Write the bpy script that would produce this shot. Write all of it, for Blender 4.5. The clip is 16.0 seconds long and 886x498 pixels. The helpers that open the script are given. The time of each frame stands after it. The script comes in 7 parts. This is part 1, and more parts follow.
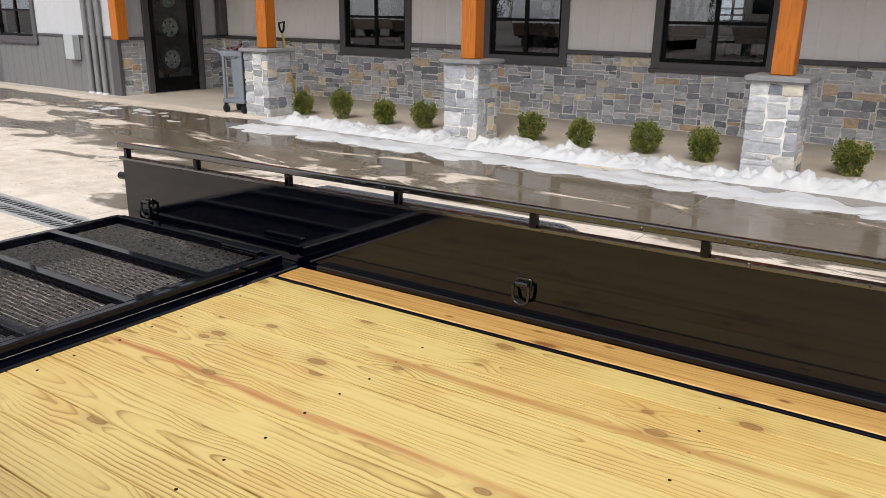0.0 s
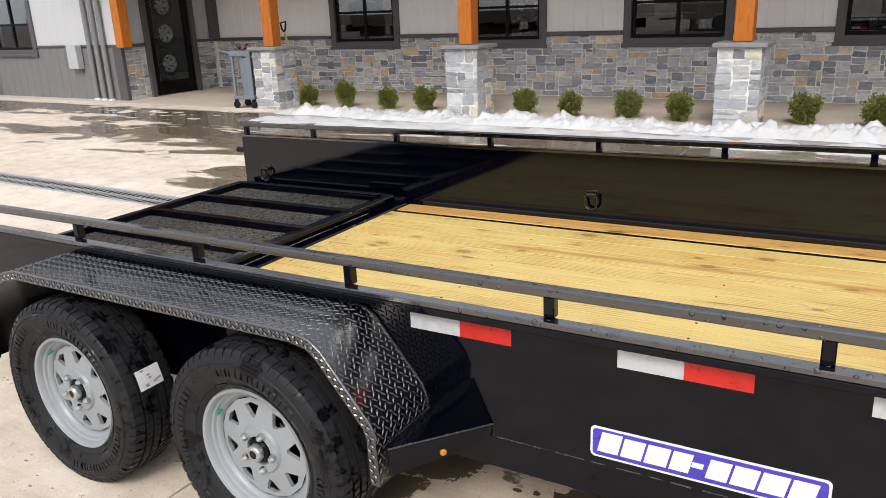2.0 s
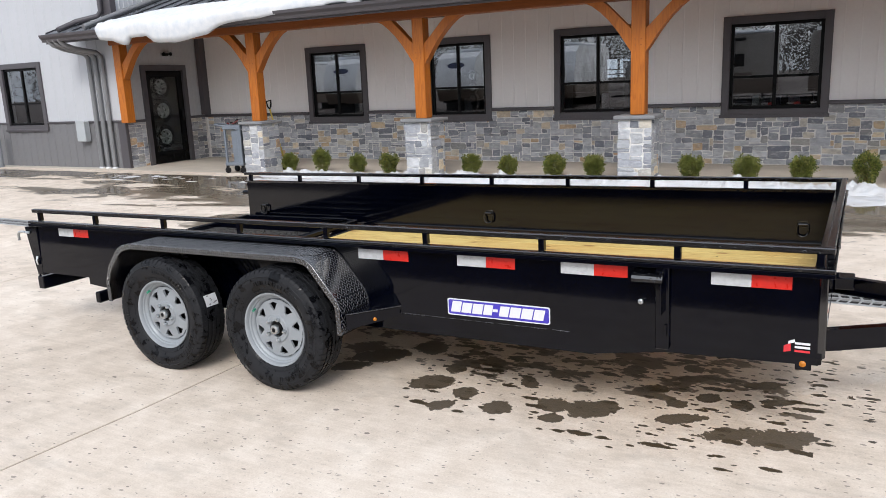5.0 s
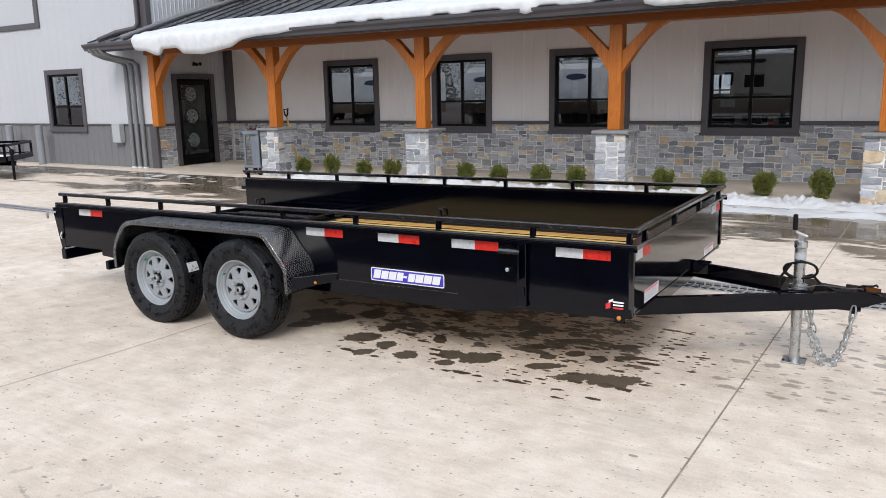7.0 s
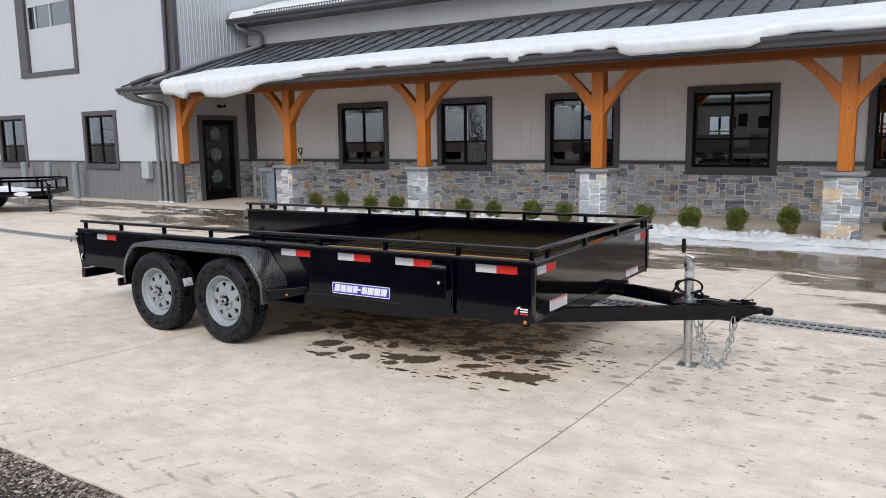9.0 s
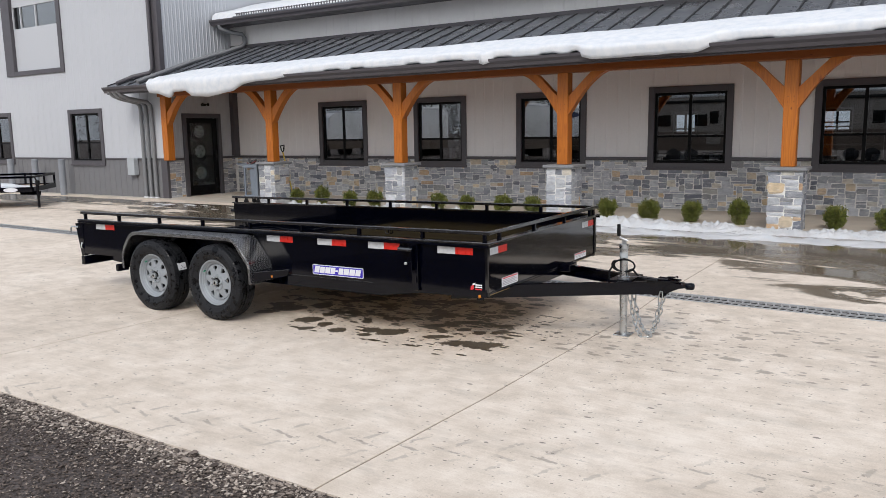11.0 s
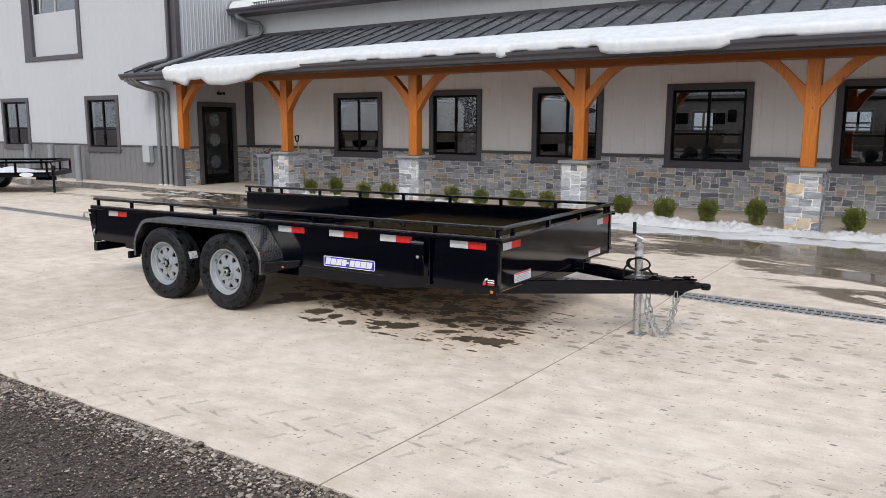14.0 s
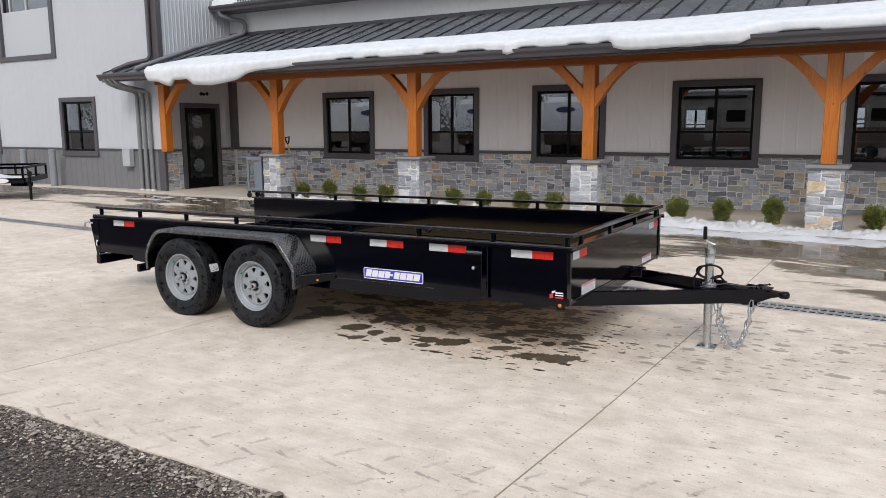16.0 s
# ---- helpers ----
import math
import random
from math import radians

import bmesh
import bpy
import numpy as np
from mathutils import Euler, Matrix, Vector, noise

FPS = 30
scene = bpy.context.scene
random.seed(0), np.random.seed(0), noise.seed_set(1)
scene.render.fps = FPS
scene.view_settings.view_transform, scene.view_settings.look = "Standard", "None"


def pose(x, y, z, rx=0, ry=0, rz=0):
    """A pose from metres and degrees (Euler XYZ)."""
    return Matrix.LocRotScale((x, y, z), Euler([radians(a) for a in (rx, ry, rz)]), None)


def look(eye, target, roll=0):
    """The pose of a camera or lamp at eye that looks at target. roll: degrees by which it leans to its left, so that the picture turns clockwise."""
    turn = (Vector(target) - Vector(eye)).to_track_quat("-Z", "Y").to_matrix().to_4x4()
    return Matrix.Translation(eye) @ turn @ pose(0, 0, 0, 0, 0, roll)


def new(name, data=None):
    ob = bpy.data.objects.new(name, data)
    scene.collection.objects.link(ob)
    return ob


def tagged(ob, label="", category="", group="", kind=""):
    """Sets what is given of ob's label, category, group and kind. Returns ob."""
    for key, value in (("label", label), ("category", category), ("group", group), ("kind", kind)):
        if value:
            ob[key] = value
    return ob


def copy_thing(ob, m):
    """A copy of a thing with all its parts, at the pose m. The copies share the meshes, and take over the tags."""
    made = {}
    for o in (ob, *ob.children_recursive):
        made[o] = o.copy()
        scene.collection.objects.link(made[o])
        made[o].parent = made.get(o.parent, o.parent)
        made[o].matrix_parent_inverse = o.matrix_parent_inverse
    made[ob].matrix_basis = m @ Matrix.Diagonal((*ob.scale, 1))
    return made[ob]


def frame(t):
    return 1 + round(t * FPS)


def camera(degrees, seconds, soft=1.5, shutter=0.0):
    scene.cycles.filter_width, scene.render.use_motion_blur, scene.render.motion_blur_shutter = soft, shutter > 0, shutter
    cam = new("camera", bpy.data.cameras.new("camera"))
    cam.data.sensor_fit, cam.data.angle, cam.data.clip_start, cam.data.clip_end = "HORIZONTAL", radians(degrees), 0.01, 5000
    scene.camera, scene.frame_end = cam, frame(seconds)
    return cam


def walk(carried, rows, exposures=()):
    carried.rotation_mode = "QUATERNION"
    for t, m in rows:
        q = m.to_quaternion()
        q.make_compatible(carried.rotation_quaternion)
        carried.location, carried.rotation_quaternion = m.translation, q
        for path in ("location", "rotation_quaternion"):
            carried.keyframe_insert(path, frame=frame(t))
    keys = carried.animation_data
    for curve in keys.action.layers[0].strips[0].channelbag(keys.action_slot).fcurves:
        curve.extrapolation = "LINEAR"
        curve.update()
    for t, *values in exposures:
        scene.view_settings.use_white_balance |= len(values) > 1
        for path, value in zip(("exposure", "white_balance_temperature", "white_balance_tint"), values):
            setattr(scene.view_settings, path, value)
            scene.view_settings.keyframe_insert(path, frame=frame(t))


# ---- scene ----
cam = camera(60.5, 16.0, 0.5)
METRES, EYE, TILT, LEAN, TURN = 8.0, 1.5, 0.0, 0.0, 33.3
PATH = [
    (0, (0.026, -0.091, 1.495), (-1.048, 1.489, 0.904), 0.9),
    (0.5, (-0.005, -0.392, 1.494), (-1.009, 1.234, 0.905), 0.3),
    (1, (-0.013, -0.714, 1.509), (-0.971, 0.937, 0.911), -0.5),
    (1.5, (0.08, -1.048, 1.52), (-0.877, 0.6, 0.912), -1.6),
    (2, (0.092, -1.414, 1.509), (-0.894, 0.215, 0.897), -2.3),
    (2.5, (0.211, -1.744, 1.525), (-0.821, -0.138, 0.928), -2.8),
    (3, (0.41, -2.014, 1.542), (-0.648, -0.416, 0.972), -2.7),
    (3.5, (0.565, -2.311, 1.533), (-0.493, -0.7, 0.997), -2.6),
    (4, (0.805, -2.57, 1.538), (-0.233, -0.933, 1.046), -2.4),
    (4.5, (1.076, -2.779, 1.553), (0.07, -1.111, 1.1), -2.4),
    (5, (1.287, -2.996, 1.549), (0.338, -1.288, 1.12), -2.4),
    (5.2, (1.382, -3.061, 1.553), (0.45, -1.343, 1.127), -2.0),
    (7.3, (2.533, -3.613, 1.548), (1.485, -1.953, 1.166), -0.9),
    (7.5, (2.642, -3.654, 1.554), (1.582, -1.999, 1.185), -0.8),
    (8, (2.858, -3.775, 1.551), (1.779, -2.126, 1.209), -0.8),
    (8.5, (3.079, -3.905, 1.564), (1.984, -2.261, 1.249), -0.8),
    (9, (3.315, -3.968, 1.563), (2.213, -2.325, 1.268), -0.9),
    (11.3, (3.84, -4.603, 1.577), (2.784, -2.933, 1.271), -0.9),
    (11.5, (3.822, -4.656, 1.575), (2.769, -2.984, 1.267), -0.9),
    (12, (3.812, -4.775, 1.578), (2.763, -3.1, 1.27), -0.9),
    (12.5, (3.795, -4.771, 1.574), (2.747, -3.095, 1.264), -0.7),
    (13, (3.793, -4.684, 1.573), (2.735, -3.016, 1.259), -0.4),
    (13.5, (3.802, -4.546, 1.573), (2.729, -2.889, 1.254), 0.0),
    (14, (3.795, -4.463, 1.57), (2.706, -2.816, 1.25), 0.2),
    (14.5, (3.676, -4.479, 1.568), (2.583, -2.835, 1.249), 0.2),
    (15, (3.449, -4.556, 1.568), (2.366, -2.905, 1.252), 0.0),
    (15.5, (3.233, -4.51, 1.552), (2.174, -2.844, 1.235), -0.2),
    (16, (3.007, -4.394, 1.566), (1.987, -2.704, 1.246), -0.3),
]
walk(cam, [(t, look(eye, target, roll)) for t, eye, target, roll in PATH], [(0.0, 0.13, 6800, 10), (2.0, 0.25, 6800, 10), (3.5, 0.16, 6440, 10), (5.0, 0.15, 6380, 10), (7.5, -0.02, 6380, 10), (9.0, -0.12, 6330, 10), (11.5, -0.14, 6500, 10), (16.0, -0.14, 6500, 10)])

# ---- light ----
SUN_AZ, SUN_EL = 160.0, 42.0
world = bpy.data.worlds.new("overcast_sky")
scene.world = world
world.use_nodes = True
wt = world.node_tree
sky = wt.nodes.new("ShaderNodeTexSky")
sky.sky_type, sky.sun_disc = "NISHITA", False
sky.sun_elevation, sky.sun_rotation = radians(SUN_EL), radians(SUN_AZ)
sky.air_density, sky.dust_density, sky.ozone_density = 1.0, 4.0, 1.0
fade = wt.nodes.new("ShaderNodeHueSaturation")
fade.inputs["Saturation"].default_value = 0.45
wt.links.new(sky.outputs[0], fade.inputs["Color"])
cloud = wt.nodes.new("ShaderNodeMix")
cloud.data_type = "RGBA"
cloud.inputs["Factor"].default_value = 0.55
cloud.inputs["B"].default_value = (7.5, 8.1, 9.2, 1)
wt.links.new(fade.outputs[0], cloud.inputs["A"])
back = wt.nodes["Background"]
back.inputs["Strength"].default_value = 0.148
wt.links.new(cloud.outputs["Result"], back.inputs["Color"])
sun_data = bpy.data.lights.new("sun", "SUN")
sun_data.energy, sun_data.angle, sun_data.color = 1.5, radians(18), (1.0, 0.96, 0.91)
sun = new("sun", sun_data)
az, el = radians(SUN_AZ), radians(SUN_EL)
sun.matrix_world = look((math.sin(az) * math.cos(el) * 30, math.cos(az) * math.cos(el) * 30, math.sin(el) * 30), (0, 0, 0))


# ---- mesh tools ----
class Geo:
    """Gathers vertices and faces for one mesh."""

    def __init__(self):
        self.v, self.f = [], []

    def add(self, verts, faces):
        n = len(self.v)
        self.v += [tuple(p) for p in verts]
        self.f += [tuple(i + n for i in f) for f in faces]
        return self

    def box(self, x0, x1, y0, y1, z0, z1, c=0.0):
        """A box, with its edges cut by c."""
        if c <= 0:
            return self.add(
                [(x, y, z) for z in (z0, z1) for y in (y0, y1) for x in (x0, x1)],
                [(0, 2, 3, 1), (4, 5, 7, 6), (0, 1, 5, 4), (2, 6, 7, 3), (0, 4, 6, 2), (1, 3, 7, 5)],
            )
        lo, hi = (x0, y0, z0), (x1, y1, z1)
        c = min(c, *(0.45 * (h - l) for l, h in zip(lo, hi)))
        ids, verts = {}, []
        for sx in (0, 1):
            for sy in (0, 1):
                for sz in (0, 1):
                    s = (sx, sy, sz)
                    for a in range(3):
                        p = [(hi[k] if s[k] else lo[k]) if k == a else (hi[k] - c if s[k] else lo[k] + c) for k in range(3)]
                        ids[s, a] = len(verts)
                        verts.append(p)
        faces = []
        for a in range(3):
            b, d = (a + 1) % 3, (a + 2) % 3
            for s in (0, 1):
                ring = []
                for u, w in ((0, 0), (1, 0), (1, 1), (0, 1)):
                    k = [0, 0, 0]
                    k[a], k[b], k[d] = s, u, w
                    ring.append(ids[tuple(k), a])
                faces.append(tuple(ring if s else ring[::-1]))
            for u in (0, 1):
                for w in (0, 1):
                    k0, k1 = [0, 0, 0], [0, 0, 0]
                    k0[a], k0[b], k0[d] = 0, u, w
                    k1[a], k1[b], k1[d] = 1, u, w
                    q = [ids[tuple(k0), b], ids[tuple(k1), b], ids[tuple(k1), d], ids[tuple(k0), d]]
                    faces.append(tuple(q if u == w else q[::-1]))
        for s in [(i, j, k) for i in (0, 1) for j in (0, 1) for k in (0, 1)]:
            t = (ids[s, 0], ids[s, 1], ids[s, 2])
            faces.append(t if sum(s) % 2 else t[::-1])
        return self.add(verts, faces)

    def prism(self, poly, axis, lo, hi, flip=False):
        """Pulls a flat polygon along an axis; the polygon gives the other two coordinates in xyz order."""
        k = "xyz".index(axis)
        n = len(poly)

        def at(p, h):
            q = list(p)
            q.insert(k, h)
            return q

        verts = [at(p, lo) for p in poly] + [at(p, hi) for p in poly]
        faces = [tuple(range(n)), tuple(range(2 * n - 1, n - 1, -1))]
        faces += [(i, n + i, n + (i + 1) % n, (i + 1) % n) for i in range(n)]
        return self.add(verts, faces)

    def tube(self, path, r, n=10, closed=False, caps=True):
        """A round bar along a path of points; r may be a list."""
        pts = [Vector(p) for p in path]
        m = len(pts)
        rs = r if isinstance(r, (list, tuple)) else [r] * m
        up = None
        rings = []
        for i, p in enumerate(pts):
            a = pts[(i - 1) % m] if (closed or i) else p
            b = pts[(i + 1) % m] if (closed or i < m - 1) else p
            d = (b - a).normalized()
            if up is None:
                up = d.orthogonal().normalized()
            up = (up - d * up.dot(d)).normalized()
            side = d.cross(up)
            rings.append([p + rs[i] * (math.cos(2 * math.pi * j / n) * up + math.sin(2 * math.pi * j / n) * side) for j in range(n)])
        faces = []
        for i in range(m if closed else m - 1):
            o, q = i * n, ((i + 1) % m) * n
            faces += [(o + j, o + (j + 1) % n, q + (j + 1) % n, q + j) for j in range(n)]
        if caps and not closed:
            faces += [tuple(range(n - 1, -1, -1)), tuple(range((m - 1) * n, m * n))]
        return self.add([v for ring in rings for v in ring], faces)

    def bar(self, path, w, h, up=(0, 0, 1)):
        """A rectangular bar along a path, w across and h along up."""
        pts = [Vector(p) for p in path]
        u = Vector(up)
        rings = []
        for i, p in enumerate(pts):
            d = (pts[min(i + 1, len(pts) - 1)] - pts[max(i - 1, 0)]).normalized()
            s = d.cross(u).normalized()
            t = s.cross(d).normalized()
            rings.append([p + s * a * w / 2 + t * b * h / 2 for a, b in ((-1, -1), (1, -1), (1, 1), (-1, 1))])
        faces = []
        for i in range(len(pts) - 1):
            o, q = 4 * i, 4 * i + 4
            faces += [(o + j, o + (j + 1) % 4, q + (j + 1) % 4, q + j) for j in range(4)]
        faces += [(3, 2, 1, 0), tuple(range(4 * len(pts) - 4, 4 * len(pts)))]
        return self.add([v for ring in rings for v in ring], faces)

    def lathe(self, profile, n=40, axis="y", at=(0, 0, 0), closed=False):
        """Turns (distance along the axis, radius) round an axis."""
        verts = []
        for h, r in profile:
            for j in range(n):
                a = 2 * math.pi * j / n
                c, s = r * math.cos(a), r * math.sin(a)
                p = {"y": (c, h, s), "z": (c, s, h), "x": (h, c, s)}[axis]
                verts.append((p[0] + at[0], p[1] + at[1], p[2] + at[2]))
        m = len(profile)
        faces = []
        for i in range(m if closed else m - 1):
            o, q = i * n, ((i + 1) % m) * n
            faces += [(o + j, q + j, q + (j + 1) % n, o + (j + 1) % n) for j in range(n)]
        return self.add(verts, faces)

    def mesh(self, name, material, smooth=0):
        me = bpy.data.meshes.new(name)
        me.from_pydata(self.v, [], self.f)
        me.validate()
        bm = bmesh.new()
        bm.from_mesh(me)
        bmesh.ops.recalc_face_normals(bm, faces=bm.faces)
        if smooth:
            lim = radians(smooth)
            for f in bm.faces:
                f.smooth = True
            for e in bm.edges:
                if len(e.link_faces) == 2 and e.calc_face_angle(0) > lim:
                    e.smooth = False
        bm.to_mesh(me)
        bm.free()
        me.materials.append(material)
        return me


def part(name, geo, material, parent=None, label="", smooth=0, kind=""):
    """Links a mesh as one object, under a thing or a part."""
    data = geo.mesh(name, material, smooth) if isinstance(geo, Geo) else geo
    ob = new(name, data)
    ob.parent = parent
    if label or kind:
        tagged(ob, label, kind=kind)
    return ob


def thing(name, label, category, m=None, group="", kind=""):
    """An empty at a thing's base, which holds its parts."""
    ob = new(name)
    ob.empty_display_size = 0.1
    if m is not None:
        ob.matrix_basis = m
    return tagged(ob, label, category, group, kind)


def structure(name, geo, material, label, category, smooth=0):
    return tagged(part(name, geo, material, smooth=smooth), label, category, kind="structure")


# ---- materials ----
def add_node(nt, type_, out=0, **ins):
    n = nt.nodes.new(type_)
    for k, v in ins.items():
        key = int(k[1:]) if k[0] == "i" and k[1:].isdigit() else k.replace("_", " ")
        s = n.inputs[key]
        if isinstance(v, bpy.types.NodeSocket):
            nt.links.new(v, s)
        else:
            s.default_value = v
    return n.outputs[out]


def start(name, rough=0.5, metal=0.0, color=(0.5, 0.5, 0.5)):
    m = bpy.data.materials.new(name)
    m.use_nodes = True
    nt = m.node_tree
    b = nt.nodes["Principled BSDF"]
    b.inputs["Base Color"].default_value = (*color, 1)
    b.inputs["Roughness"].default_value = rough
    b.inputs["Metallic"].default_value = metal
    return m, nt, b


def place(nt, scale=(1, 1, 1), shift=None, local=False):
    if local:
        p = nt.nodes.new("ShaderNodeTexCoord").outputs["Object"]
    else:
        p = nt.nodes.new("ShaderNodeNewGeometry").outputs["Position"]
    q = nt.nodes.new("ShaderNodeMapping")
    q.inputs["Scale"].default_value = scale
    nt.links.new(p, q.inputs["Vector"])
    if shift is not None:
        nt.links.new(shift, q.inputs["Location"])
    return q.outputs[0]


def tex(nt, vec, scale, detail=4.0, rough=0.55, dist=0.0):
    return add_node(nt, "ShaderNodeTexNoise", 0, Vector=vec, Scale=scale, Detail=detail, Roughness=rough, Distortion=dist)


def ramp(nt, fac, *stops):
    n = nt.nodes.new("ShaderNodeValToRGB")
    e = n.color_ramp.elements
    while len(e) < len(stops):
        e.new(0.5)
    for el_, (p, c) in zip(e, stops):
        el_.position = p
        el_.color = (*c, 1) if isinstance(c, tuple) else (c, c, c, 1)
    nt.links.new(fac, n.inputs[0])
    return n.outputs[0]


def mix(nt, fac, a, b, mode="MIX"):
    n = nt.nodes.new("ShaderNodeMix")
    n.data_type, n.blend_type = "RGBA", mode
    for s, v in ((n.inputs["Factor"], fac), (n.inputs["A"], a), (n.inputs["B"], b)):
        if isinstance(v, bpy.types.NodeSocket):
            nt.links.new(v, s)
        else:
            s.default_value = (*v, 1) if isinstance(v, tuple) else v
    return n.outputs["Result"]


def calc(nt, op, a, b=0.0, c=0.0):
    n = nt.nodes.new("ShaderNodeMath")
    n.operation = op
    for s, v in zip(n.inputs, (a, b, c)):
        if isinstance(v, bpy.types.NodeSocket):
            nt.links.new(v, s)
        else:
            s.default_value = v
    return n.outputs[0]


def bump(nt, b, height, strength=0.3, dist=0.01):
    n = nt.nodes.new("ShaderNodeBump")
    n.inputs["Strength"].default_value, n.inputs["Distance"].default_value = strength, dist
    nt.links.new(height, n.inputs["Height"])
    nt.links.new(n.outputs[0], b.inputs["Normal"])


def plain(name, color, rough=0.5, metal=0.0, spread=0.15, scale=6.0, relief=0.0, fine=60.0, rough_spread=0.12, coat=0.0, ior=1.5):
    """A surface of one colour with uneven tone at two scales, uneven gloss and fine relief."""
    m, nt, b = start(name, rough, metal, color)
    b.inputs["IOR"].default_value = ior
    p = place(nt)
    n1, n2 = tex(nt, p, scale), tex(nt, p, fine, 3)
    both = calc(nt, "ADD", calc(nt, "MULTIPLY", n1, 0.65), calc(nt, "MULTIPLY", n2, 0.35))
    dark = tuple(c * (1 - spread) for c in color)
    light = tuple(min(1, c * (1 + spread)) for c in color)
    nt.links.new(ramp(nt, both, (0.3, dark), (0.7, light)), b.inputs["Base Color"])
    lo, hi = max(0.02, rough - rough_spread), min(1, rough + rough_spread)
    nt.links.new(ramp(nt, n1, (0.3, lo), (0.7, hi)), b.inputs["Roughness"])
    if relief:
        bump(nt, b, n2, relief, 0.004)
    if coat:
        b.inputs["Coat Weight"].default_value, b.inputs["Coat Roughness"].default_value = coat, 0.05
    return m


def wood(name, pale, dark, grain=(0.9, 16, 16), rough=0.5, knots=True, red=None, amount=0.6):
    """Sawn boards: growth rings pulled along the board, knots and streaks. The first axis of grain is the board's length."""
    m, nt, b = start(name, rough)
    r = nt.nodes.new("ShaderNodeObjectInfo").outputs["Random"]
    far = add_node(nt, "ShaderNodeCombineXYZ", 0, X=calc(nt, "MULTIPLY", r, 37.0), Y=calc(nt, "MULTIPLY", r, 91.0), Z=calc(nt, "MULTIPLY", r, 13.0))
    p = place(nt, (1, 1, 1), far)
    q = nt.nodes.new("ShaderNodeMapping")
    q.inputs["Scale"].default_value = grain
    nt.links.new(p, q.inputs[0])
    warp = tex(nt, q.outputs[0], 0.8, 2, 0.5)
    rings = calc(nt, "FRACT", calc(nt, "MULTIPLY", warp, 11.0))
    rings = ramp(nt, rings, (0.0, 0.0), (0.55, 0.35), (0.9, 1.0), (1.0, 0.1))
    q2 = nt.nodes.new("ShaderNodeMapping")
    q2.inputs["Scale"].default_value = tuple(g * 6 for g in grain)
    nt.links.new(p, q2.inputs[0])
    fibre = tex(nt, q2.outputs[0], 2.0, 3)
    f = calc(nt, "ADD", calc(nt, "MULTIPLY", rings, amount), calc(nt, "MULTIPLY", fibre, 0.5))
    col = ramp(nt, f, (0.15, pale), (0.95, dark))
    tone = tex(nt, q.outputs[0], 0.35, 2)
    if red:
        col = mix(nt, ramp(nt, tone, (0.60, 0.0), (0.68, 0.8)), col, red)
    col = mix(nt, calc(nt, "MULTIPLY", r, 0.22), col, dark)
    if knots:
        for long_, wide, r0, r1, r2 in ((1.7, 4.6, 0.085, 0.12, 0.17), (3.4, 8.0, 0.07, 0.10, 0.14)):
            q3 = nt.nodes.new("ShaderNodeMapping")
            q3.inputs["Scale"].default_value = tuple(long_ if g_ == min(grain) else wide for g_ in grain)
            nt.links.new(p, q3.inputs[0])
            wob = tex(nt, p, 14, 2)
            v = nt.nodes.new("ShaderNodeTexVoronoi")
            if grain[0] == min(grain) and grain[0] < 0.5:
                v.voronoi_dimensions = "2D"
            v.inputs["Scale"].default_value = 1.0
            nt.links.new(q3.outputs[0], v.inputs["Vector"])
            d = calc(nt, "ADD", v.outputs["Distance"], calc(nt, "MULTIPLY", wob, 0.07))
            pick_ = add_node(nt, "ShaderNodeSeparateColor", 0, Color=v.outputs["Color"])
            gate_ = calc(nt, "GREATER_THAN", pick_, 0.55)
            col = mix(nt, calc(nt, "MULTIPLY", gate_, ramp(nt, d, (r0, 0.95), (r1, 0.4), (r2, 0.0))), col, tuple(c * k_ for c, k_ in zip(dark, (0.5, 0.36, 0.3))))
    nt.links.new(col, b.inputs["Base Color"])
    nt.links.new(ramp(nt, fibre, (0.3, rough - 0.1), (0.7, rough + 0.12)), b.inputs["Roughness"])
    bump(nt, b, f, 0.25, 0.002)
    return m


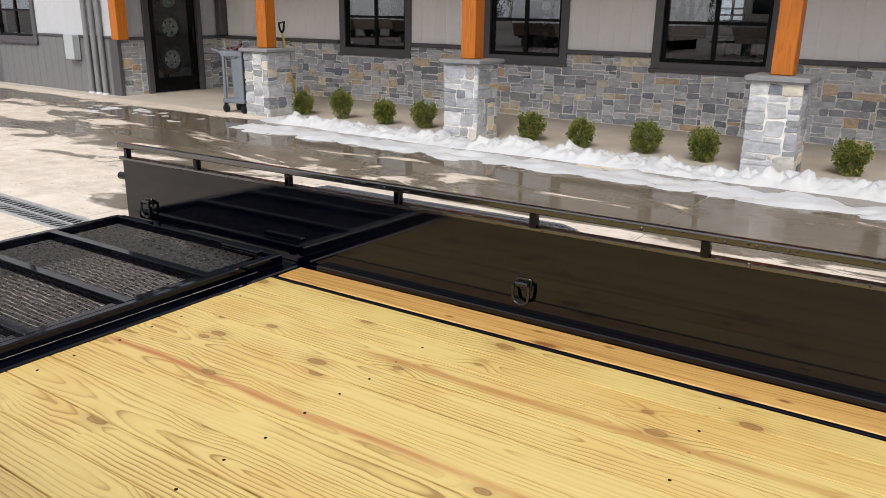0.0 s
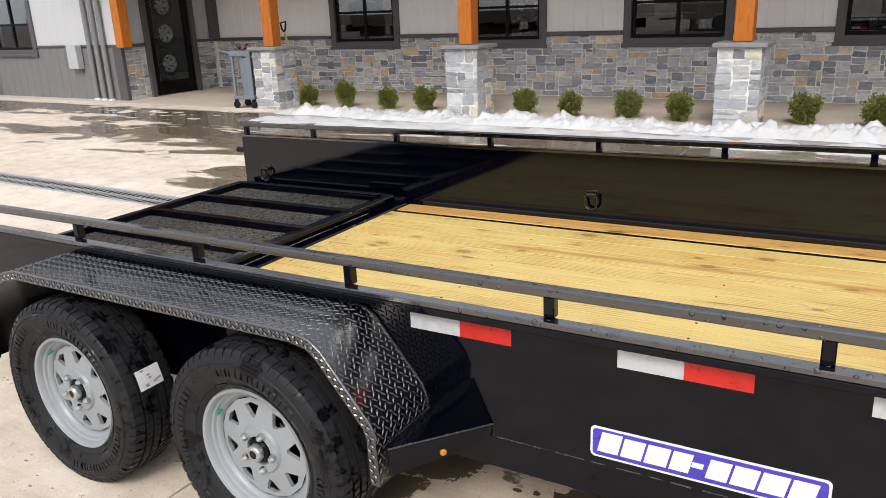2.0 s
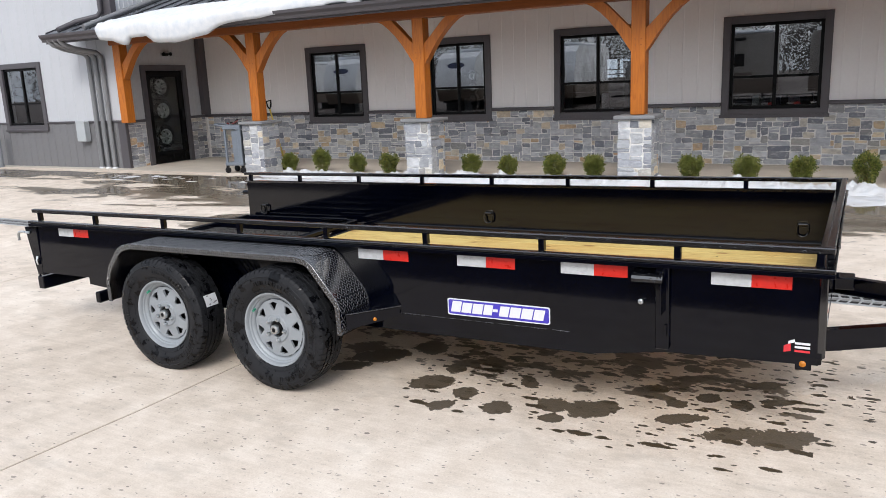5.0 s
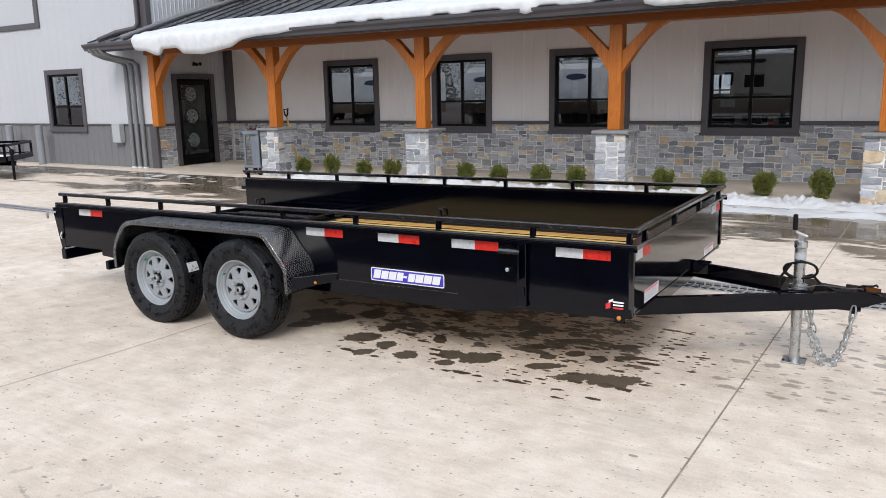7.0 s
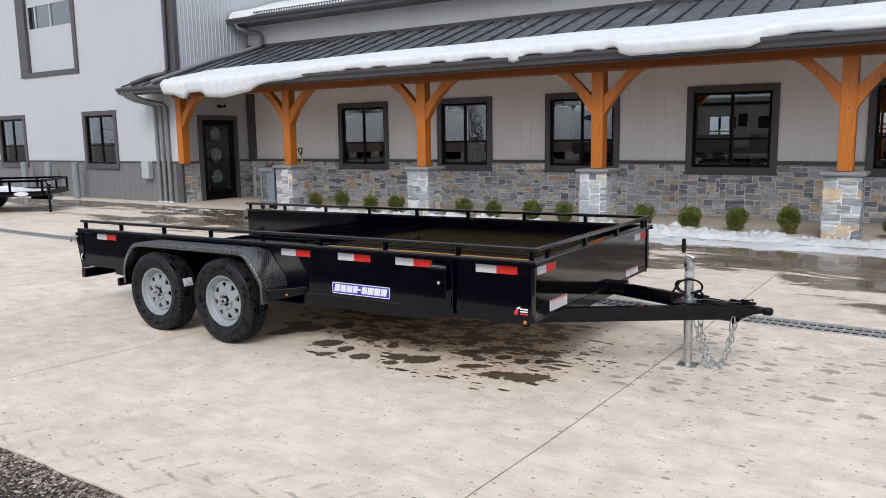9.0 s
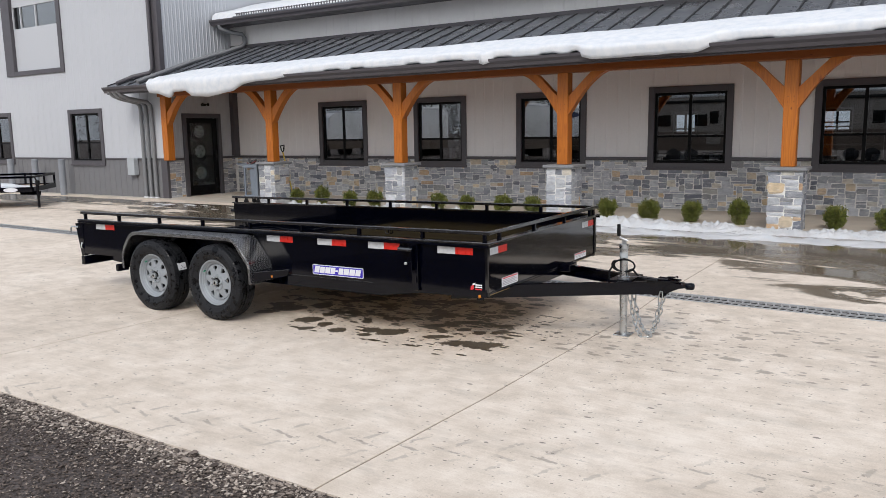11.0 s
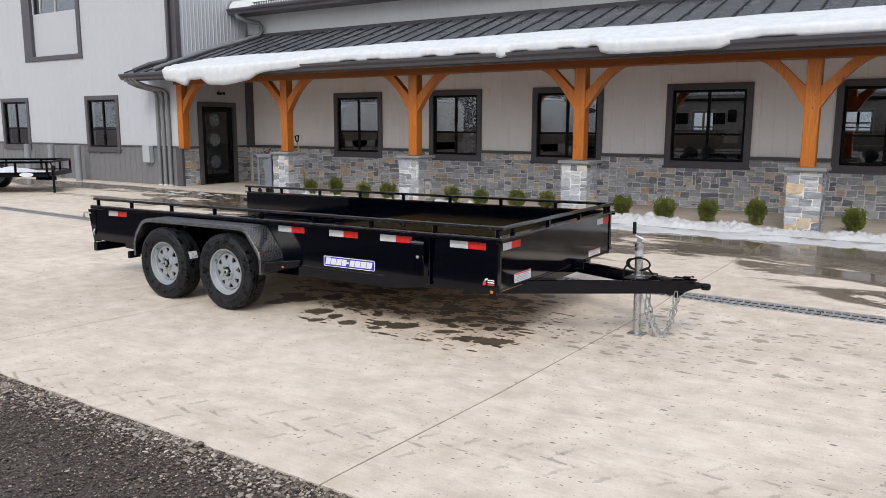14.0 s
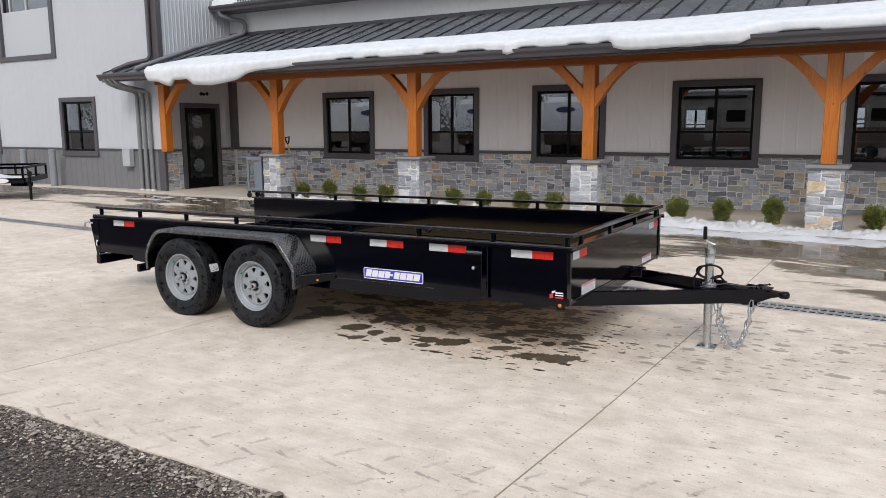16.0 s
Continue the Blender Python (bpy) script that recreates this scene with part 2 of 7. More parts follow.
def deck_material(name="yellow_pine_plank"):
    """Flat-sawn pine decking: rings cut at a slant, bending round the knots, with pitch streaks."""
    m, nt, b = start(name, 0.5)
    r = nt.nodes.new("ShaderNodeObjectInfo").outputs["Random"]
    p = place(nt)
    sep = nt.nodes.new("ShaderNodeSeparateXYZ")
    nt.links.new(p, sep.inputs[0])
    x, y = sep.outputs[0], sep.outputs[1]
    row = calc(nt, "DIVIDE", calc(nt, "SUBTRACT", y, 0.24), 0.142)
    v = calc(nt, "MULTIPLY", calc(nt, "SUBTRACT", calc(nt, "FRACT", row), 0.5), 0.142)
    far = calc(nt, "MULTIPLY", r, 60.0)
    along = add_node(nt, "ShaderNodeCombineXYZ", 0, X=calc(nt, "ADD", x, far), Y=calc(nt, "MULTIPLY", v, 1.6), Z=far)
    knot_at = add_node(nt, "ShaderNodeCombineXYZ", 0, X=calc(nt, "MULTIPLY", calc(nt, "ADD", x, far), 2.1), Y=calc(nt, "MULTIPLY", calc(nt, "ADD", v, calc(nt, "MULTIPLY", calc(nt, "FLOOR", row), 7.3)), 4.2), Z=0.0)
    wob = tex(nt, p, 22, 2)
    vor = nt.nodes.new("ShaderNodeTexVoronoi")
    vor.voronoi_dimensions = "2D"
    vor.inputs["Scale"].default_value = 1.0
    nt.links.new(knot_at, vor.inputs["Vector"])
    pick_ = nt.nodes.new("ShaderNodeSeparateColor")
    nt.links.new(vor.outputs["Color"], pick_.inputs[0])
    has = calc(nt, "GREATER_THAN", pick_.outputs[0], 0.28)
    size = add_node(nt, "ShaderNodeMapRange", 0, i0=pick_.outputs[1], i1=0.0, i2=1.0, i3=0.4, i4=1.35)
    dist = calc(nt, "ADD", calc(nt, "DIVIDE", vor.outputs["Distance"], size), calc(nt, "MULTIPLY", calc(nt, "SUBTRACT", wob, 0.5), 0.05))
    swirl = calc(nt, "MULTIPLY", ramp(nt, dist, (0.0, 1.0), (0.12, 0.62), (0.32, 0.0)), has)
    depth = calc(nt, "ADD", calc(nt, "MULTIPLY", tex(nt, along, 0.75, 2, 0.5), 0.20), -0.085)
    shift = calc(nt, "ADD", v, calc(nt, "MULTIPLY", calc(nt, "SUBTRACT", calc(nt, "FRACT", calc(nt, "MULTIPLY", r, 17.0)), 0.5), 0.11))
    ring = calc(nt, "SQRT", calc(nt, "ADD", calc(nt, "MULTIPLY", shift, shift), calc(nt, "MULTIPLY", depth, depth)))
    ring = calc(nt, "ADD", ring, calc(nt, "MULTIPLY", swirl, 0.032))
    ring = calc(nt, "ADD", ring, calc(nt, "MULTIPLY", tex(nt, along, 5.0, 3), 0.016))
    lines = ramp(nt, calc(nt, "FRACT", calc(nt, "MULTIPLY", ring, 64.0)), (0.0, 0.12), (0.35, 0.0), (0.72, 0.45), (0.9, 1.0), (1.0, 0.12))
    fibre = tex(nt, place(nt, (5, 190, 190)), 1.0, 3)
    patch = tex(nt, along, 2.2, 3)
    amount = calc(nt, "MULTIPLY", lines, ramp(nt, patch, (0.34, 0.18), (0.62, 1.15)))
    col = ramp(nt, calc(nt, "ADD", calc(nt, "MULTIPLY", amount, 0.78), calc(nt, "MULTIPLY", fibre, 0.36)), (0.08, (0.70, 0.54, 0.205)), (0.38, (0.615, 0.44, 0.142)), (0.82, (0.34, 0.20, 0.055)))
    col = mix(nt, ramp(nt, tex(nt, along, 1.1, 3), (0.48, 0.0), (0.68, 0.6)), col, (0.60, 0.34, 0.09))
    col = mix(nt, calc(nt, "MULTIPLY", r, 0.12), col, (0.58, 0.37, 0.12))
    # two long pitch streaks
    wave = calc(nt, "MULTIPLY", calc(nt, "SUBTRACT", tex(nt, along, 1.8, 3), 0.5), 0.05)
    for mid, a0, a1, tone, wide in ((1.300, -2.4, -2.3, (0.44, 0.155, 0.045), 0.015), (1.728, -1.6, -1.4, (0.45, 0.22, 0.06), 0.019), (0.52, -0.6, -0.2, (0.5, 0.2, 0.06), 0.014)):
        off = calc(nt, "ABSOLUTE", calc(nt, "ADD", calc(nt, "SUBTRACT", y, mid), wave))
        f = calc(nt, "MULTIPLY", ramp(nt, off, (wide * 0.3, 0.95), (wide * 0.8, 0.5), (wide * 1.6, 0.0)), add_node(nt, "ShaderNodeMapRange", 0, i0=x, i1=a0, i2=a1, i3=0.0, i4=1.0))
        col = mix(nt, calc(nt, "MULTIPLY", f, ramp(nt, patch, (0.3, 0.5), (0.6, 1.0))), col, tone)
    core = calc(nt, "MULTIPLY", ramp(nt, dist, (0.0, 0.85), (0.042, 0.75), (0.058, 0.95), (0.072, 0.3), (0.17, 0.0)), has)
    knot = mix(nt, wob, (0.36, 0.165, 0.04), (0.15, 0.065, 0.018))
    col = mix(nt, core, col, knot)
    nt.links.new(col, b.inputs["Base Color"])
    nt.links.new(ramp(nt, fibre, (0.3, 0.42), (0.7, 0.6)), b.inputs["Roughness"])
    bump(nt, b, calc(nt, "ADD", amount, fibre), 0.15, 0.002)
    return m


def stone_material(name, island=False):
    """Quarried ledge stone: grey-blue, some brown and ochre, each stone in its own tone."""
    m, nt, b = start(name, 0.75)
    if island:
        r = nt.nodes.new("ShaderNodeNewGeometry").outputs["Random Per Island"]
    else:
        r = nt.nodes.new("ShaderNodeObjectInfo").outputs["Random"]
    base = ramp(nt, r, (0.0, (0.22, 0.24, 0.29)), (0.12, (0.38, 0.40, 0.44)), (0.25, (0.10, 0.112, 0.14)), (0.38, (0.36, 0.38, 0.42)), (0.48, (0.27, 0.29, 0.34)), (0.58, (0.085, 0.097, 0.13)), (0.70, (0.33, 0.35, 0.395)), (0.82, (0.10, 0.112, 0.14)), (0.90, (0.40, 0.39, 0.36)), (0.95, (0.38, 0.30, 0.20)), (0.975, (0.31, 0.205, 0.125)), (0.99, (0.50, 0.44, 0.34)))
    shift = add_node(nt, "ShaderNodeCombineXYZ", 0, X=calc(nt, "MULTIPLY", r, 50.0), Y=r, Z=calc(nt, "MULTIPLY", r, 31.0))
    p = place(nt, (1, 1, 1.8), shift)
    n1, n2 = tex(nt, p, 9, 5, 0.6), tex(nt, p, 55, 4, 0.65)
    col = mix(nt, ramp(nt, n1, (0.42, 0.0), (0.68, 0.4)), base, (0.06, 0.066, 0.085))
    col = mix(nt, ramp(nt, tex(nt, p, 16, 4, 0.6), (0.54, 0.0), (0.70, 0.3)), col, (0.50, 0.50, 0.50))
    col = mix(nt, ramp(nt, tex(nt, p, 5, 3), (0.66, 0.0), (0.78, 0.4)), col, (0.30, 0.23, 0.15))
    col = mix(nt, calc(nt, "MULTIPLY", n2, 0.12), col, (0.16, 0.16, 0.175))
    col = mix(nt, 1.0, col, (1.70, 1.65, 1.54), "MULTIPLY")
    nt.links.new(col, b.inputs["Base Color"])
    bump(nt, b, calc(nt, "ADD", n1, calc(nt, "MULTIPLY", n2, 0.5)), 0.7, 0.02)
    return m


PUDDLES = (
    (-0.40, 0.62, 0.115, 0.092), (-0.23, 0.46, 0.06, 0.064), (-0.37, 0.32, 0.071, 0.059), (-0.09, 0.25, 0.064, 0.073),
    (0.15, 0.10, 0.054, 0.046), (0.19, 0.24, 0.08, 0.077), (0.36, 0.17, 0.132, 0.093), (0.72, 0.36, 0.074, 0.046),
    (0.79, 0.17, 0.05, 0.05), (0.96, 0.22, 0.068, 0.047), (1.08, 0.12, 0.05, 0.065), (0.74, 0.01, 0.119, 0.046),
    (0.90, -0.17, 0.15, 0.055), (1.10, -0.25, 0.15, 0.083), (-0.25, 0.80, 0.054, 0.06), (0.12, 0.54, 0.043, 0.072),
    (0.71, 0.63, 0.062, 0.057), (1.03, 0.60, 0.05, 0.059), (0.99, 0.47, 0.103, 0.04), (1.30, 0.33, 0.098, 0.044),
    (1.27, 0.12, 0.075, 0.04), (-0.68, 1.08, 0.167, 0.104), (-0.38, 1.16, 0.102, 0.108), (-0.85, 0.94, 0.112, 0.063),
)


def concrete_material():
    """Broomed yard concrete: dry and pale, dark where meltwater stands, with drips beside the parked trailer and some
    of its shade painted below.
    """
    m, nt, b = start("yard_concrete", 0.8)
    p = place(nt)
    big, mid, fine = tex(nt, p, 0.5, 4), tex(nt, p, 5, 5, 0.6), tex(nt, p, 120, 3)
    streak = tex(nt, place(nt, (1.2, 14, 1)), 3.0, 3)
    mid_n = tex(nt, p, 3.1, 3)
    tone = calc(nt, "ADD", calc(nt, "ADD", calc(nt, "MULTIPLY", big, 0.30), calc(nt, "MULTIPLY", mid, 0.37)), calc(nt, "ADD", calc(nt, "MULTIPLY", fine, 0.20), calc(nt, "MULTIPLY", streak, 0.13)))
    dry = ramp(nt, tone, (0.34, (0.48, 0.40, 0.32)), (0.5, (0.665, 0.575, 0.483)), (0.62, (0.79, 0.707, 0.615)))
    specks = tex(nt, p, 26, 2)
    dry = mix(nt, ramp(nt, specks, (0.705, 0.0), (0.73, 0.6)), dry, (0.2, 0.17, 0.14))
    dry = mix(nt, ramp(nt, tex(nt, p, 60, 2), (0.66, 0.0), (0.72, 0.4)), dry, (0.24, 0.2, 0.165))
    dry = mix(nt, ramp(nt, tex(nt, place(nt, (0.8, 1.6, 1)), 1.3, 6, 0.68), (0.53, 0.0), (0.66, 0.30)), dry, (0.38, 0.325, 0.265))
    dry = mix(nt, ramp(nt, tex(nt, place(nt, (1, 2.2, 1)), 2.6, 5, 0.65), (0.56, 0.0), (0.72, 0.35)), dry, (0.36, 0.31, 0.26))
    sep = nt.nodes.new("ShaderNodeSeparateXYZ")
    nt.links.new(p, sep.inputs[0])
    x, y = sep.outputs[0], sep.outputs[1]
    # lug marks left by a tractor tyre that turned onto the slab
    lane = calc(nt, "ADD", calc(nt, "MULTIPLY_ADD", x, 0.19, -1.945), calc(nt, "MULTIPLY", calc(nt, "MULTIPLY", x, x), 0.035))
    off = calc(nt, "SUBTRACT", y, lane)
    ragged = calc(nt, "SUBTRACT", tex(nt, p, 22, 4, 0.65), 0.5)
    patchy = tex(nt, p, 2.3, 3)
    for centre, half, slant, phase, wide, strength in ((0.0, 0.032, 2.0, 0.0, 0.09, 0.7), (0.13, 0.05, -0.45, 0.3, 0.07, 0.5), (-0.14, 0.045, -0.45, 0.55, 0.065, 0.45)):
        turn = calc(nt, "FRACT", calc(nt, "ADD", calc(nt, "DIVIDE", calc(nt, "MULTIPLY_ADD", off, slant, x), 0.225), 20.0 + phase))
        gap = calc(nt, "ADD", calc(nt, "ABSOLUTE", calc(nt, "SUBTRACT", turn, 0.5)), calc(nt, "MULTIPLY", ragged, 0.38))
        span = calc(nt, "ADD", calc(nt, "ABSOLUTE", calc(nt, "SUBTRACT", off, centre)), calc(nt, "MULTIPLY", ragged, 0.22))
        lug = calc(nt, "MULTIPLY", ramp(nt, gap, (wide * 0.6, 1.0), (wide * 1.4, 0.0)), ramp(nt, span, (half * 0.85, 1.0), (half * 1.15, 0.0)))
        lug = calc(nt, "MULTIPLY", lug, ramp(nt, patchy, (0.36, 0.0), (0.54, strength)))
        dry = mix(nt, lug, dry, (0.30, 0.262, 0.225))
    # crumbs of grit and mud trodden about
    for scale, share, size in ((4.3, 0.72, 0.075), (9.0, 0.76, 0.09), (15.0, 0.80, 0.12)):
        cell = nt.nodes.new("ShaderNodeTexVoronoi")
        cell.voronoi_dimensions = "2D"
        cell.inputs["Scale"].default_value = 1.0
        nt.links.new(place(nt, (scale * 0.8, scale * 1.5, 1)), cell.inputs["Vector"])
        pk = nt.nodes.new("ShaderNodeSeparateColor")
        nt.links.new(cell.outputs["Color"], pk.inputs[0])
        edge = calc(nt, "SUBTRACT", calc(nt, "MULTIPLY", pk.outputs[1], size), calc(nt, "ADD", cell.outputs["Distance"], calc(nt, "MULTIPLY", ragged, 0.16)))
        crumb = calc(nt, "MULTIPLY", ramp(nt, edge, (0.0, 0.0), (0.015, 0.8)), calc(nt, "GREATER_THAN", pk.outputs[0], share))
        dry = mix(nt, crumb, dry, mix(nt, pk.outputs[2], (0.10, 0.085, 0.07), (0.30, 0.26, 0.22)))
    # meltwater runs from the snow towards the drain
    n = tex(nt, place(nt, (0.34, 1.0, 1)), 0.95, 5, 0.5, 0.5)
    lift = add_node(nt, "ShaderNodeMapRange", 0, i0=y, i1=2.7, i2=6.4, i3=-0.14, i4=0.26)
    far = add_node(nt, "ShaderNodeMapRange", 0, i0=y, i1=7.0, i2=7.5, i3=0.0, i4=-0.5)
    near = add_node(nt, "ShaderNodeMapRange", 0, i0=y, i1=2.4, i2=2.9, i3=-0.28, i4=0.0)
    left = add_node(nt, "ShaderNodeMapRange", 0, i0=x, i1=-16.0, i2=-8.0, i3=-0.16, i4=0.0)
    right = add_node(nt, "ShaderNodeMapRange", 0, i0=x, i1=0.5, i2=3.5, i3=0.0, i4=0.11)
    lift = calc(nt, "ADD", lift, right)
    melt = calc(nt, "ADD", calc(nt, "ADD", n, lift), calc(nt, "ADD", calc(nt, "ADD", far, near), left))
    isle = tex(nt, place(nt, (0.42, 1.25, 1)), 1.15, 6, 0.62, 0.8)
    melt = calc(nt, "SUBTRACT", melt, ramp(nt, isle, (0.52, 0.0), (0.62, 0.26)))
    melt = calc(nt, "ADD", melt, calc(nt, "MULTIPLY", calc(nt, "SUBTRACT", tex(nt, p, 6, 5, 0.65), 0.5), 0.10))
    hollow = calc(nt, "MULTIPLY", add_node(nt, "ShaderNodeMapRange", 0, i0=calc(nt, "ABSOLUTE", calc(nt, "SUBTRACT", x, 0.3)), i1=0.9, i2=1.9, i3=0.2, i4=0.0), add_node(nt, "ShaderNodeMapRange", 0, i0=calc(nt, "ABSOLUTE", calc(nt, "SUBTRACT", y, 5.65)), i1=0.25, i2=0.6, i3=1.0, i4=0.0))
    melt = calc(nt, "ADD", melt, hollow)
    wet1 = ramp(nt, melt, (0.525, 0.0), (0.56, 1.0))
    pool = ramp(nt, melt, (0.60, 0.0), (0.68, 1.0))
    # drips fallen off the trailer
    inx = calc(nt, "MULTIPLY", add_node(nt, "ShaderNodeMapRange", 0, i0=x, i1=-1.1, i2=-0.7, i3=0.0, i4=1.0), add_node(nt, "ShaderNodeMapRange", 0, i0=x, i1=0.8, i2=2.2, i3=1.0, i4=0.15))
    iny = calc(nt, "MULTIPLY", add_node(nt, "ShaderNodeMapRange", 0, i0=y, i1=-0.36, i2=0.1, i3=0.0, i4=1.0), add_node(nt, "ShaderNodeMapRange", 0, i0=y, i1=1.2, i2=2.6, i3=1.0, i4=0.25))
    zone = calc(nt, "MULTIPLY", inx, iny)
    outx = calc(nt, "MULTIPLY", add_node(nt, "ShaderNodeMapRange", 0, i0=x, i1=0.8, i2=1.7, i3=0.0, i4=1.0), add_node(nt, "ShaderNodeMapRange", 0, i0=x, i1=2.2, i2=4.2, i3=1.0, i4=0.5))
    outy = calc(nt, "MULTIPLY", add_node(nt, "ShaderNodeMapRange", 0, i0=y, i1=-0.3, i2=0.6, i3=0.0, i4=1.0), add_node(nt, "ShaderNodeMapRange", 0, i0=y, i1=1.9, i2=2.6, i3=1.0, i4=0.2))
    beyond = calc(nt, "MULTIPLY", outx, outy)
    # Drips crowd under the trailer and carry part of its shade.
    deep = add_node(nt, "ShaderNodeMapRange", 0, i0=y, i1=0.3, i2=0.75, i3=0.0, i4=1.0)
    wob1, wob2 = tex(nt, p, 9, 4, 0.6), tex(nt, p, 30, 3, 0.6)
    wob = calc(nt, "ADD", calc(nt, "MULTIPLY", wob1, 0.6), calc(nt, "MULTIPLY", wob2, 0.4))
    # larger puddles, as (along, across, half length, half width) in a frame turned with their drift
    turned = nt.nodes.new("ShaderNodeVectorRotate")
    turned.rotation_type = "Z_AXIS"
    turned.inputs["Angle"].default_value = -0.5424
    nt.links.new(p, turned.inputs["Vector"])
    frayed = add_node(nt, "ShaderNodeMapRange", 0, i0=wob, i1=0.0, i2=1.0, i3=-1.15, i4=1.15)
    wet2 = None
    for u, w, ru, rw in PUDDLES:
        spot = nt.nodes.new("ShaderNodeMapping")
        spot.inputs["Location"].default_value = (-u / ru, -w / rw, 0)
        spot.inputs["Scale"].default_value = (1 / ru, 1 / rw, 0)
        nt.links.new(turned.outputs[0], spot.inputs["Vector"])
        far = nt.nodes.new("ShaderNodeVectorMath")
        far.operation = "LENGTH"
        nt.links.new(spot.outputs[0], far.inputs[0])
        edge = calc(nt, "SUBTRACT", 1.1, calc(nt, "ADD", far.outputs["Value"], frayed))
        spot = ramp(nt, edge, (0.0, 0.0), (0.06, 0.92))
        wet2 = spot if wet2 is None else calc(nt, "MAXIMUM", wet2, spot)
    for sx, sy, share, grow, where in ((3.4, 9.5, 0.80, 0.30, zone), (5.6, 13.0, 0.74, 0.27, zone), (12.0, 20.0, 0.76, 0.25, zone), (3.6, 6.6, 0.80, 0.30, beyond), (8.0, 13.0, 0.80, 0.26, beyond)):
        cell = nt.nodes.new("ShaderNodeTexVoronoi")
        cell.voronoi_dimensions = "2D"
        cell.inputs["Scale"].default_value = 1.0
        nt.links.new(place(nt, (sx, sy, 1)), cell.inputs["Vector"])
        pk = nt.nodes.new("ShaderNodeSeparateColor")
        nt.links.new(cell.outputs["Color"], pk.inputs[0])
        radius = calc(nt, "MULTIPLY", calc(nt, "MULTIPLY_ADD", pk.outputs[1], 0.6, 0.4), grow)
        chosen = calc(nt, "GREATER_THAN", calc(nt, "MULTIPLY", where, calc(nt, "ADD", pk.outputs[0], calc(nt, "MULTIPLY_ADD", deep, 0.34, 0.12))), share)
        edge = calc(nt, "SUBTRACT", radius, calc(nt, "ADD", cell.outputs["Distance"], calc(nt, "MULTIPLY", calc(nt, "SUBTRACT", wob, 0.5), 0.7)))
        spot = calc(nt, "MULTIPLY", ramp(nt, edge, (0.0, 0.0), (0.03 if where is zone else 0.08, 1.0)), chosen)
        spot = calc(nt, "MULTIPLY", spot, 1.0 if where is zone else 0.5)
        wet2 = spot if wet2 is None else calc(nt, "MAXIMUM", wet2, spot)
    # Damp ground under the trailer, with the trailer's shade put into the colour.
    underbody_shade = calc(nt, "MULTIPLY", add_node(nt, "ShaderNodeMapRange", 0, i0=calc(nt, "ABSOLUTE", calc(nt, "ADD", x, 0.3)), i1=1.0, i2=1.9, i3=1.0, i4=0.0), add_node(nt, "ShaderNodeMapRange", 0, i0=calc(nt, "ABSOLUTE", calc(nt, "SUBTRACT", y, 1.3)), i1=0.7, i2=1.1, i3=1.0, i4=0.0))
    damp = tex(nt, place(nt, (1.0, 1.6, 1)), 3.2, 5, 0.62)
    wet2 = calc(nt, "MAXIMUM", wet2, ramp(nt, calc(nt, "ADD", calc(nt, "MULTIPLY", damp, 0.8), calc(nt, "MULTIPLY", underbody_shade, 0.2)), (0.60, 0.0), (0.625, 0.85)))
    wet = calc(nt, "MAXIMUM", wet1, wet2)
    soaked = mix(nt, tone, (0.10, 0.08, 0.055), (0.24, 0.2, 0.15))
    ground = mix(nt, wet1, dry, soaked)
    nt.links.new(mix(nt, wet2, ground, mix(nt, tone, (0.034, 0.025, 0.015), (0.098, 0.076, 0.050))), b.inputs["Base Color"])
    rough = mix(nt, wet, (0.85, 0.85, 0.85), (0.34, 0.34, 0.34))
    rough = mix(nt, pool, rough, (0.05, 0.05, 0.05))
    nt.links.new(rough, b.inputs["Roughness"])
    relief = calc(nt, "MULTIPLY", calc(nt, "ADD", calc(nt, "MULTIPLY", mid, 0.6), calc(nt, "MULTIPLY", fine, 0.4)), calc(nt, "SUBTRACT", 1.0, calc(nt, "MULTIPLY", pool, 0.97)))
    bump(nt, b, relief, 0.5, 0.006)
    return m


def snow_material(name="snow", grime=0.0):
    m, nt, b = start(name, 0.6)
    p = place(nt)
    n1, n2 = tex(nt, p, 7, 6, 0.6), tex(nt, p, 70, 4)
    col = ramp(nt, n1, (0.3, (0.60, 0.64, 0.69)), (0.6, (0.72, 0.735, 0.755)))
    if grime:
        col = mix(nt, ramp(nt, tex(nt, p, 3.5, 5, 0.65), (0.40, grime * 0.4), (0.66, grime)), col, (0.42, 0.42, 0.42))
    nt.links.new(col, b.inputs["Base Color"])
    bump(nt, b, calc(nt, "ADD", n1, calc(nt, "MULTIPLY", n2, 0.4)), 0.6 if grime else 0.13, 0.03)
    return m


def gravel_material():
    m, nt, b = start("gravel_ground", 0.9)
    p = place(nt)
    v = nt.nodes.new("ShaderNodeTexVoronoi")
    v.inputs["Scale"].default_value = 55
    nt.links.new(p, v.inputs["Vector"])
    big = tex(nt, p, 0.9, 4)
    col = mix(nt, v.outputs["Color"], (0.05, 0.039, 0.036), (0.16, 0.128, 0.116))
    col = mix(nt, ramp(nt, big, (0.35, 0.0), (0.7, 0.7)), col, (0.05, 0.042, 0.038))
    nt.links.new(col, b.inputs["Base Color"])
    bump(nt, b, calc(nt, "SUBTRACT", 1.0, v.outputs["Distance"]), 1.0, 0.02)
    return m


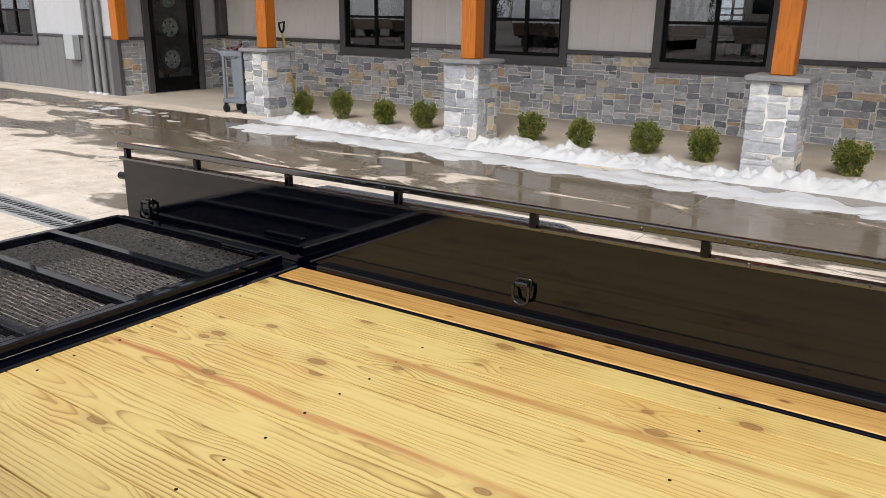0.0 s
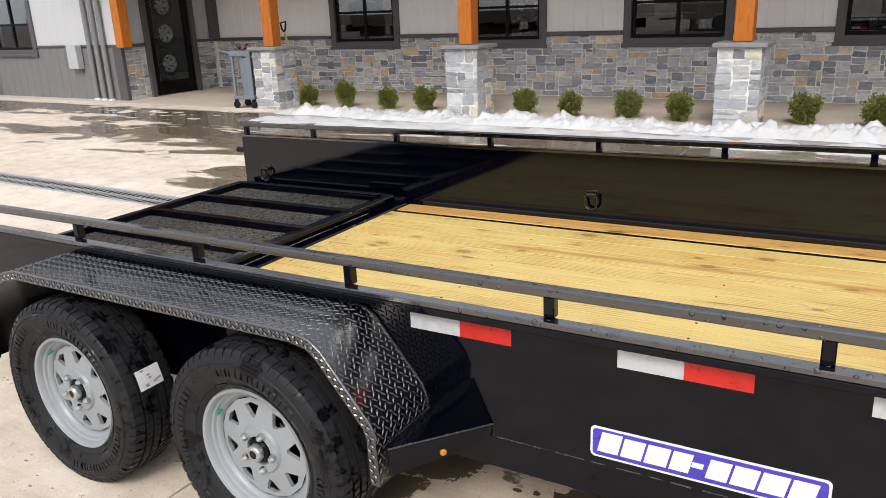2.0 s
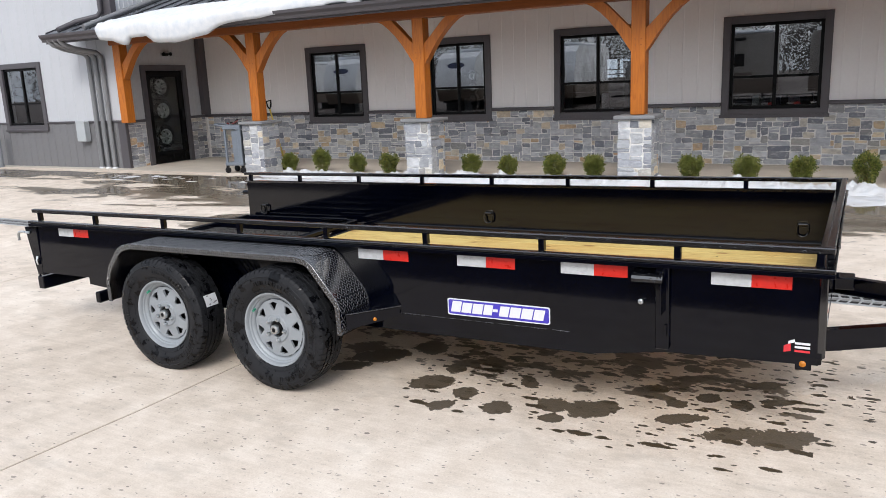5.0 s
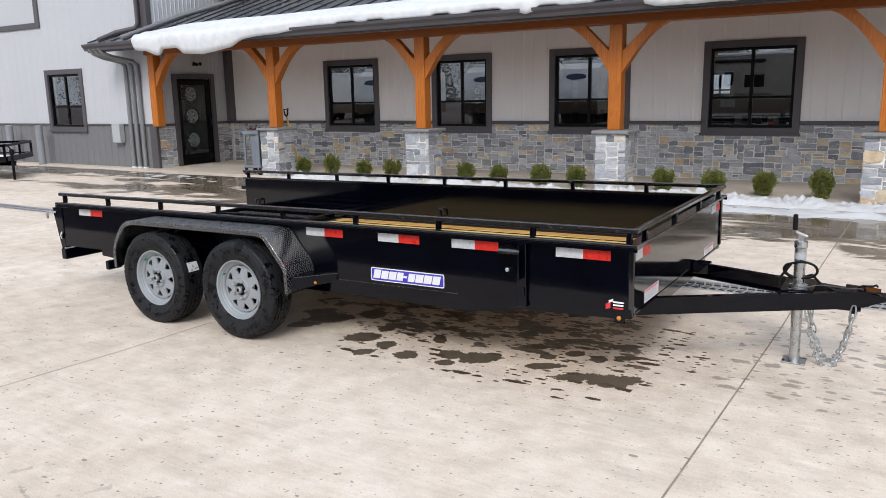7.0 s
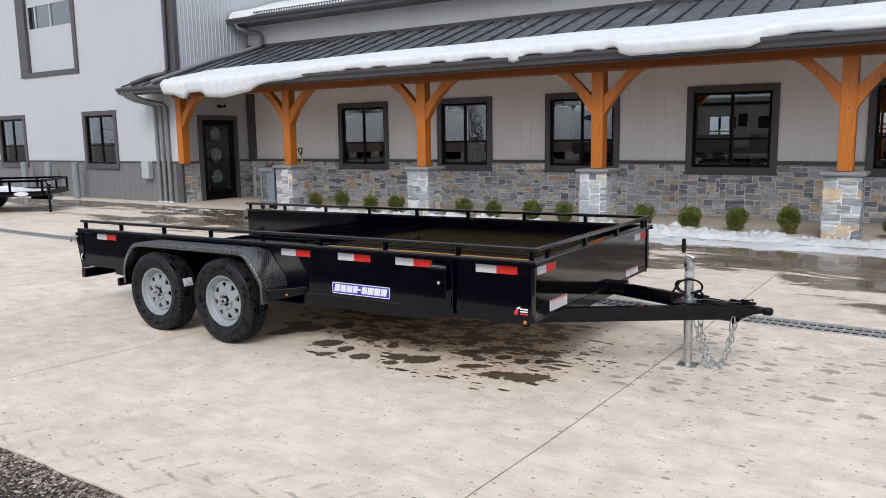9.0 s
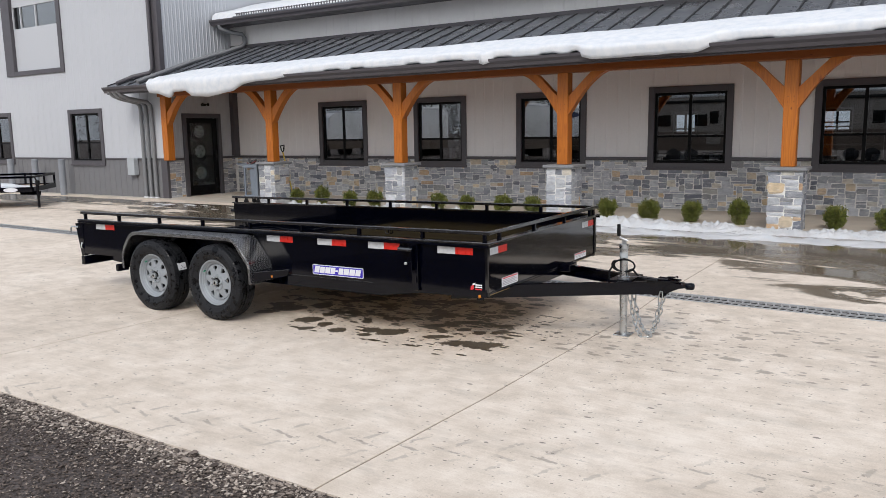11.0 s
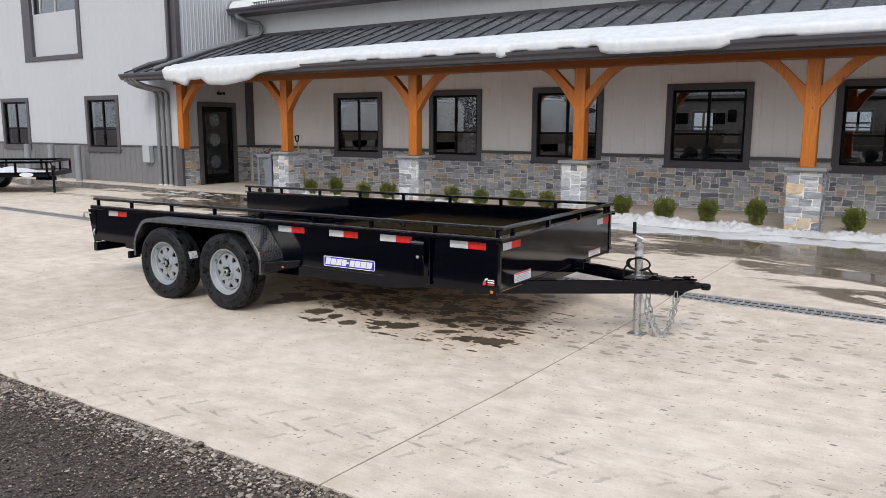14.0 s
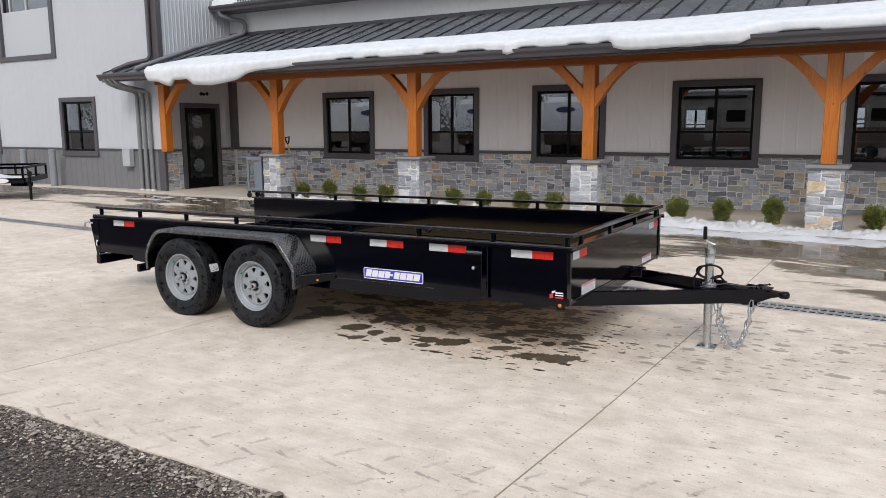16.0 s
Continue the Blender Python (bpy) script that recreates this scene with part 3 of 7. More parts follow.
def island_tone(name, stops, rough=0.85, relief=0.5):
    m, nt, b = start(name, rough)
    r = nt.nodes.new("ShaderNodeNewGeometry").outputs["Random Per Island"]
    n = tex(nt, place(nt), 90, 4)
    nt.links.new(mix(nt, calc(nt, "MULTIPLY", n, 0.25), ramp(nt, r, *stops), (0.06, 0.06, 0.055)), b.inputs["Base Color"])
    if relief:
        bump(nt, b, n, relief, 0.003)
    return m


def glass_material(name="window_glass", tint=(0.6, 0.64, 0.66), ior=2.6):
    m, nt, b = start(name, 0.0, 0.0, tint)
    b.inputs["Transmission Weight"].default_value, b.inputs["IOR"].default_value = 1.0, ior
    return m


def paint_material(name, color, rough=0.1, drops=False):
    """Glossy powder coat: a faint ripple, dust, and where it lies flat, water drops."""
    m, nt, b = start(name, rough, 0.0, color)
    p = place(nt)
    n1, n2, n3 = tex(nt, p, 3, 4), tex(nt, p, 45, 3), tex(nt, p, 260, 2)
    nt.links.new(ramp(nt, n1, (0.3, color), (0.75, tuple(c * 1.8 for c in color))), b.inputs["Base Color"])
    nt.links.new(ramp(nt, n1, (0.3, rough), (0.75, rough + 0.05)), b.inputs["Roughness"])
    if drops:
        b.inputs["IOR"].default_value = 2.3
        v = nt.nodes.new("ShaderNodeTexVoronoi")
        v.inputs["Scale"].default_value = 34
        nt.links.new(p, v.inputs["Vector"])
        spot = ramp(nt, calc(nt, "ADD", v.outputs["Distance"], calc(nt, "MULTIPLY", n2, 0.5)), (0.44, 1.0), (0.50, 0.0))
        nt.links.new(mix(nt, spot, (0.13, 0.13, 0.13), (0.03, 0.03, 0.03)), b.inputs["Roughness"])
        bump(nt, b, spot, 0.9, 0.006)
    else:
        b.inputs["IOR"].default_value = 1.34
        bump(nt, b, calc(nt, "ADD", n2, calc(nt, "MULTIPLY", n3, 0.25)), 0.015, 0.002)
    return m


def tyre_material():
    """New rubber, wiped wet in blotches."""
    m, nt, b = start("tyre_rubber", 0.5)
    p = place(nt)
    n1, n2 = tex(nt, p, 17, 4, 0.62, 0.4), tex(nt, p, 120, 3)
    wet = ramp(nt, n1, (0.5, 0.0), (0.58, 1.0))
    nt.links.new(mix(nt, wet, (0.0165, 0.0172, 0.0198), (0.0035, 0.0038, 0.0050)), b.inputs["Base Color"])
    nt.links.new(mix(nt, wet, (0.6, 0.6, 0.6), (0.22, 0.22, 0.22)), b.inputs["Roughness"])
    b.inputs["IOR"].default_value = 1.3
    bump(nt, b, n2, 0.25, 0.002)
    return m


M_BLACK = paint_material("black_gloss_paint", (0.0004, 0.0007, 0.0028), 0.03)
# Same black paint; IOR puts brighter reflections into the far and front panels.
M_INNER = paint_material("wet_sheen_black_paint", (0.0003, 0.0005, 0.0019), 0.05)
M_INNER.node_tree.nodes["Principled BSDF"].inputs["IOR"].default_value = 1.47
M_FRONT = paint_material("front_sheen_paint", (0.0003, 0.0005, 0.0019), 0.06)
M_FRONT.node_tree.nodes["Principled BSDF"].inputs["IOR"].default_value = 1.8
M_FLANGE = paint_material("wet_black_paint", (0.0006, 0.0007, 0.0012), 0.2, True)
M_RING = plain("wet_black_steel", (0.004, 0.004, 0.0045), 0.2, 0, 0.3, 40, ior=1.6)
M_BEAD = plain("weld_bead_paint", (0.022, 0.022, 0.024), 0.22, 0, 0.5, 60, 0.6, 90, ior=1.7)
# Grey base on black mesh stands for sky glinting off wet strands.
M_MESH = plain("wet_glint_mesh_paint", (0.06, 0.058, 0.056), 0.3, 0, 0.4, 50, ior=2.3)
# Marks and edge are paler than the plate: sky glints painted in.
M_MARK = plain("glint_tread_marks", (0.014, 0.015, 0.019), 0.34, 0, 0.3, 20, ior=2.3)
M_EDGE = plain("glint_rolled_edge", (0.020, 0.021, 0.025), 0.25, 0, 0.4, 30, 0.3, 80, ior=2.3)
M_TREAD = paint_material("black_tread_plate", (0.0010, 0.0013, 0.0034), 0.17)
M_TREAD.node_tree.nodes["Principled BSDF"].inputs["IOR"].default_value = 2.1
M_DECK = deck_material()
M_STRIP = wood("damp_pine_board", (0.70, 0.43, 0.14), (0.46, 0.235, 0.06), (0.34, 12, 12), 0.4, True, None, 0.7)
M_OLDWOOD = wood("weathered_deck_board", (0.30, 0.22, 0.16), (0.16, 0.11, 0.08), (0.34, 12, 12), 0.6, False)
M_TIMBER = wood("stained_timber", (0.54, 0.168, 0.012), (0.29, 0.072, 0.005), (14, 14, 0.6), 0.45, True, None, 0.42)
# Post stain darkened: the shade below the eave is put into the colour.
M_DARKTIMBER = wood("darkened_stain_timber", (0.30, 0.085, 0.010), (0.17, 0.044, 0.005), (0.6, 14, 14), 0.45, True, None, 0.3)
M_RUBBER = tyre_material()
M_RIM = plain("silver_wheel_paint", (0.295, 0.32, 0.345), 0.4, 0.1, 0.06, 10)
M_ZINC = plain("zinc_plated_steel", (0.55, 0.57, 0.58), 0.32, 1.0, 0.15, 25, 0.15)
# Pale silver base stands for chrome shine lacking in the unlit room.
M_CHROMESHINE = plain("painted_shine_silver", (0.78, 0.79, 0.80), 0.25, 0.3, 0.1, 12)
M_DARKHOLE = plain("grease_black", (0.003, 0.003, 0.003), 0.5, ior=1.25)
M_WHITETAPE = plain("white_reflective_tape", (0.50, 0.515, 0.53), 0.35, 0, 0.12, 40)
M_REDTAPE = plain("red_reflective_tape", (0.56, 0.018, 0.010), 0.35, 0, 0.1, 40)
M_AMBER = plain("amber_lens", (0.5, 0.17, 0.01), 0.2)
M_LOGO = plain("blue_decal", (0.055, 0.04, 0.42), 0.3, 0, 0.1, 12)
M_DECALWHITE = plain("white_decal", (0.72, 0.73, 0.76), 0.35, 0, 0.06, 12)
M_DECALRED = plain("red_decal", (0.6, 0.03, 0.04), 0.4)
M_DECALGREY = plain("grey_print", (0.3, 0.3, 0.32), 0.5)
M_VALVE = plain("green_valve_cap", (0.03, 0.26, 0.16), 0.4)
M_PLASTIC = plain("black_plastic", (0.006, 0.006, 0.007), 0.45, ior=1.3)
M_STONE, M_STONES = stone_material("ledge_stone"), stone_material("ledge_stone_far", True)
M_MORTAR = plain("mortar", (0.72, 0.71, 0.685), 0.9, 0, 0.2, 9, 0.5)
M_CAP = plain("cast_stone_cap", (0.22, 0.225, 0.235), 0.8, 0, 0.18, 8, 0.4)
M_WHITE = plain("white_metal_siding", (0.50, 0.515, 0.545), 0.45, 0, 0.03, 1.2, 0.05, 30)
M_CREAM = plain("off_white_metal_siding", (0.84, 0.825, 0.815), 0.5, 0, 0.04, 1.2, 0.05, 30)
M_GREY = plain("charcoal_metal_trim", (0.080, 0.074, 0.082), 0.42, 0, 0.08, 3)
M_WAINSCOT = plain("grey_metal_siding", (0.17, 0.17, 0.178), 0.45, 0, 0.06, 1.5)
M_SPOUT = plain("grey_downspout", (0.20, 0.205, 0.215), 0.4, 0, 0.06, 4)
# Seams are darker than the roof metal: their shade line is painted in.
M_SEAM = plain("shaded_roof_seam", (0.035, 0.036, 0.04), 0.45)
M_TOOLRED = plain("dark_red_grip", (0.14, 0.018, 0.018), 0.45)
M_ROOF = plain("dark_standing_seam_metal", (0.135, 0.145, 0.165), 0.3, 0.2, 0.1, 2)
M_SASH = plain("black_sash", (0.003, 0.003, 0.0035), 0.35, ior=1.22)
M_DOOR = plain("black_door_paint", (0.002, 0.002, 0.0025), 0.2, ior=1.25)
M_GLASS = glass_material()
M_DOORGLASS = glass_material("door_glass", (0.6, 0.66, 0.63), 1.5)
M_CLEARGLASS = glass_material("clear_glass", (0.95, 0.97, 0.97), 1.45)
M_CONCRETE = concrete_material()
M_JOINT = plain("dirt_filled_joint", (0.30, 0.25, 0.195), 0.9, 0, 0.35, 9, 0.3)
M_WALK = plain("walk_concrete", (0.50, 0.455, 0.39), 0.8, 0, 0.16, 2.2, 0.3)
M_SNOW = snow_material()
M_SLUSH = snow_material("trodden_snow", 0.55)
M_GRAVEL = gravel_material()
M_STONELETS = island_tone("gravel_stones", ((0.0, (0.030, 0.021, 0.017)), (0.5, (0.098, 0.072, 0.060)), (0.86, (0.20, 0.158, 0.132)), (0.96, (0.38, 0.32, 0.27)), (1.0, (0.52, 0.45, 0.39))))
M_PALESTONES = island_tone("pale_gravel_stones", ((0.0, (0.09, 0.07, 0.058)), (0.4, (0.25, 0.205, 0.172)), (0.8, (0.44, 0.375, 0.32)), (1.0, (0.66, 0.58, 0.50))))
M_LEAF = island_tone("boxwood_leaves", ((0.0, (0.035, 0.055, 0.008)), (0.45, (0.12, 0.155, 0.022)), (0.8, (0.25, 0.285, 0.05)), (1.0, (0.38, 0.31, 0.09))), 0.5, 0)
M_TWIG = plain("twig_bark", (0.11, 0.075, 0.045), 0.8, 0, 0.3, 30, 0.4)
M_FARWOOD = plain("bare_wood_bark", (0.035, 0.029, 0.024), 0.9, 0, 0.4, 0.8)
M_GALV = plain("galvanised_grate", (0.40, 0.405, 0.41), 0.4, 0.2, 0.2, 18, 0.2)
M_DRAINSHADE = plain("drain_pit", (0.012, 0.011, 0.01), 0.8)
M_BOLLARD = plain("grey_bollard", (0.25, 0.265, 0.29), 0.5, 0, 0.08, 4)
M_BOXGREY = plain("pale_grey_box", (0.42, 0.45, 0.47), 0.45, 0, 0.06, 5)
M_CART = plain("slate_blue_plastic", (0.16, 0.185, 0.22), 0.45, 0, 0.12, 8, 0.1)
M_YELLOW = plain("yellow_fibreglass", (0.65, 0.48, 0.08), 0.4, 0, 0.1, 20)
# Near-black tone puts the shade of unlit rooms into walls and ceilings.
M_ROOMDIM = plain("room_shade_tone", (0.018, 0.015, 0.013), 0.8, 0, 0.08, 1)
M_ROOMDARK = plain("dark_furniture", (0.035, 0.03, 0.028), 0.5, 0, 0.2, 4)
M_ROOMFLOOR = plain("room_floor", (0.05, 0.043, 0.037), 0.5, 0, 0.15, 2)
M_RV = plain("white_rv_skin", (0.88, 0.88, 0.89), 0.3, 0, 0.04, 1)
# Darker skin: shade on two side-on campers is put into the colour.
M_RVDIM = plain("dimmed_tan_rv_skin", (0.27, 0.245, 0.22), 0.3, 0, 0.05, 1)
M_RVTRIM = plain("rv_brown_trim", (0.12, 0.09, 0.07), 0.4, 0, 0.1, 2)
M_RVBADGE = plain("dark_blue_badge", (0.02, 0.03, 0.09), 0.4, 0, 0.1, 2)
M_DARKGLASS = plain("dark_tinted_glass", (0.01, 0.011, 0.012), 0.05, 0, 0.1, 2, 0, 60, 0.02)


# ---- ground ----
def gz(y):
    """Height of the yard: a shallow hollow before the drain, then rising a little to the building."""
    if y < 2.5:
        return -0.028 * max(0.0, min(1.0, (y + 2.0) / 1.4, (2.5 - y) / 0.6))
    return min(0.06, max(0.0, (y - 2.7) * 0.0125))


def drain_y(x):
    return 2.68 - 0.02 * x


SKEW = 0.03
FRONT, WALK = -2.13, 7.5
g = Geo().add([(x, y, z) for y, z in ((-500, -0.010), (-2.06, -0.010), (-2.0, -0.12), (500, -0.12)) for x in (-500, 500)], [(0, 1, 3, 2), (2, 3, 5, 4), (4, 5, 7, 6)])
structure("ground", g, M_GRAVEL, "dark crushed gravel yard reaching into the distance", "ground")

pavement = thing("pavement", "pale concrete yard slabs with wet patches and saw joints", "pavement", kind="structure")
JOINTS = [-1.85 + 3.52 * k for k in range(-9, 5)]
for a, b_ in zip(JOINTS, JOINTS[1:]):
    for part_no in (0, 1):
        gap = 0.0055
        y0 = FRONT if part_no == 0 else None
        xa, xb = a + gap, b_ - gap
        if part_no == 0:
            ys = [(FRONT, FRONT), (drain_y(a) - 0.152, drain_y(b_) - 0.152)]
        else:
            ys = [(drain_y(a) + 0.152, drain_y(b_) + 0.152), (WALK, WALK)]
        top = []
        for row in ys:
            top.append((xa + SKEW * row[0], row[0], gz(row[0])))
            top.append((xb + SKEW * row[1], row[1], gz(row[1])))
        if part_no == 0:
            # the free edge at the gravel is broken and uneven
            n = 24
            edge = []
            for i in range(n + 1):
                t = i / n
                x = top[0][0] * (1 - t) + top[1][0] * t
                edge.append((x, FRONT + 0.03 * noise.noise((x * 1.7, 0, 3)) + 0.015 * noise.noise((x * 9, 0, 5)), 0.0))
            ring = edge + [top[3], top[2]]
            rows_ = [edge] + [[(xa + SKEW * y, y, gz(y)), (xb + SKEW * y, y, gz(y))] for y in (-2.0, -0.6, 1.9, 2.5)] + [[top[2], top[3]]]
            g = Geo()
            for lo_, hi_ in zip(rows_, rows_[1:]):
                loop = lo_ + hi_[::-1]
                g.add(loop, [tuple(range(len(loop)))])
            left_, right_ = [q[0] for q in rows_], [q[-1] for q in rows_]
            for side_ in (left_, right_):
                k_ = len(side_)
                g.add(side_ + [(x, y, -0.14) for x, y, z in side_], [(i, i + 1, k_ + i + 1, k_ + i) for i in range(k_ - 1)])
            g.add(edge + [(x, y, -0.14) for x, y, z in edge], [(i, i + 1, n + 2 + i, n + 1 + i) for i in range(n)])
            part("slab", g, M_CONCRETE, pavement)
            continue
        else:
            ring = [top[0], top[1], top[3], top[2]]
        m = len(ring)
        g = Geo().add(ring + [(x, y, -0.14) for x, y, z in ring], [tuple(range(m)), tuple(range(2 * m - 1, m - 1, -1))] + [(i, (i + 1) % m, m + (i + 1) % m, m + i) for i in range(m)])
        part("slab", g, M_CONCRETE, pavement)

for a in JOINTS[1:-1]:
    for ys in ((FRONT, -2.0, -0.6, 1.9, 2.5, drain_y(a) - 0.152), (drain_y(a) + 0.152, 4.0, WALK)):
        g = Geo()
        edge = [[(a + SKEW * y + o, y, gz(y) - 0.0035) for y in ys] for o in (-0.0085, 0.0085)]
        k = len(ys)
        g.add(edge[0] + edge[1], [(i, i + 1, k + i + 1, k + i) for i in range(k - 1)])
        part("joint_filler", g, M_JOINT, pavement)

walkway = Geo().box(-34, 13, WALK, 10.2, -0.1, 0.06)
structure("porch_walk", walkway, M_WALK, "tan concrete walk along the foot of the building", "walkway")

# trench drain with a galvanised grate
drain = thing("trench_drain", "galvanised slotted trench drain set in the concrete", "drain", kind="structure")
g = Geo()
xs0, xs1 = JOINTS[0], JOINTS[-1]
for s in (-1, 1):
    g.add([(xs0, drain_y(xs0) + s * 0.150, -0.1), (xs1, drain_y(xs1) + s * 0.150, -0.1), (xs1, drain_y(xs1) + s * 0.150, 0.002), (xs0, drain_y(xs0) + s * 0.150, 0.002), (xs0, drain_y(xs0) + s * 0.126, -0.1), (xs1, drain_y(xs1) + s * 0.126, -0.1), (xs1, drain_y(xs1) + s * 0.126, 0.002), (xs0, drain_y(xs0) + s * 0.126, 0.002)],
          [(0, 1, 2, 3), (7, 6, 5, 4), (3, 2, 6, 7), (0, 4, 5, 1)])
part("drain_frame", g, M_GALV, drain)
# Near-black sheet close under the grate stands for shade in the trench.
g = Geo().add([(xs0, drain_y(xs0) - 0.148, -0.014), (xs1, drain_y(xs1) - 0.148, -0.014), (xs1, drain_y(xs1) + 0.148, -0.014), (xs0, drain_y(xs0) + 0.148, -0.014)], [(0, 1, 2, 3)])
part("drain_pit", g, M_DRAINSHADE, drain)
grate = Geo()
grate.box(0, 0.99, -0.124, -0.110, -0.02, 0.0).box(0, 0.99, 0.110, 0.124, -0.02, 0.0).box(0, 0.99, -0.009, 0.009, -0.02, 0.0)
for i in range(15):
    for s in (0, 1):
        x = 0.006 + i * 0.066
        y0, y1 = (-0.111, -0.008) if s == 0 else (0.008, 0.111)
        wide, k = 0.013, (0.022 if s == 0 else -0.022)
        lo = x if s == 0 else x + 0.022
        ring = [(lo, y0), (lo + wide, y0), (lo + wide + k, y1), (lo + k, y1)]
        grate.add([(u, v, -0.001) for u, v in ring] + [(u, v, -0.005) for u, v in ring], [(0, 1, 2, 3), (0, 4, 5, 1), (1, 5, 6, 2), (3, 2, 6, 7), (0, 3, 7, 4)])
grate_mesh = grate.mesh("grate", M_GALV)
for i in range(-22, 9):
    ob = part("grate", grate_mesh, M_GALV, drain)
    ob.matrix_basis = pose(i, drain_y(i), 0.001, 0, 0, math.degrees(math.atan(-0.02)))


# loose gravel along and before the slab's edge
def stones(name, count, pick, size, material, label):
    v, f = [], []
    ico = [(0, 0, 1), (0.9, 0, 0.45), (0.28, 0.85, 0.5), (-0.75, 0.5, 0.45), (-0.7, -0.55, 0.5), (0.3, -0.85, 0.45), (0, 0, -0.5)]
    tri = [(0, 1, 2), (0, 2, 3), (0, 3, 4), (0, 4, 5), (0, 5, 1), (6, 2, 1), (6, 3, 2), (6, 4, 3), (6, 5, 4), (6, 1, 5)]
    for _ in range(count):
        x, y = pick()
        s = size * math.exp(random.gauss(0, 0.4))
        a = random.uniform(0, 6.3)
        c, sn = math.cos(a) * s, math.sin(a) * s
        kx, kz = random.uniform(0.6, 1.0), random.uniform(0.5, 0.9)
        tx, ty = random.uniform(-0.3, 0.3), random.uniform(-0.3, 0.3)
        o = len(v)
        for px, py, pz in ico:
            px, py, pz = px + random.uniform(-0.2, 0.2), (py + random.uniform(-0.2, 0.2)) * kx, pz * kz
            v.append((x + c * px - sn * py, y + sn * px + c * py, -0.009 + s * (0.2 + pz + tx * px + ty * py)))
        f += [(p + o, q + o, r + o) for p, q, r in tri]
    me = bpy.data.meshes.new(name)
    me.from_pydata(v, [], f)
    me.materials.append(material)
    ob = new(name, me)
    return tagged(ob, label, "gravel", kind="stuff")


def anywhere():
    y = FRONT - 0.02 - 2.2 * random.random() ** 1.6
    return random.uniform(-3.4, 4.2), y


def at_edge():
    x = random.uniform(-4.0, 4.4)
    return x, FRONT - 0.01 - abs(random.gauss(0, 0.12 + 0.12 * noise.noise((x * 0.9, 1, 1))))


stones("gravel", 76000, anywhere, 0.0056, M_STONELETS, "dark wet crushed gravel with mixed small stones")
stones("edge_gravel", 11000, at_edge, 0.0076, M_PALESTONES, "pale limestone chips along the slab edge")


# ---- building ----
MAIN_Y, WING_Y, WING_X = 10.03, 7.77, -12.05
EAST = 9.0
WINDOWS = [(-9.05, -7.54), (-6.18, -4.79), (-3.56, -2.0), (-0.74, 0.81), (2.13, 3.68), (5.0, 6.55)]
WIN_Z = (0.80, 2.36)
LEDGE = 1.0


def sheet(g, u0, u1, z0, z1, holes, put, depth=0.2):
    """A wall between u0 and u1 with thickness and openings; put(u, d, z) gives the place."""
    cuts = sorted({u0, u1, *(min(max(h, u0), u1) for hole in holes for h in hole[:2])})
    for a, b_ in zip(cuts, cuts[1:]):
        if b_ - a < 1e-6:
            continue
        mid = (a + b_) / 2
        spans = [(z0, z1)]
        for h0, h1, q0, q1 in holes:
            if h0 < mid < h1:
                spans = [s for lo, hi in spans for s in ((lo, min(hi, q0)), (max(lo, q1), hi)) if s[1] - s[0] > 1e-4]
        for lo, hi in spans:
            g.add([put(u, d, z) for z in (lo, hi) for d in (0, depth) for u in (a, b_)], [(0, 2, 3, 1), (4, 5, 7, 6), (0, 1, 5, 4), (2, 6, 7, 3), (0, 4, 6, 2), (1, 3, 7, 5)])


def ribs(g, u0, u1, z0, z1, holes, put, pitch=0.23, w=0.03, d=0.014):
    u = u0 + pitch / 2
    while u < u1 - w:
        spans = [(z0, z1)]
        for h0, h1, q0, q1 in holes:
            if h0 - w < u < h1 + w:
                spans = [s for lo, hi in spans for s in ((lo, min(hi, q0)), (max(lo, q1), hi)) if s[1] - s[0] > 1e-3]
        for lo, hi in spans:
            g.add([put(u + a * w / 2, q, z) for z in (lo, hi) for a, q in ((-1.5, 0.001), (-0.7, -d), (0.7, -d), (1.5, 0.001))], [(0, 1, 5, 4), (1, 2, 6, 5), (2, 3, 7, 6), (0, 3, 2, 1), (4, 5, 6, 7)])
        u += pitch


def main_at(u, d, z):
    return (u, 10.05 + d, z)


def wing_at(u, d, z):
    return (u, WING_Y + d, z)


def side_at(u, d, z):
    return (WING_X - d, u, z)


win_holes = [(a + 0.06, b_ - 0.06, WIN_Z[0] + 0.06, WIN_Z[1] - 0.06) for a, b_ in WINDOWS]
g = Geo()
sheet(g, WING_X - 0.1, EAST, LEDGE, 4.75, win_holes, main_at)
ribs(g, WING_X, EAST, LEDGE + 0.05, 4.7, [(a, b_, *WIN_Z) for a, b_ in WINDOWS], main_at, 0.23, 0.022, 0.004)
structure("wall_main", g, M_CREAM, "off-white ribbed metal siding under the porch roof", "wall")
g = Geo()
sheet(g, WING_X - 0.1, EAST, -0.1, LEDGE - 0.004, win_holes, lambda u, d, z: (u, MAIN_Y + d, z), 0.22)
stone_wall = structure("wall_stone_base", g, M_MORTAR, "grey ledge stone base wall in pale mortar", "wall")

# the taller wing with its white siding
WING_W = -32.0
wing_windows = [(-16.03, -14.53), (-20.45, -18.92), (-24.8, -23.3)]
BIG = (-18.85, -16.0, 3.35, 6.3)
wing_holes = [(a + 0.06, b_ - 0.06, 0.9, 2.28) for a, b_ in wing_windows] + [(BIG[0] + 0.1, BIG[1] - 0.1, BIG[2] + 0.1, BIG[3] - 0.1)]
rib_holes = [(a, b_, 0.84, 2.34) for a, b_ in wing_windows] + [BIG]
g = Geo()
sheet(g, WING_W, WING_X, 1.03, 7.4, wing_holes, wing_at)
ribs(g, WING_W, WING_X - 0.35, 1.06, 7.4, rib_holes, wing_at, 0.305, 0.03, 0.006)
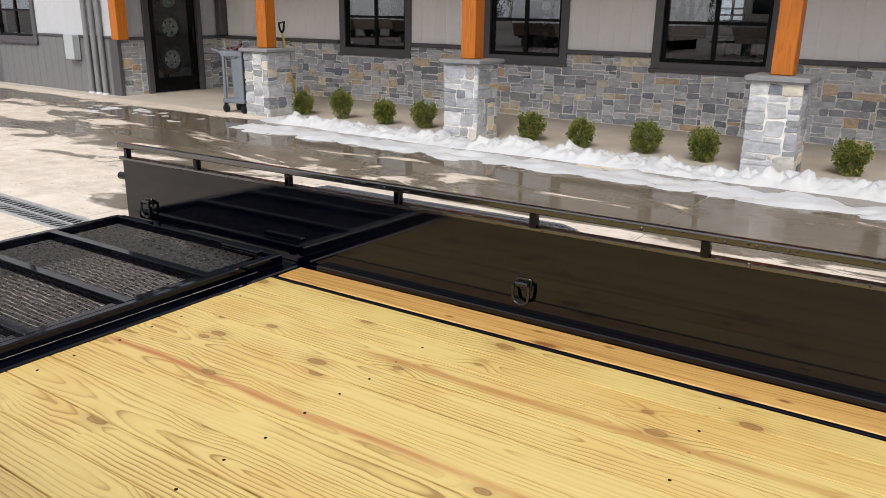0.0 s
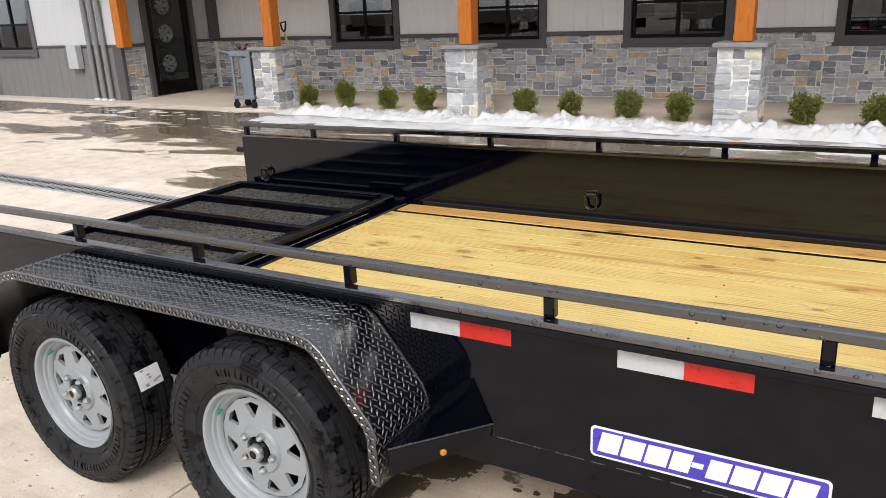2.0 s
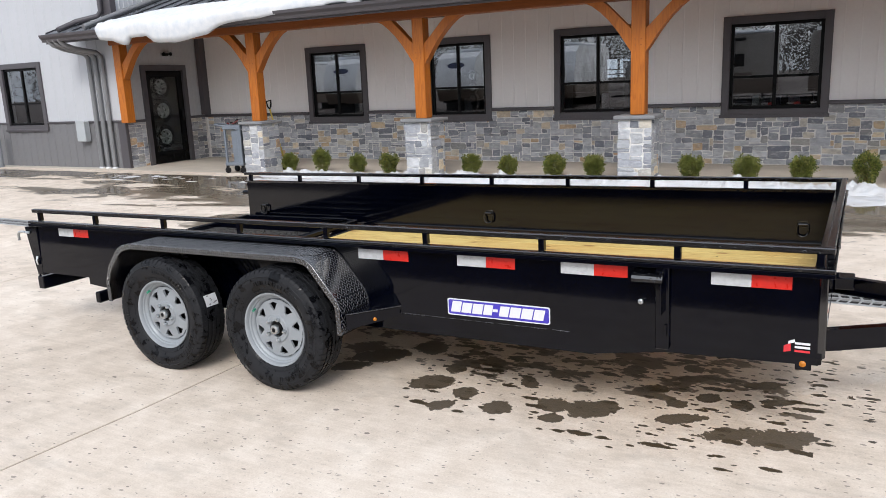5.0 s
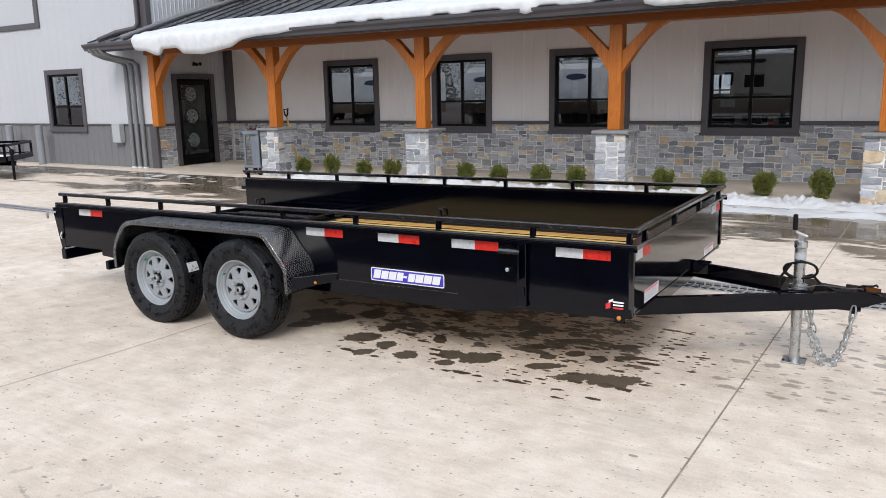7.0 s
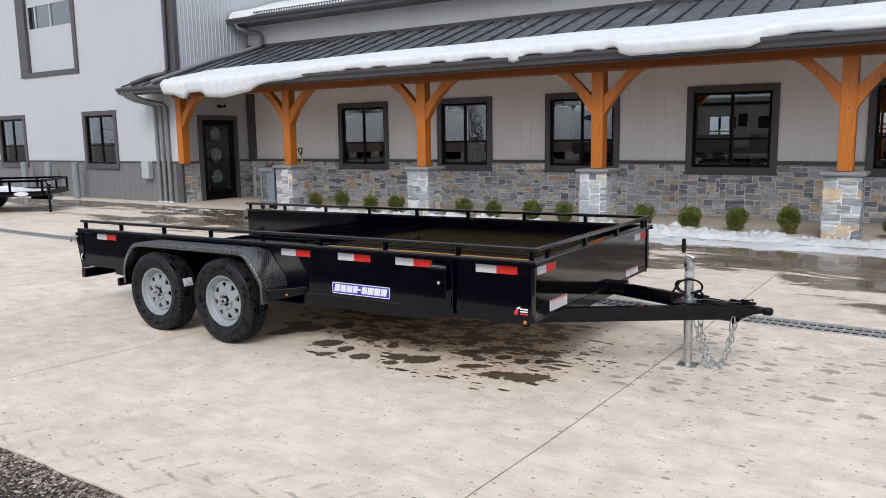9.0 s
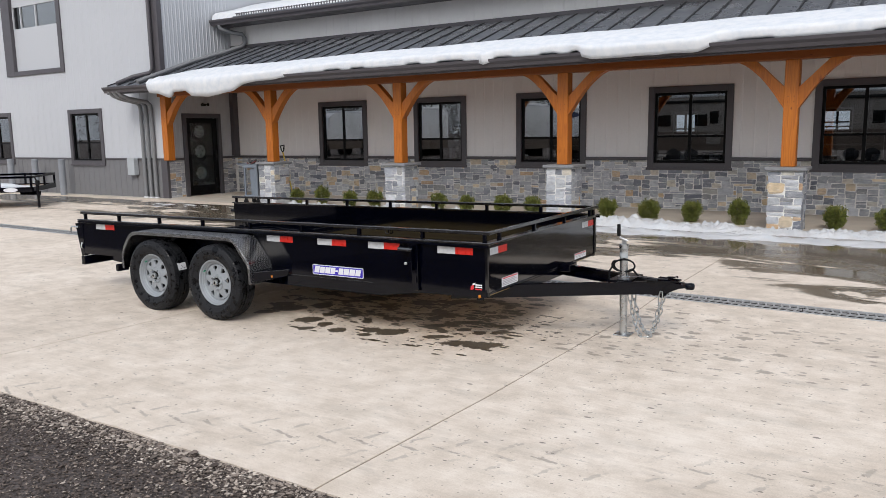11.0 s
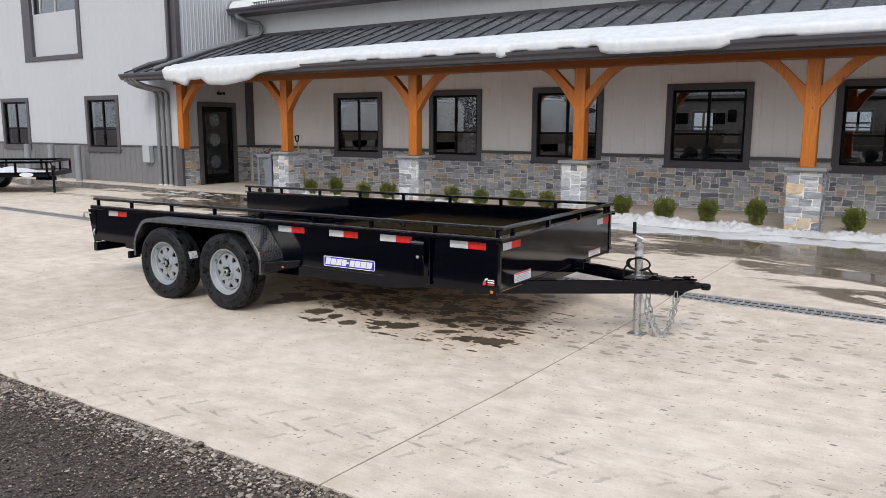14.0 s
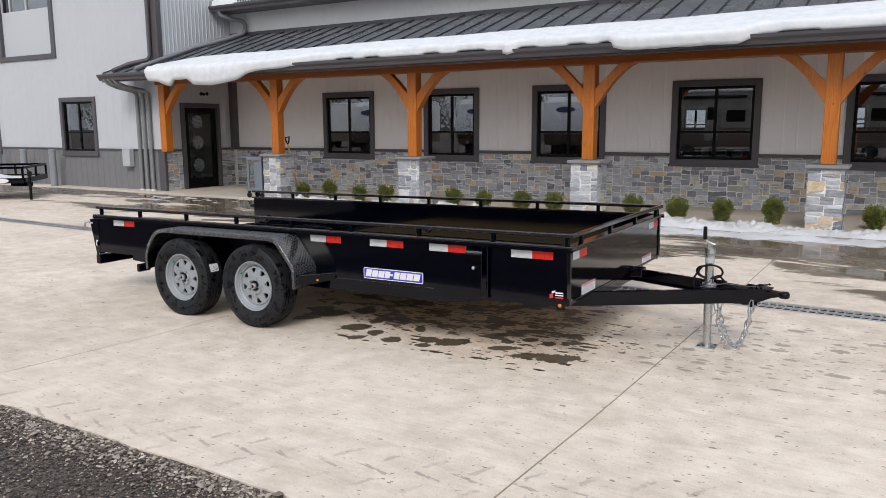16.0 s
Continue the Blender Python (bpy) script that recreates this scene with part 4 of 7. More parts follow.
structure("wall_wing_front", g, M_WHITE, "white ribbed metal siding of the taller wing", "wall")
g = Geo()
sheet(g, WING_W, WING_X, -0.1, 1.026, wing_holes, wing_at)
ribs(g, WING_W, WING_X - 0.2, 0.05, 0.99, rib_holes, wing_at, 0.23, 0.03, 0.012)
structure("wall_wing_wainscot", g, M_WAINSCOT, "dark grey ribbed metal wainscot of the taller wing", "wall")
door_hole = [(8.36, 9.45, -0.1, 2.1)]
g = Geo()
sheet(g, WING_Y + 0.2, 13.0, 1.0, 7.4, door_hole, side_at)
ribs(g, WING_Y + 0.05, 10.0, 1.05, 7.4, [(8.3, 9.51, -0.1, 2.16)], side_at, 0.115, 0.025, 0.008)
structure("wall_wing_side", g, M_WHITE, "white ribbed metal side wall above the porch", "wall")
g = Geo()
sheet(g, WING_Y + 0.2, MAIN_Y, -0.1, 0.996, door_hole, side_at)
g.box(WING_X - 0.002, WING_X + 0.003, WING_Y + 0.056, WING_Y + 0.21, -0.1, 0.996)
side_stone = structure("wall_side_stone_base", g, M_MORTAR, "grey ledge stone base beside the glass door", "wall")

# closing walls, ceilings and floors of the rooms
ROOM_N = 17.2
back_holes = [(a, b_, 1.36, 2.04) for a, b_ in ((-4.87, -4.07), (-2.31, -1.62), (1.45, 2.19))]
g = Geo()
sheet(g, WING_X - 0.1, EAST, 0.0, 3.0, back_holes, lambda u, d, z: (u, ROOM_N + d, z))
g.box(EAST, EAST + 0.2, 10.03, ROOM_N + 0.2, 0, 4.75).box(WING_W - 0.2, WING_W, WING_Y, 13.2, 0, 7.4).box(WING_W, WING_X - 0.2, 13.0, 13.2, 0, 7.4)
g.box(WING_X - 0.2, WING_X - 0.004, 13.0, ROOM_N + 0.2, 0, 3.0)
structure("wall_room_back", g, M_ROOMDIM, "showroom walls with far windows, unlit-room shade in their colour", "wall")
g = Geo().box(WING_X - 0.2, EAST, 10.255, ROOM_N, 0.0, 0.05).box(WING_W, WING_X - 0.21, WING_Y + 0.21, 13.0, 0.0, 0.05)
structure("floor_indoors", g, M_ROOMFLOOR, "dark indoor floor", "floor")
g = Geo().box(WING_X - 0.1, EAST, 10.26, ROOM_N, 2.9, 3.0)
structure("ceiling_showroom", g, M_ROOMDIM, "plain showroom ceiling", "ceiling")
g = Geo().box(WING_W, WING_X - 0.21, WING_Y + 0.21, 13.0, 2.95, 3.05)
structure("ceiling_wing", g, M_ROOMDIM, "plain ceiling of the wing", "ceiling")

# ledge, corner boards and other trim
g = Geo()
edges = [WING_X] + [e for w in WINDOWS for e in w] + [EAST]
for a, b_ in zip(edges[::2], edges[1::2]):
    g.box(a, b_, 9.965, 10.052, 0.985, 1.045, 0.008)
structure("trim_ledge", g, M_GREY, "charcoal metal ledge cap on the stone base", "trim")
g = Geo()
ew = [WING_W] + sorted(e for w in wing_windows for e in w) + [WING_X + 0.02]
for a, b_ in zip(ew[::2], ew[1::2]):
    g.box(a, b_, WING_Y - 0.03, WING_Y + 0.002, 1.01, 1.05, 0.006)
g.box(WING_X - 0.03, WING_X + 0.04, WING_Y + 0.056, 8.3, 0.985, 1.04, 0.006).box(WING_X - 0.03, WING_X + 0.04, 9.5, 9.965, 0.985, 1.04, 0.006)
structure("trim_wainscot_cap", g, M_GREY, "charcoal cap strip over the grey wainscot", "trim")
g = Geo()
g.box(WING_X - 0.2, WING_X + 0.025, WING_Y - 0.025, WING_Y + 0.055, 0.0, 1.005, 0.006)
g.box(WING_X - 0.3, WING_X + 0.022, WING_Y - 0.022, WING_Y + 0.12, 3.02, 7.4, 0.006)
g.box(WING_X - 0.08, WING_X + 0.02, WING_Y - 0.02, WING_Y + 0.08, 1.06, 3.02, 0.006)
structure("trim_corner_board", g, M_GREY, "charcoal metal corner trim of the taller wing", "trim")
g = Geo().box(WING_X + 0.004, WING_X + 0.14, 9.87, 10.048, 1.047, 2.95, 0.006)
structure("trim_inner_corner", g, M_GREY, "charcoal metal trim in the inner corner", "trim")


def window(name, a, b_, z0, z1, put, label, side=0.115, cross=0.38, split=0.5, glass=None):
    """A fixed window: flat metal trim, black sash, one upright and one crossbar, four panes."""
    w = thing(name, label, "window", kind="structure")

    def slab(g, u0, u1, d0, d1, q0, q1, c=0.004):
        k = Geo().box(u0, u1, d0, d1, q0, q1, c)
        g.add([put(*p) for p in k.v], k.f)

    g = Geo()
    slab(g, a, a + side, -0.035, 0.05, z0, z1)
    slab(g, b_ - side, b_, -0.035, 0.05, z0, z1)
    slab(g, a + side, b_ - side, -0.035, 0.05, z1 - side, z1)
    part("window_frame", g, M_GREY, w)
    g = Geo()
    slab(g, a + side, b_ - side, -0.035, 0.05, z0, z0 + side + 0.02)
    slab(g, a - 0.02, b_ + 0.02, -0.055, -0.036, z0, z0 + 0.05)
    part("window_sill", g, M_GREY, w)
    i0, i1, q0, q1 = a + side, b_ - side, z0 + side + 0.02, z1 - side
    t = 0.05
    g = Geo()
    slab(g, i0, i0 + t, 0.012, 0.075, q0, q1)
    slab(g, i1 - t, i1, 0.012, 0.075, q0, q1)
    slab(g, i0 + t, i1 - t, 0.012, 0.075, q0, q0 + t)
    slab(g, i0 + t, i1 - t, 0.012, 0.075, q1 - t, q1)
    part("sash", g, M_SASH, w)
    m_ = i0 + (i1 - i0) * split
    zc = q0 + (q1 - q0) * cross
    g = Geo()
    slab(g, m_ - 0.028, m_ + 0.028, 0.016, 0.07, q0 + t, q1 - t)
    part("mullion", g, M_SASH, w)
    for u0, u1 in ((i0 + t, m_ - 0.028), (m_ + 0.028, i1 - t)):
        g = Geo()
        slab(g, u0, u1, 0.02, 0.066, zc - 0.02, zc + 0.02)
        part("glazing_bar", g, M_SASH, w)
        for r0, r1 in ((q0 + t, zc - 0.02), (zc + 0.02, q1 - t)):
            g = Geo()
            slab(g, u0, u1, 0.04, 0.046, r0, r1, 0)
            pane = part("pane", g, glass or M_GLASS, w)
            pane.visible_shadow = False
    return w


for i, (a, b_) in enumerate(WINDOWS):
    window(f"window_{i + 1}", a, b_, *WIN_Z, main_at, "black-framed showroom window with charcoal trim")
for i, (a, b_) in enumerate(wing_windows):
    window(f"window_{i + 7}", a, b_, 0.84, 2.34, wing_at, "black-framed four-pane window in the grey wing wall")
# far windows across the showroom
for i, (a, b_, z0, z1) in enumerate(back_holes):
    window(f"window_{i + 11}", a, b_, z0, z1, lambda u, d, z: (u, ROOM_N + 0.15 - d, z), "bright far window of the showroom", 0.04, 0.25, 0.5, M_CLEARGLASS)

# big framed opening in the wing with a white panel and a strip of panes
w = thing("window_10", "large charcoal-framed upper opening with white panel and pane strip", "window", kind="structure")
g = Geo()
a, b_, z0, z1 = BIG
g.box(a, a + 0.42, WING_Y - 0.04, WING_Y + 0.2, z0, z1, 0.006).box(b_ - 0.16, b_, WING_Y - 0.04, WING_Y + 0.2, z0, z1, 0.006)
g.box(a + 0.42, b_ - 0.16, WING_Y - 0.04, WING_Y + 0.2, z0, z0 + 0.13, 0.006).box(a + 0.42, b_ - 0.16, WING_Y - 0.04, WING_Y + 0.2, z1 - 0.2, z1, 0.006)
part("window_frame", g, M_GREY, w)
g = Geo().box(a + 0.42, b_ - 0.16, WING_Y + 0.06, WING_Y + 0.12, z0 + 0.13, 4.66).box(a + 0.42, b_ - 0.16, WING_Y + 0.06, WING_Y + 0.12, 5.25, z1 - 0.2)
part("panel", g, M_WHITE, w, "white overhead door panel")
g = Geo()
for u in (a + 0.42, a + 0.80, a + 1.55, b_ - 0.2):
    g.box(u, u + 0.045, WING_Y + 0.05, WING_Y + 0.12, 4.66, 5.25, 0.004)
part("glazing_bar", g, M_WHITE, w)
for u0, u1, mt in ((a + 0.465, a + 0.8, M_DARKGLASS), (a + 0.845, a + 1.55, M_GLASS), (a + 1.595, b_ - 0.2, M_GLASS)):
    part("pane", Geo().box(u0, u1, WING_Y + 0.085, WING_Y + 0.091, 4.66, 5.25), mt, w)

# glass door in the side wall
d = thing("door_1", "black glass entrance door with charcoal frame", "door", kind="structure")


def sidebox(g, u0, u1, d0, d1, z0, z1, c=0.004):
    k = Geo().box(u0, u1, d0, d1, z0, z1, c)
    g.add([side_at(*p) for p in k.v], k.f)


g = Geo()
sidebox(g, 8.29, 8.40, -0.05, 0.1, 0.055, 2.15)
sidebox(g, 9.41, 9.51, -0.05, 0.1, 0.055, 2.15)
sidebox(g, 8.40, 9.41, -0.05, 0.1, 2.04, 2.15)
part("door_frame", g, M_GREY, d)
g = Geo()
sidebox(g, 8.41, 8.53, 0.0, 0.045, 0.07, 2.03)
sidebox(g, 9.26, 9.40, 0.0, 0.045, 0.07, 2.03)
sidebox(g, 8.53, 9.26, 0.0, 0.045, 0.07, 0.32)
sidebox(g, 8.53, 9.26, 0.0, 0.045, 1.9, 2.03)
part("door_leaf", g, M_DOOR, d)
g = Geo()
sidebox(g, 8.53, 9.26, 0.02, 0.026, 0.32, 1.9, 0)
pane = part("pane", g, M_DOORGLASS, d)
pane.visible_shadow = False
g = Geo()
sidebox(g, 9.30, 9.33, -0.05, -0.03, 0.95, 1.2)
sidebox(g, 9.305, 9.325, -0.031, 0.0, 0.96, 0.98)
sidebox(g, 9.305, 9.325, -0.031, 0.0, 1.17, 1.19)
part("door_handle", g, M_PLASTIC, d)


# ---- ledge stone ----
def pack(u0, u1, z0, z1, blocked=(), cell=(0.055, 0.0419), tall=(1, 1, 2, 2, 2, 2, 3, 3), wide=(2, 2, 3, 3, 4, 5, 6)):
    """Fits uneven rectangles of stone into a wall."""
    nu, nz = int(round((u1 - u0) / cell[0])), int(round((z1 - z0) / cell[1]))
    cu, cz = (u1 - u0) / nu, (z1 - z0) / nz
    taken = np.zeros((nu, nz), bool)
    for a, b_, q0, q1 in blocked:
        for i in range(nu):
            for j in range(nz):
                if a < u0 + (i + 0.5) * cu < b_ and q0 < z0 + (j + 0.5) * cz < q1:
                    taken[i, j] = True
    out = []
    for j in range(nz):
        for i in range(nu):
            if taken[i, j]:
                continue
            h = random.choice(tall)
            wmax = random.choice(wide)
            if h == 1:
                wmax = max(wmax, 3)
            if random.random() < 0.85:
                wmax = max(wmax, h + (h < 3))
            h = min(h, nz - j)
            wd = 0
            while wd < wmax and i + wd < nu and not taken[i + wd, j]:
                wd += 1
            while h > 1 and taken[i : i + wd, j : j + h].any():
                h -= 1
            taken[i : i + wd, j : j + h] = True
            out.append((u0 + i * cu, u0 + (i + wd) * cu, z0 + j * cz, z0 + (j + h) * cz))
    return out


def stone(g, rect, put):
    """One split stone with broken corners and a bulging face."""
    a, b_, z0, z1 = rect
    j = random.uniform(0.0042, 0.008)
    a, b_, z0, z1 = a + j, b_ - j, z0 + j * 0.8, z1 - j * 0.8
    w, h = b_ - a, z1 - z0
    depth = random.uniform(0.005, 0.013)
    c = min(w, h) * random.uniform(0.06, 0.2)
    tip = random.uniform(-0.012, 0.012)
    ring = [(a + c, z0), (b_ - c, z0), (b_, z0 + c), (b_, z1 - c), (b_ - c, z1), (a + c, z1), (a, z1 - c), (a, z0 + c)]
    ring = [(u + random.uniform(-1, 1) * min(w, h) * 0.10, z + (u - a - w / 2) / w * tip + random.uniform(-1, 1) * min(w, h) * 0.10) for u, z in ring]
    mu, mz = (a + b_) / 2, (z0 + z1) / 2
    k = min(0.007, min(w, h) * 0.14)
    inner = []
    for u, z in ring:
        du, dz = mu - u, mz - z
        n = math.hypot(du, dz)
        inner.append((u + du / n * k, z + dz / n * k, -depth + random.uniform(-0.004, 0.004)))
    verts = [put(u, 0.0, z) for u, z in ring] + [put(u, -depth * 0.75, z) for u, z in ring] + [put(u, d_, z) for u, z, d_ in inner]
    verts.append(put(mu + random.uniform(-0.2, 0.2) * w, -depth - random.uniform(0.0, 0.006), mz + random.uniform(-0.2, 0.2) * h))
    faces = []
    for o in (0, 8):
        faces += [(o + i, o + (i + 1) % 8, o + 8 + (i + 1) % 8, o + 8 + i) for i in range(8)]
    faces += [(16 + i, 16 + (i + 1) % 8, 24) for i in range(8)]
    g.add(verts, faces)


def quick(name, g, material):
    me = bpy.data.meshes.new(name)
    me.from_pydata(g.v, [], g.f)
    me.materials.append(material)
    return me


def lay(rects, put, parent, near):
    rest = Geo()
    singles = sorted((r for r in rects if near(r)), key=lambda r: r[0])[:290]
    for r in rects:
        if r not in singles:
            stone(rest, r, put)
    for r in singles:
        g = Geo()
        stone(g, r, put)
        part("stone", quick("stone", g, M_STONE), M_STONE, parent)
    if rest.v:
        part("stones", quick("stones", rest, M_STONES), M_STONES, parent, kind="stuff")


random.seed(5)
blocked = [(a, b_, WIN_Z[0], 2.0) for a, b_ in WINDOWS]
lay(pack(WING_X + 0.05, EAST, 0.065, 0.985, blocked), lambda u, d, z: (u, MAIN_Y + d, z), stone_wall, lambda r: -2.7 < r[0] < 3.4)
lay(pack(WING_Y + 0.06, 8.28, 0.065, 0.985, (), (0.06, 0.05)) + pack(9.52, 9.98, 0.065, 0.985), side_at, side_stone, lambda r: True)

# stone pillars, timber posts and braces
POSTS = [-8.35, -4.90, -1.455, 2.10, 5.60]
POST_Y = 7.70
for n, px in enumerate(POSTS):
    pil = thing("stone_pillar", "square ledge stone porch pillar with a cast stone cap", "pillar", pose(px, POST_Y, 0.06), "porch pillars")
    part("core", Geo().box(-0.225, 0.225, -0.225, 0.225, 0, 0.88), M_MORTAR, pil)
    cap = Geo()
    cap.box(-0.285, 0.285, -0.285, 0.285, 0.885, 0.938, 0.012)
    part("cap", cap, M_CAP, pil, "grey cast stone cap")
    faces = [lambda u, d, z: (u, -0.225 + d, z), lambda u, d, z: (0.225 - d, u, z), lambda u, d, z: (-u, 0.225 - d, z), lambda u, d, z: (-0.225 + d, -u, z)]
    for k, put in enumerate(faces):
        half = 0.24 if k % 2 == 0 else 0.224
        for r in pack(-half, half, 0.0, 0.875, (), (0.058, 0.0547), (1, 1, 2, 2, 3), (2, 3, 4, 5, 6)):
            g = Geo()
            stone(g, r, put)
            part("stone", quick("stone", g, M_STONE), M_STONE, pil)


def brace(s):
    """A curved knee brace between post and beam: a straight back and a hollow lower edge; x from the post's middle, z from the beam's foot."""
    back = [(0.09, -0.43), (0.23, -0.30), (0.40, -0.13), (0.54, 0.0)]
    hollow = [(0.84, 0.0), (0.72, -0.055), (0.60, -0.145), (0.48, -0.255), (0.37, -0.38), (0.27, -0.51), (0.17, -0.66), (0.09, -0.77)]
    return [(s * (0.09 + (x - 0.09) * 0.89), z * 0.91) for x, z in back + hollow]


BEAM_Z = 2.532
for px in POSTS + [WING_X + 0.20]:
    lone = px < -11
    z0 = 1.0
    post = thing("porch_post", "orange-stained square timber porch post with curved braces", "post", pose(px, POST_Y, z0), "porch posts")
    h = BEAM_Z - z0
    part("post", Geo().box(-0.098, 0.098, -0.098, 0.098, 0, h, 0.008), M_TIMBER, post)
    for s in ((1,) if lone else (-1, 1)):
        part("brace", Geo().prism([(x, z + h) for x, z in brace(s)], "y", -0.07, 0.07), M_TIMBER, post)
        for q in ((0.0, h - 0.6), (0.0, h - 0.52)):
            g = Geo().lathe([(-0.102, 0.0), (-0.102, 0.0085), (-0.095, 0.0085)], 10, "y", (s * 0.04, 0, q[1]))
            part("peg", g, M_DARKTIMBER, post)
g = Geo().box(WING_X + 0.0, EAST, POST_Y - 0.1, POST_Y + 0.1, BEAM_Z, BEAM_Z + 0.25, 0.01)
structure("porch_beam", g, M_DARKTIMBER, "long orange-stained porch beam with eave shade in its colour", "beam")

# porch roof
EAVE_Y, EAVE_Z, TOP_Y, TOP_Z = 7.0, 2.80, 10.05, 3.86
SLOPE = (TOP_Z - EAVE_Z) / (TOP_Y - EAVE_Y)


def roof_z(y):
    return EAVE_Z + (y - EAVE_Y) * SLOPE


g = Geo()
g.prism([(EAVE_Y, EAVE_Z), (TOP_Y, TOP_Z), (TOP_Y, TOP_Z - 0.06), (EAVE_Y, EAVE_Z - 0.06)], "x", WING_X + 0.025, EAST)
g.prism([(EAVE_Y, EAVE_Z), (WING_Y - 0.03, roof_z(WING_Y - 0.03)), (WING_Y - 0.03, EAVE_Z - 0.06), (EAVE_Y, EAVE_Z - 0.06)], "x", WING_X - 1.05, WING_X + 0.025)
porch_roof = structure("porch_roof", g, M_ROOF, "dark grey standing seam metal porch roof", "roof")
seam = Geo().prism([(EAVE_Y, EAVE_Z), (TOP_Y, TOP_Z), (TOP_Y, TOP_Z + 0.024), (EAVE_Y, EAVE_Z + 0.024)], "x", -0.012, 0.012).mesh("seam", M_SEAM)
structure("trim_roof_flashing", Geo().box(WING_X + 0.03, EAST, 9.985, 10.046, TOP_Z - 0.03, TOP_Z + 0.06, 0.004), M_GREY, "charcoal flashing where the porch roof meets the wall", "trim")
k = WING_X + 0.2
while k < EAST:
    ob = part("seam", seam, M_SEAM, porch_roof)
    ob.location = (k, 0, 0.002)
    k += 0.42
short = Geo().prism([(EAVE_Y, EAVE_Z), (WING_Y - 0.035, roof_z(WING_Y - 0.035)), (WING_Y - 0.035, roof_z(WING_Y - 0.035) + 0.024), (EAVE_Y, EAVE_Z + 0.024)], "x", -0.012, 0.012).mesh("seam", M_SEAM)
for k in (-1.02, -0.64, -0.22):
    ob = part("seam", short, M_SEAM, porch_roof)
    ob.location = (WING_X + k, 0, 0.002)
# Ceiling is out of view; its dark tone cuts bounce onto the wall.
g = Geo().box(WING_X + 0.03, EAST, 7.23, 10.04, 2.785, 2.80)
structure("ceiling_porch", g, M_DARKTIMBER, "unseen porch ceiling, kept dark to dim the wall below", "ceiling")
g = Geo().prism([(EAVE_Y + y, 2.638 + z) for y, z in [(0.03, 0), (-0.05, 0), (-0.07, 0.05), (-0.11, 0.09), (-0.12, 0.135), (-0.105, 0.135), (-0.09, 0.1), (0.03, 0.1)]], "x", WING_X - 1.1, EAST)
g.box(WING_X - 1.1, EAST, EAVE_Y + 0.03, EAVE_Y + 0.06, 2.605, 2.79)
structure("gutter", g, M_GREY, "charcoal metal gutter along the porch eave", "gutter")

# upper roof
g = Geo()
g.prism([(9.42, 4.55), (ROOM_N + 0.4, 6.6), (ROOM_N + 0.4, 6.5), (9.42, 4.45)], "x", WING_X + 0.01, EAST + 0.3)
structure("roof_upper", g, M_ROOF, "dark grey metal main roof", "roof")
g = Geo().prism([(9.42 + y, 4.37 + z) for y, z in [(0.03, 0), (-0.05, 0), (-0.07, 0.05), (-0.11, 0.09), (-0.12, 0.135), (-0.105, 0.135), (-0.09, 0.1), (0.03, 0.1)]], "x", WING_X + 0.05, EAST + 0.3)
g.box(WING_X + 0.01, EAST + 0.3, 9.45, 10.05, 4.40, 4.44)
structure("gutter_upper", g, M_GREY, "charcoal metal gutter under the snowy main roof", "gutter")
g = Geo().box(WING_W - 0.4, WING_X + 0.4, WING_Y - 0.4, 13.4, 7.4, 7.5)
structure("roof_wing", g, M_ROOF, "dark metal roof of the taller wing", "roof")
# snow guards: a rail of small posts on the main roof
guard = thing("snow_guard", "metal snow guard rail on the main roof", "snow guard", kind="structure")
g = Geo().box(WING_X + 0.3, EAST, 9.47, 9.485, 4.61, 4.625)
k = WING_X + 0.3
while k < EAST:
    g.box(k, k + 0.018, 9.465, 9.49, 4.555, 4.635)
    k += 0.085
part("rail", g, M_GREY, guard)


def snow_sheet(name, x0, x1, v0, v1, base, thick, label, step=0.05, nv=22):
    """Snow lying on a slope: v runs from the eave upwards; base(x, v) gives the roof, thick(x, v) the depth."""
    nx = int((x1 - x0) / step)
    verts, faces = [], []
    for i in range(nx + 1):
        x = x0 + (x1 - x0) * i / nx
        for j in range(nv + 1):
            v = v0 + (v1 - v0) * j / nv
            y, z = base(x, v)
            verts.append((x, y, z + thick(x, v)))
    for i in range(nx):
        for j in range(nv):
            o = i * (nv + 1) + j
            faces.append((o, o + nv + 1, o + nv + 2, o + 1))
    g = Geo().add(verts, faces)
    ob = part(name, g, M_SNOW, smooth=180)
    return tagged(ob, label, "snow", kind="stuff")


def drift(x, seed, scale):
    return noise.fractal((x * scale, seed, 0.3), 1.0, 2.0, 4)


def ease(x, a, b_):
    t = max(0.0, min(1.0, (x - a) / (b_ - a)))
    return t * t * (3 - 2 * t)


# how far the snow hangs below the gutter's edge, along the porch; a small rise leaves a dark slot over the gutter
HANG_X = (-11.45, -11.3, -10.95, -10.6, -10.5, -10.05, -9.87, -9.3, -8.6, -8.27, -7.4, -6.6, -4.4, -2.75, -2.58, -2.3, -1.1, -0.66, 0.2, 0.97, 1.22, 9.0)
HANG_Z = (0.0, 0.2, 0.24, 0.33, 0.21, 0.21, 0.32, 0.35, 0.27, 0.14, 0.08, 0.01, 0.015, 0.03, 0.085, 0.005, 0.005, 0.115, 0.125, 0.115, 0.0, 0.0)
SLOTS = ((-6.15, -5.7), (-5.5, -5.12), (-4.22, -3.86), (-3.55, -2.98), (-2.42, -2.06), (-1.6, -1.24), (-1.07, -0.85), (1.4, 1.97), (3.1, 3.7))


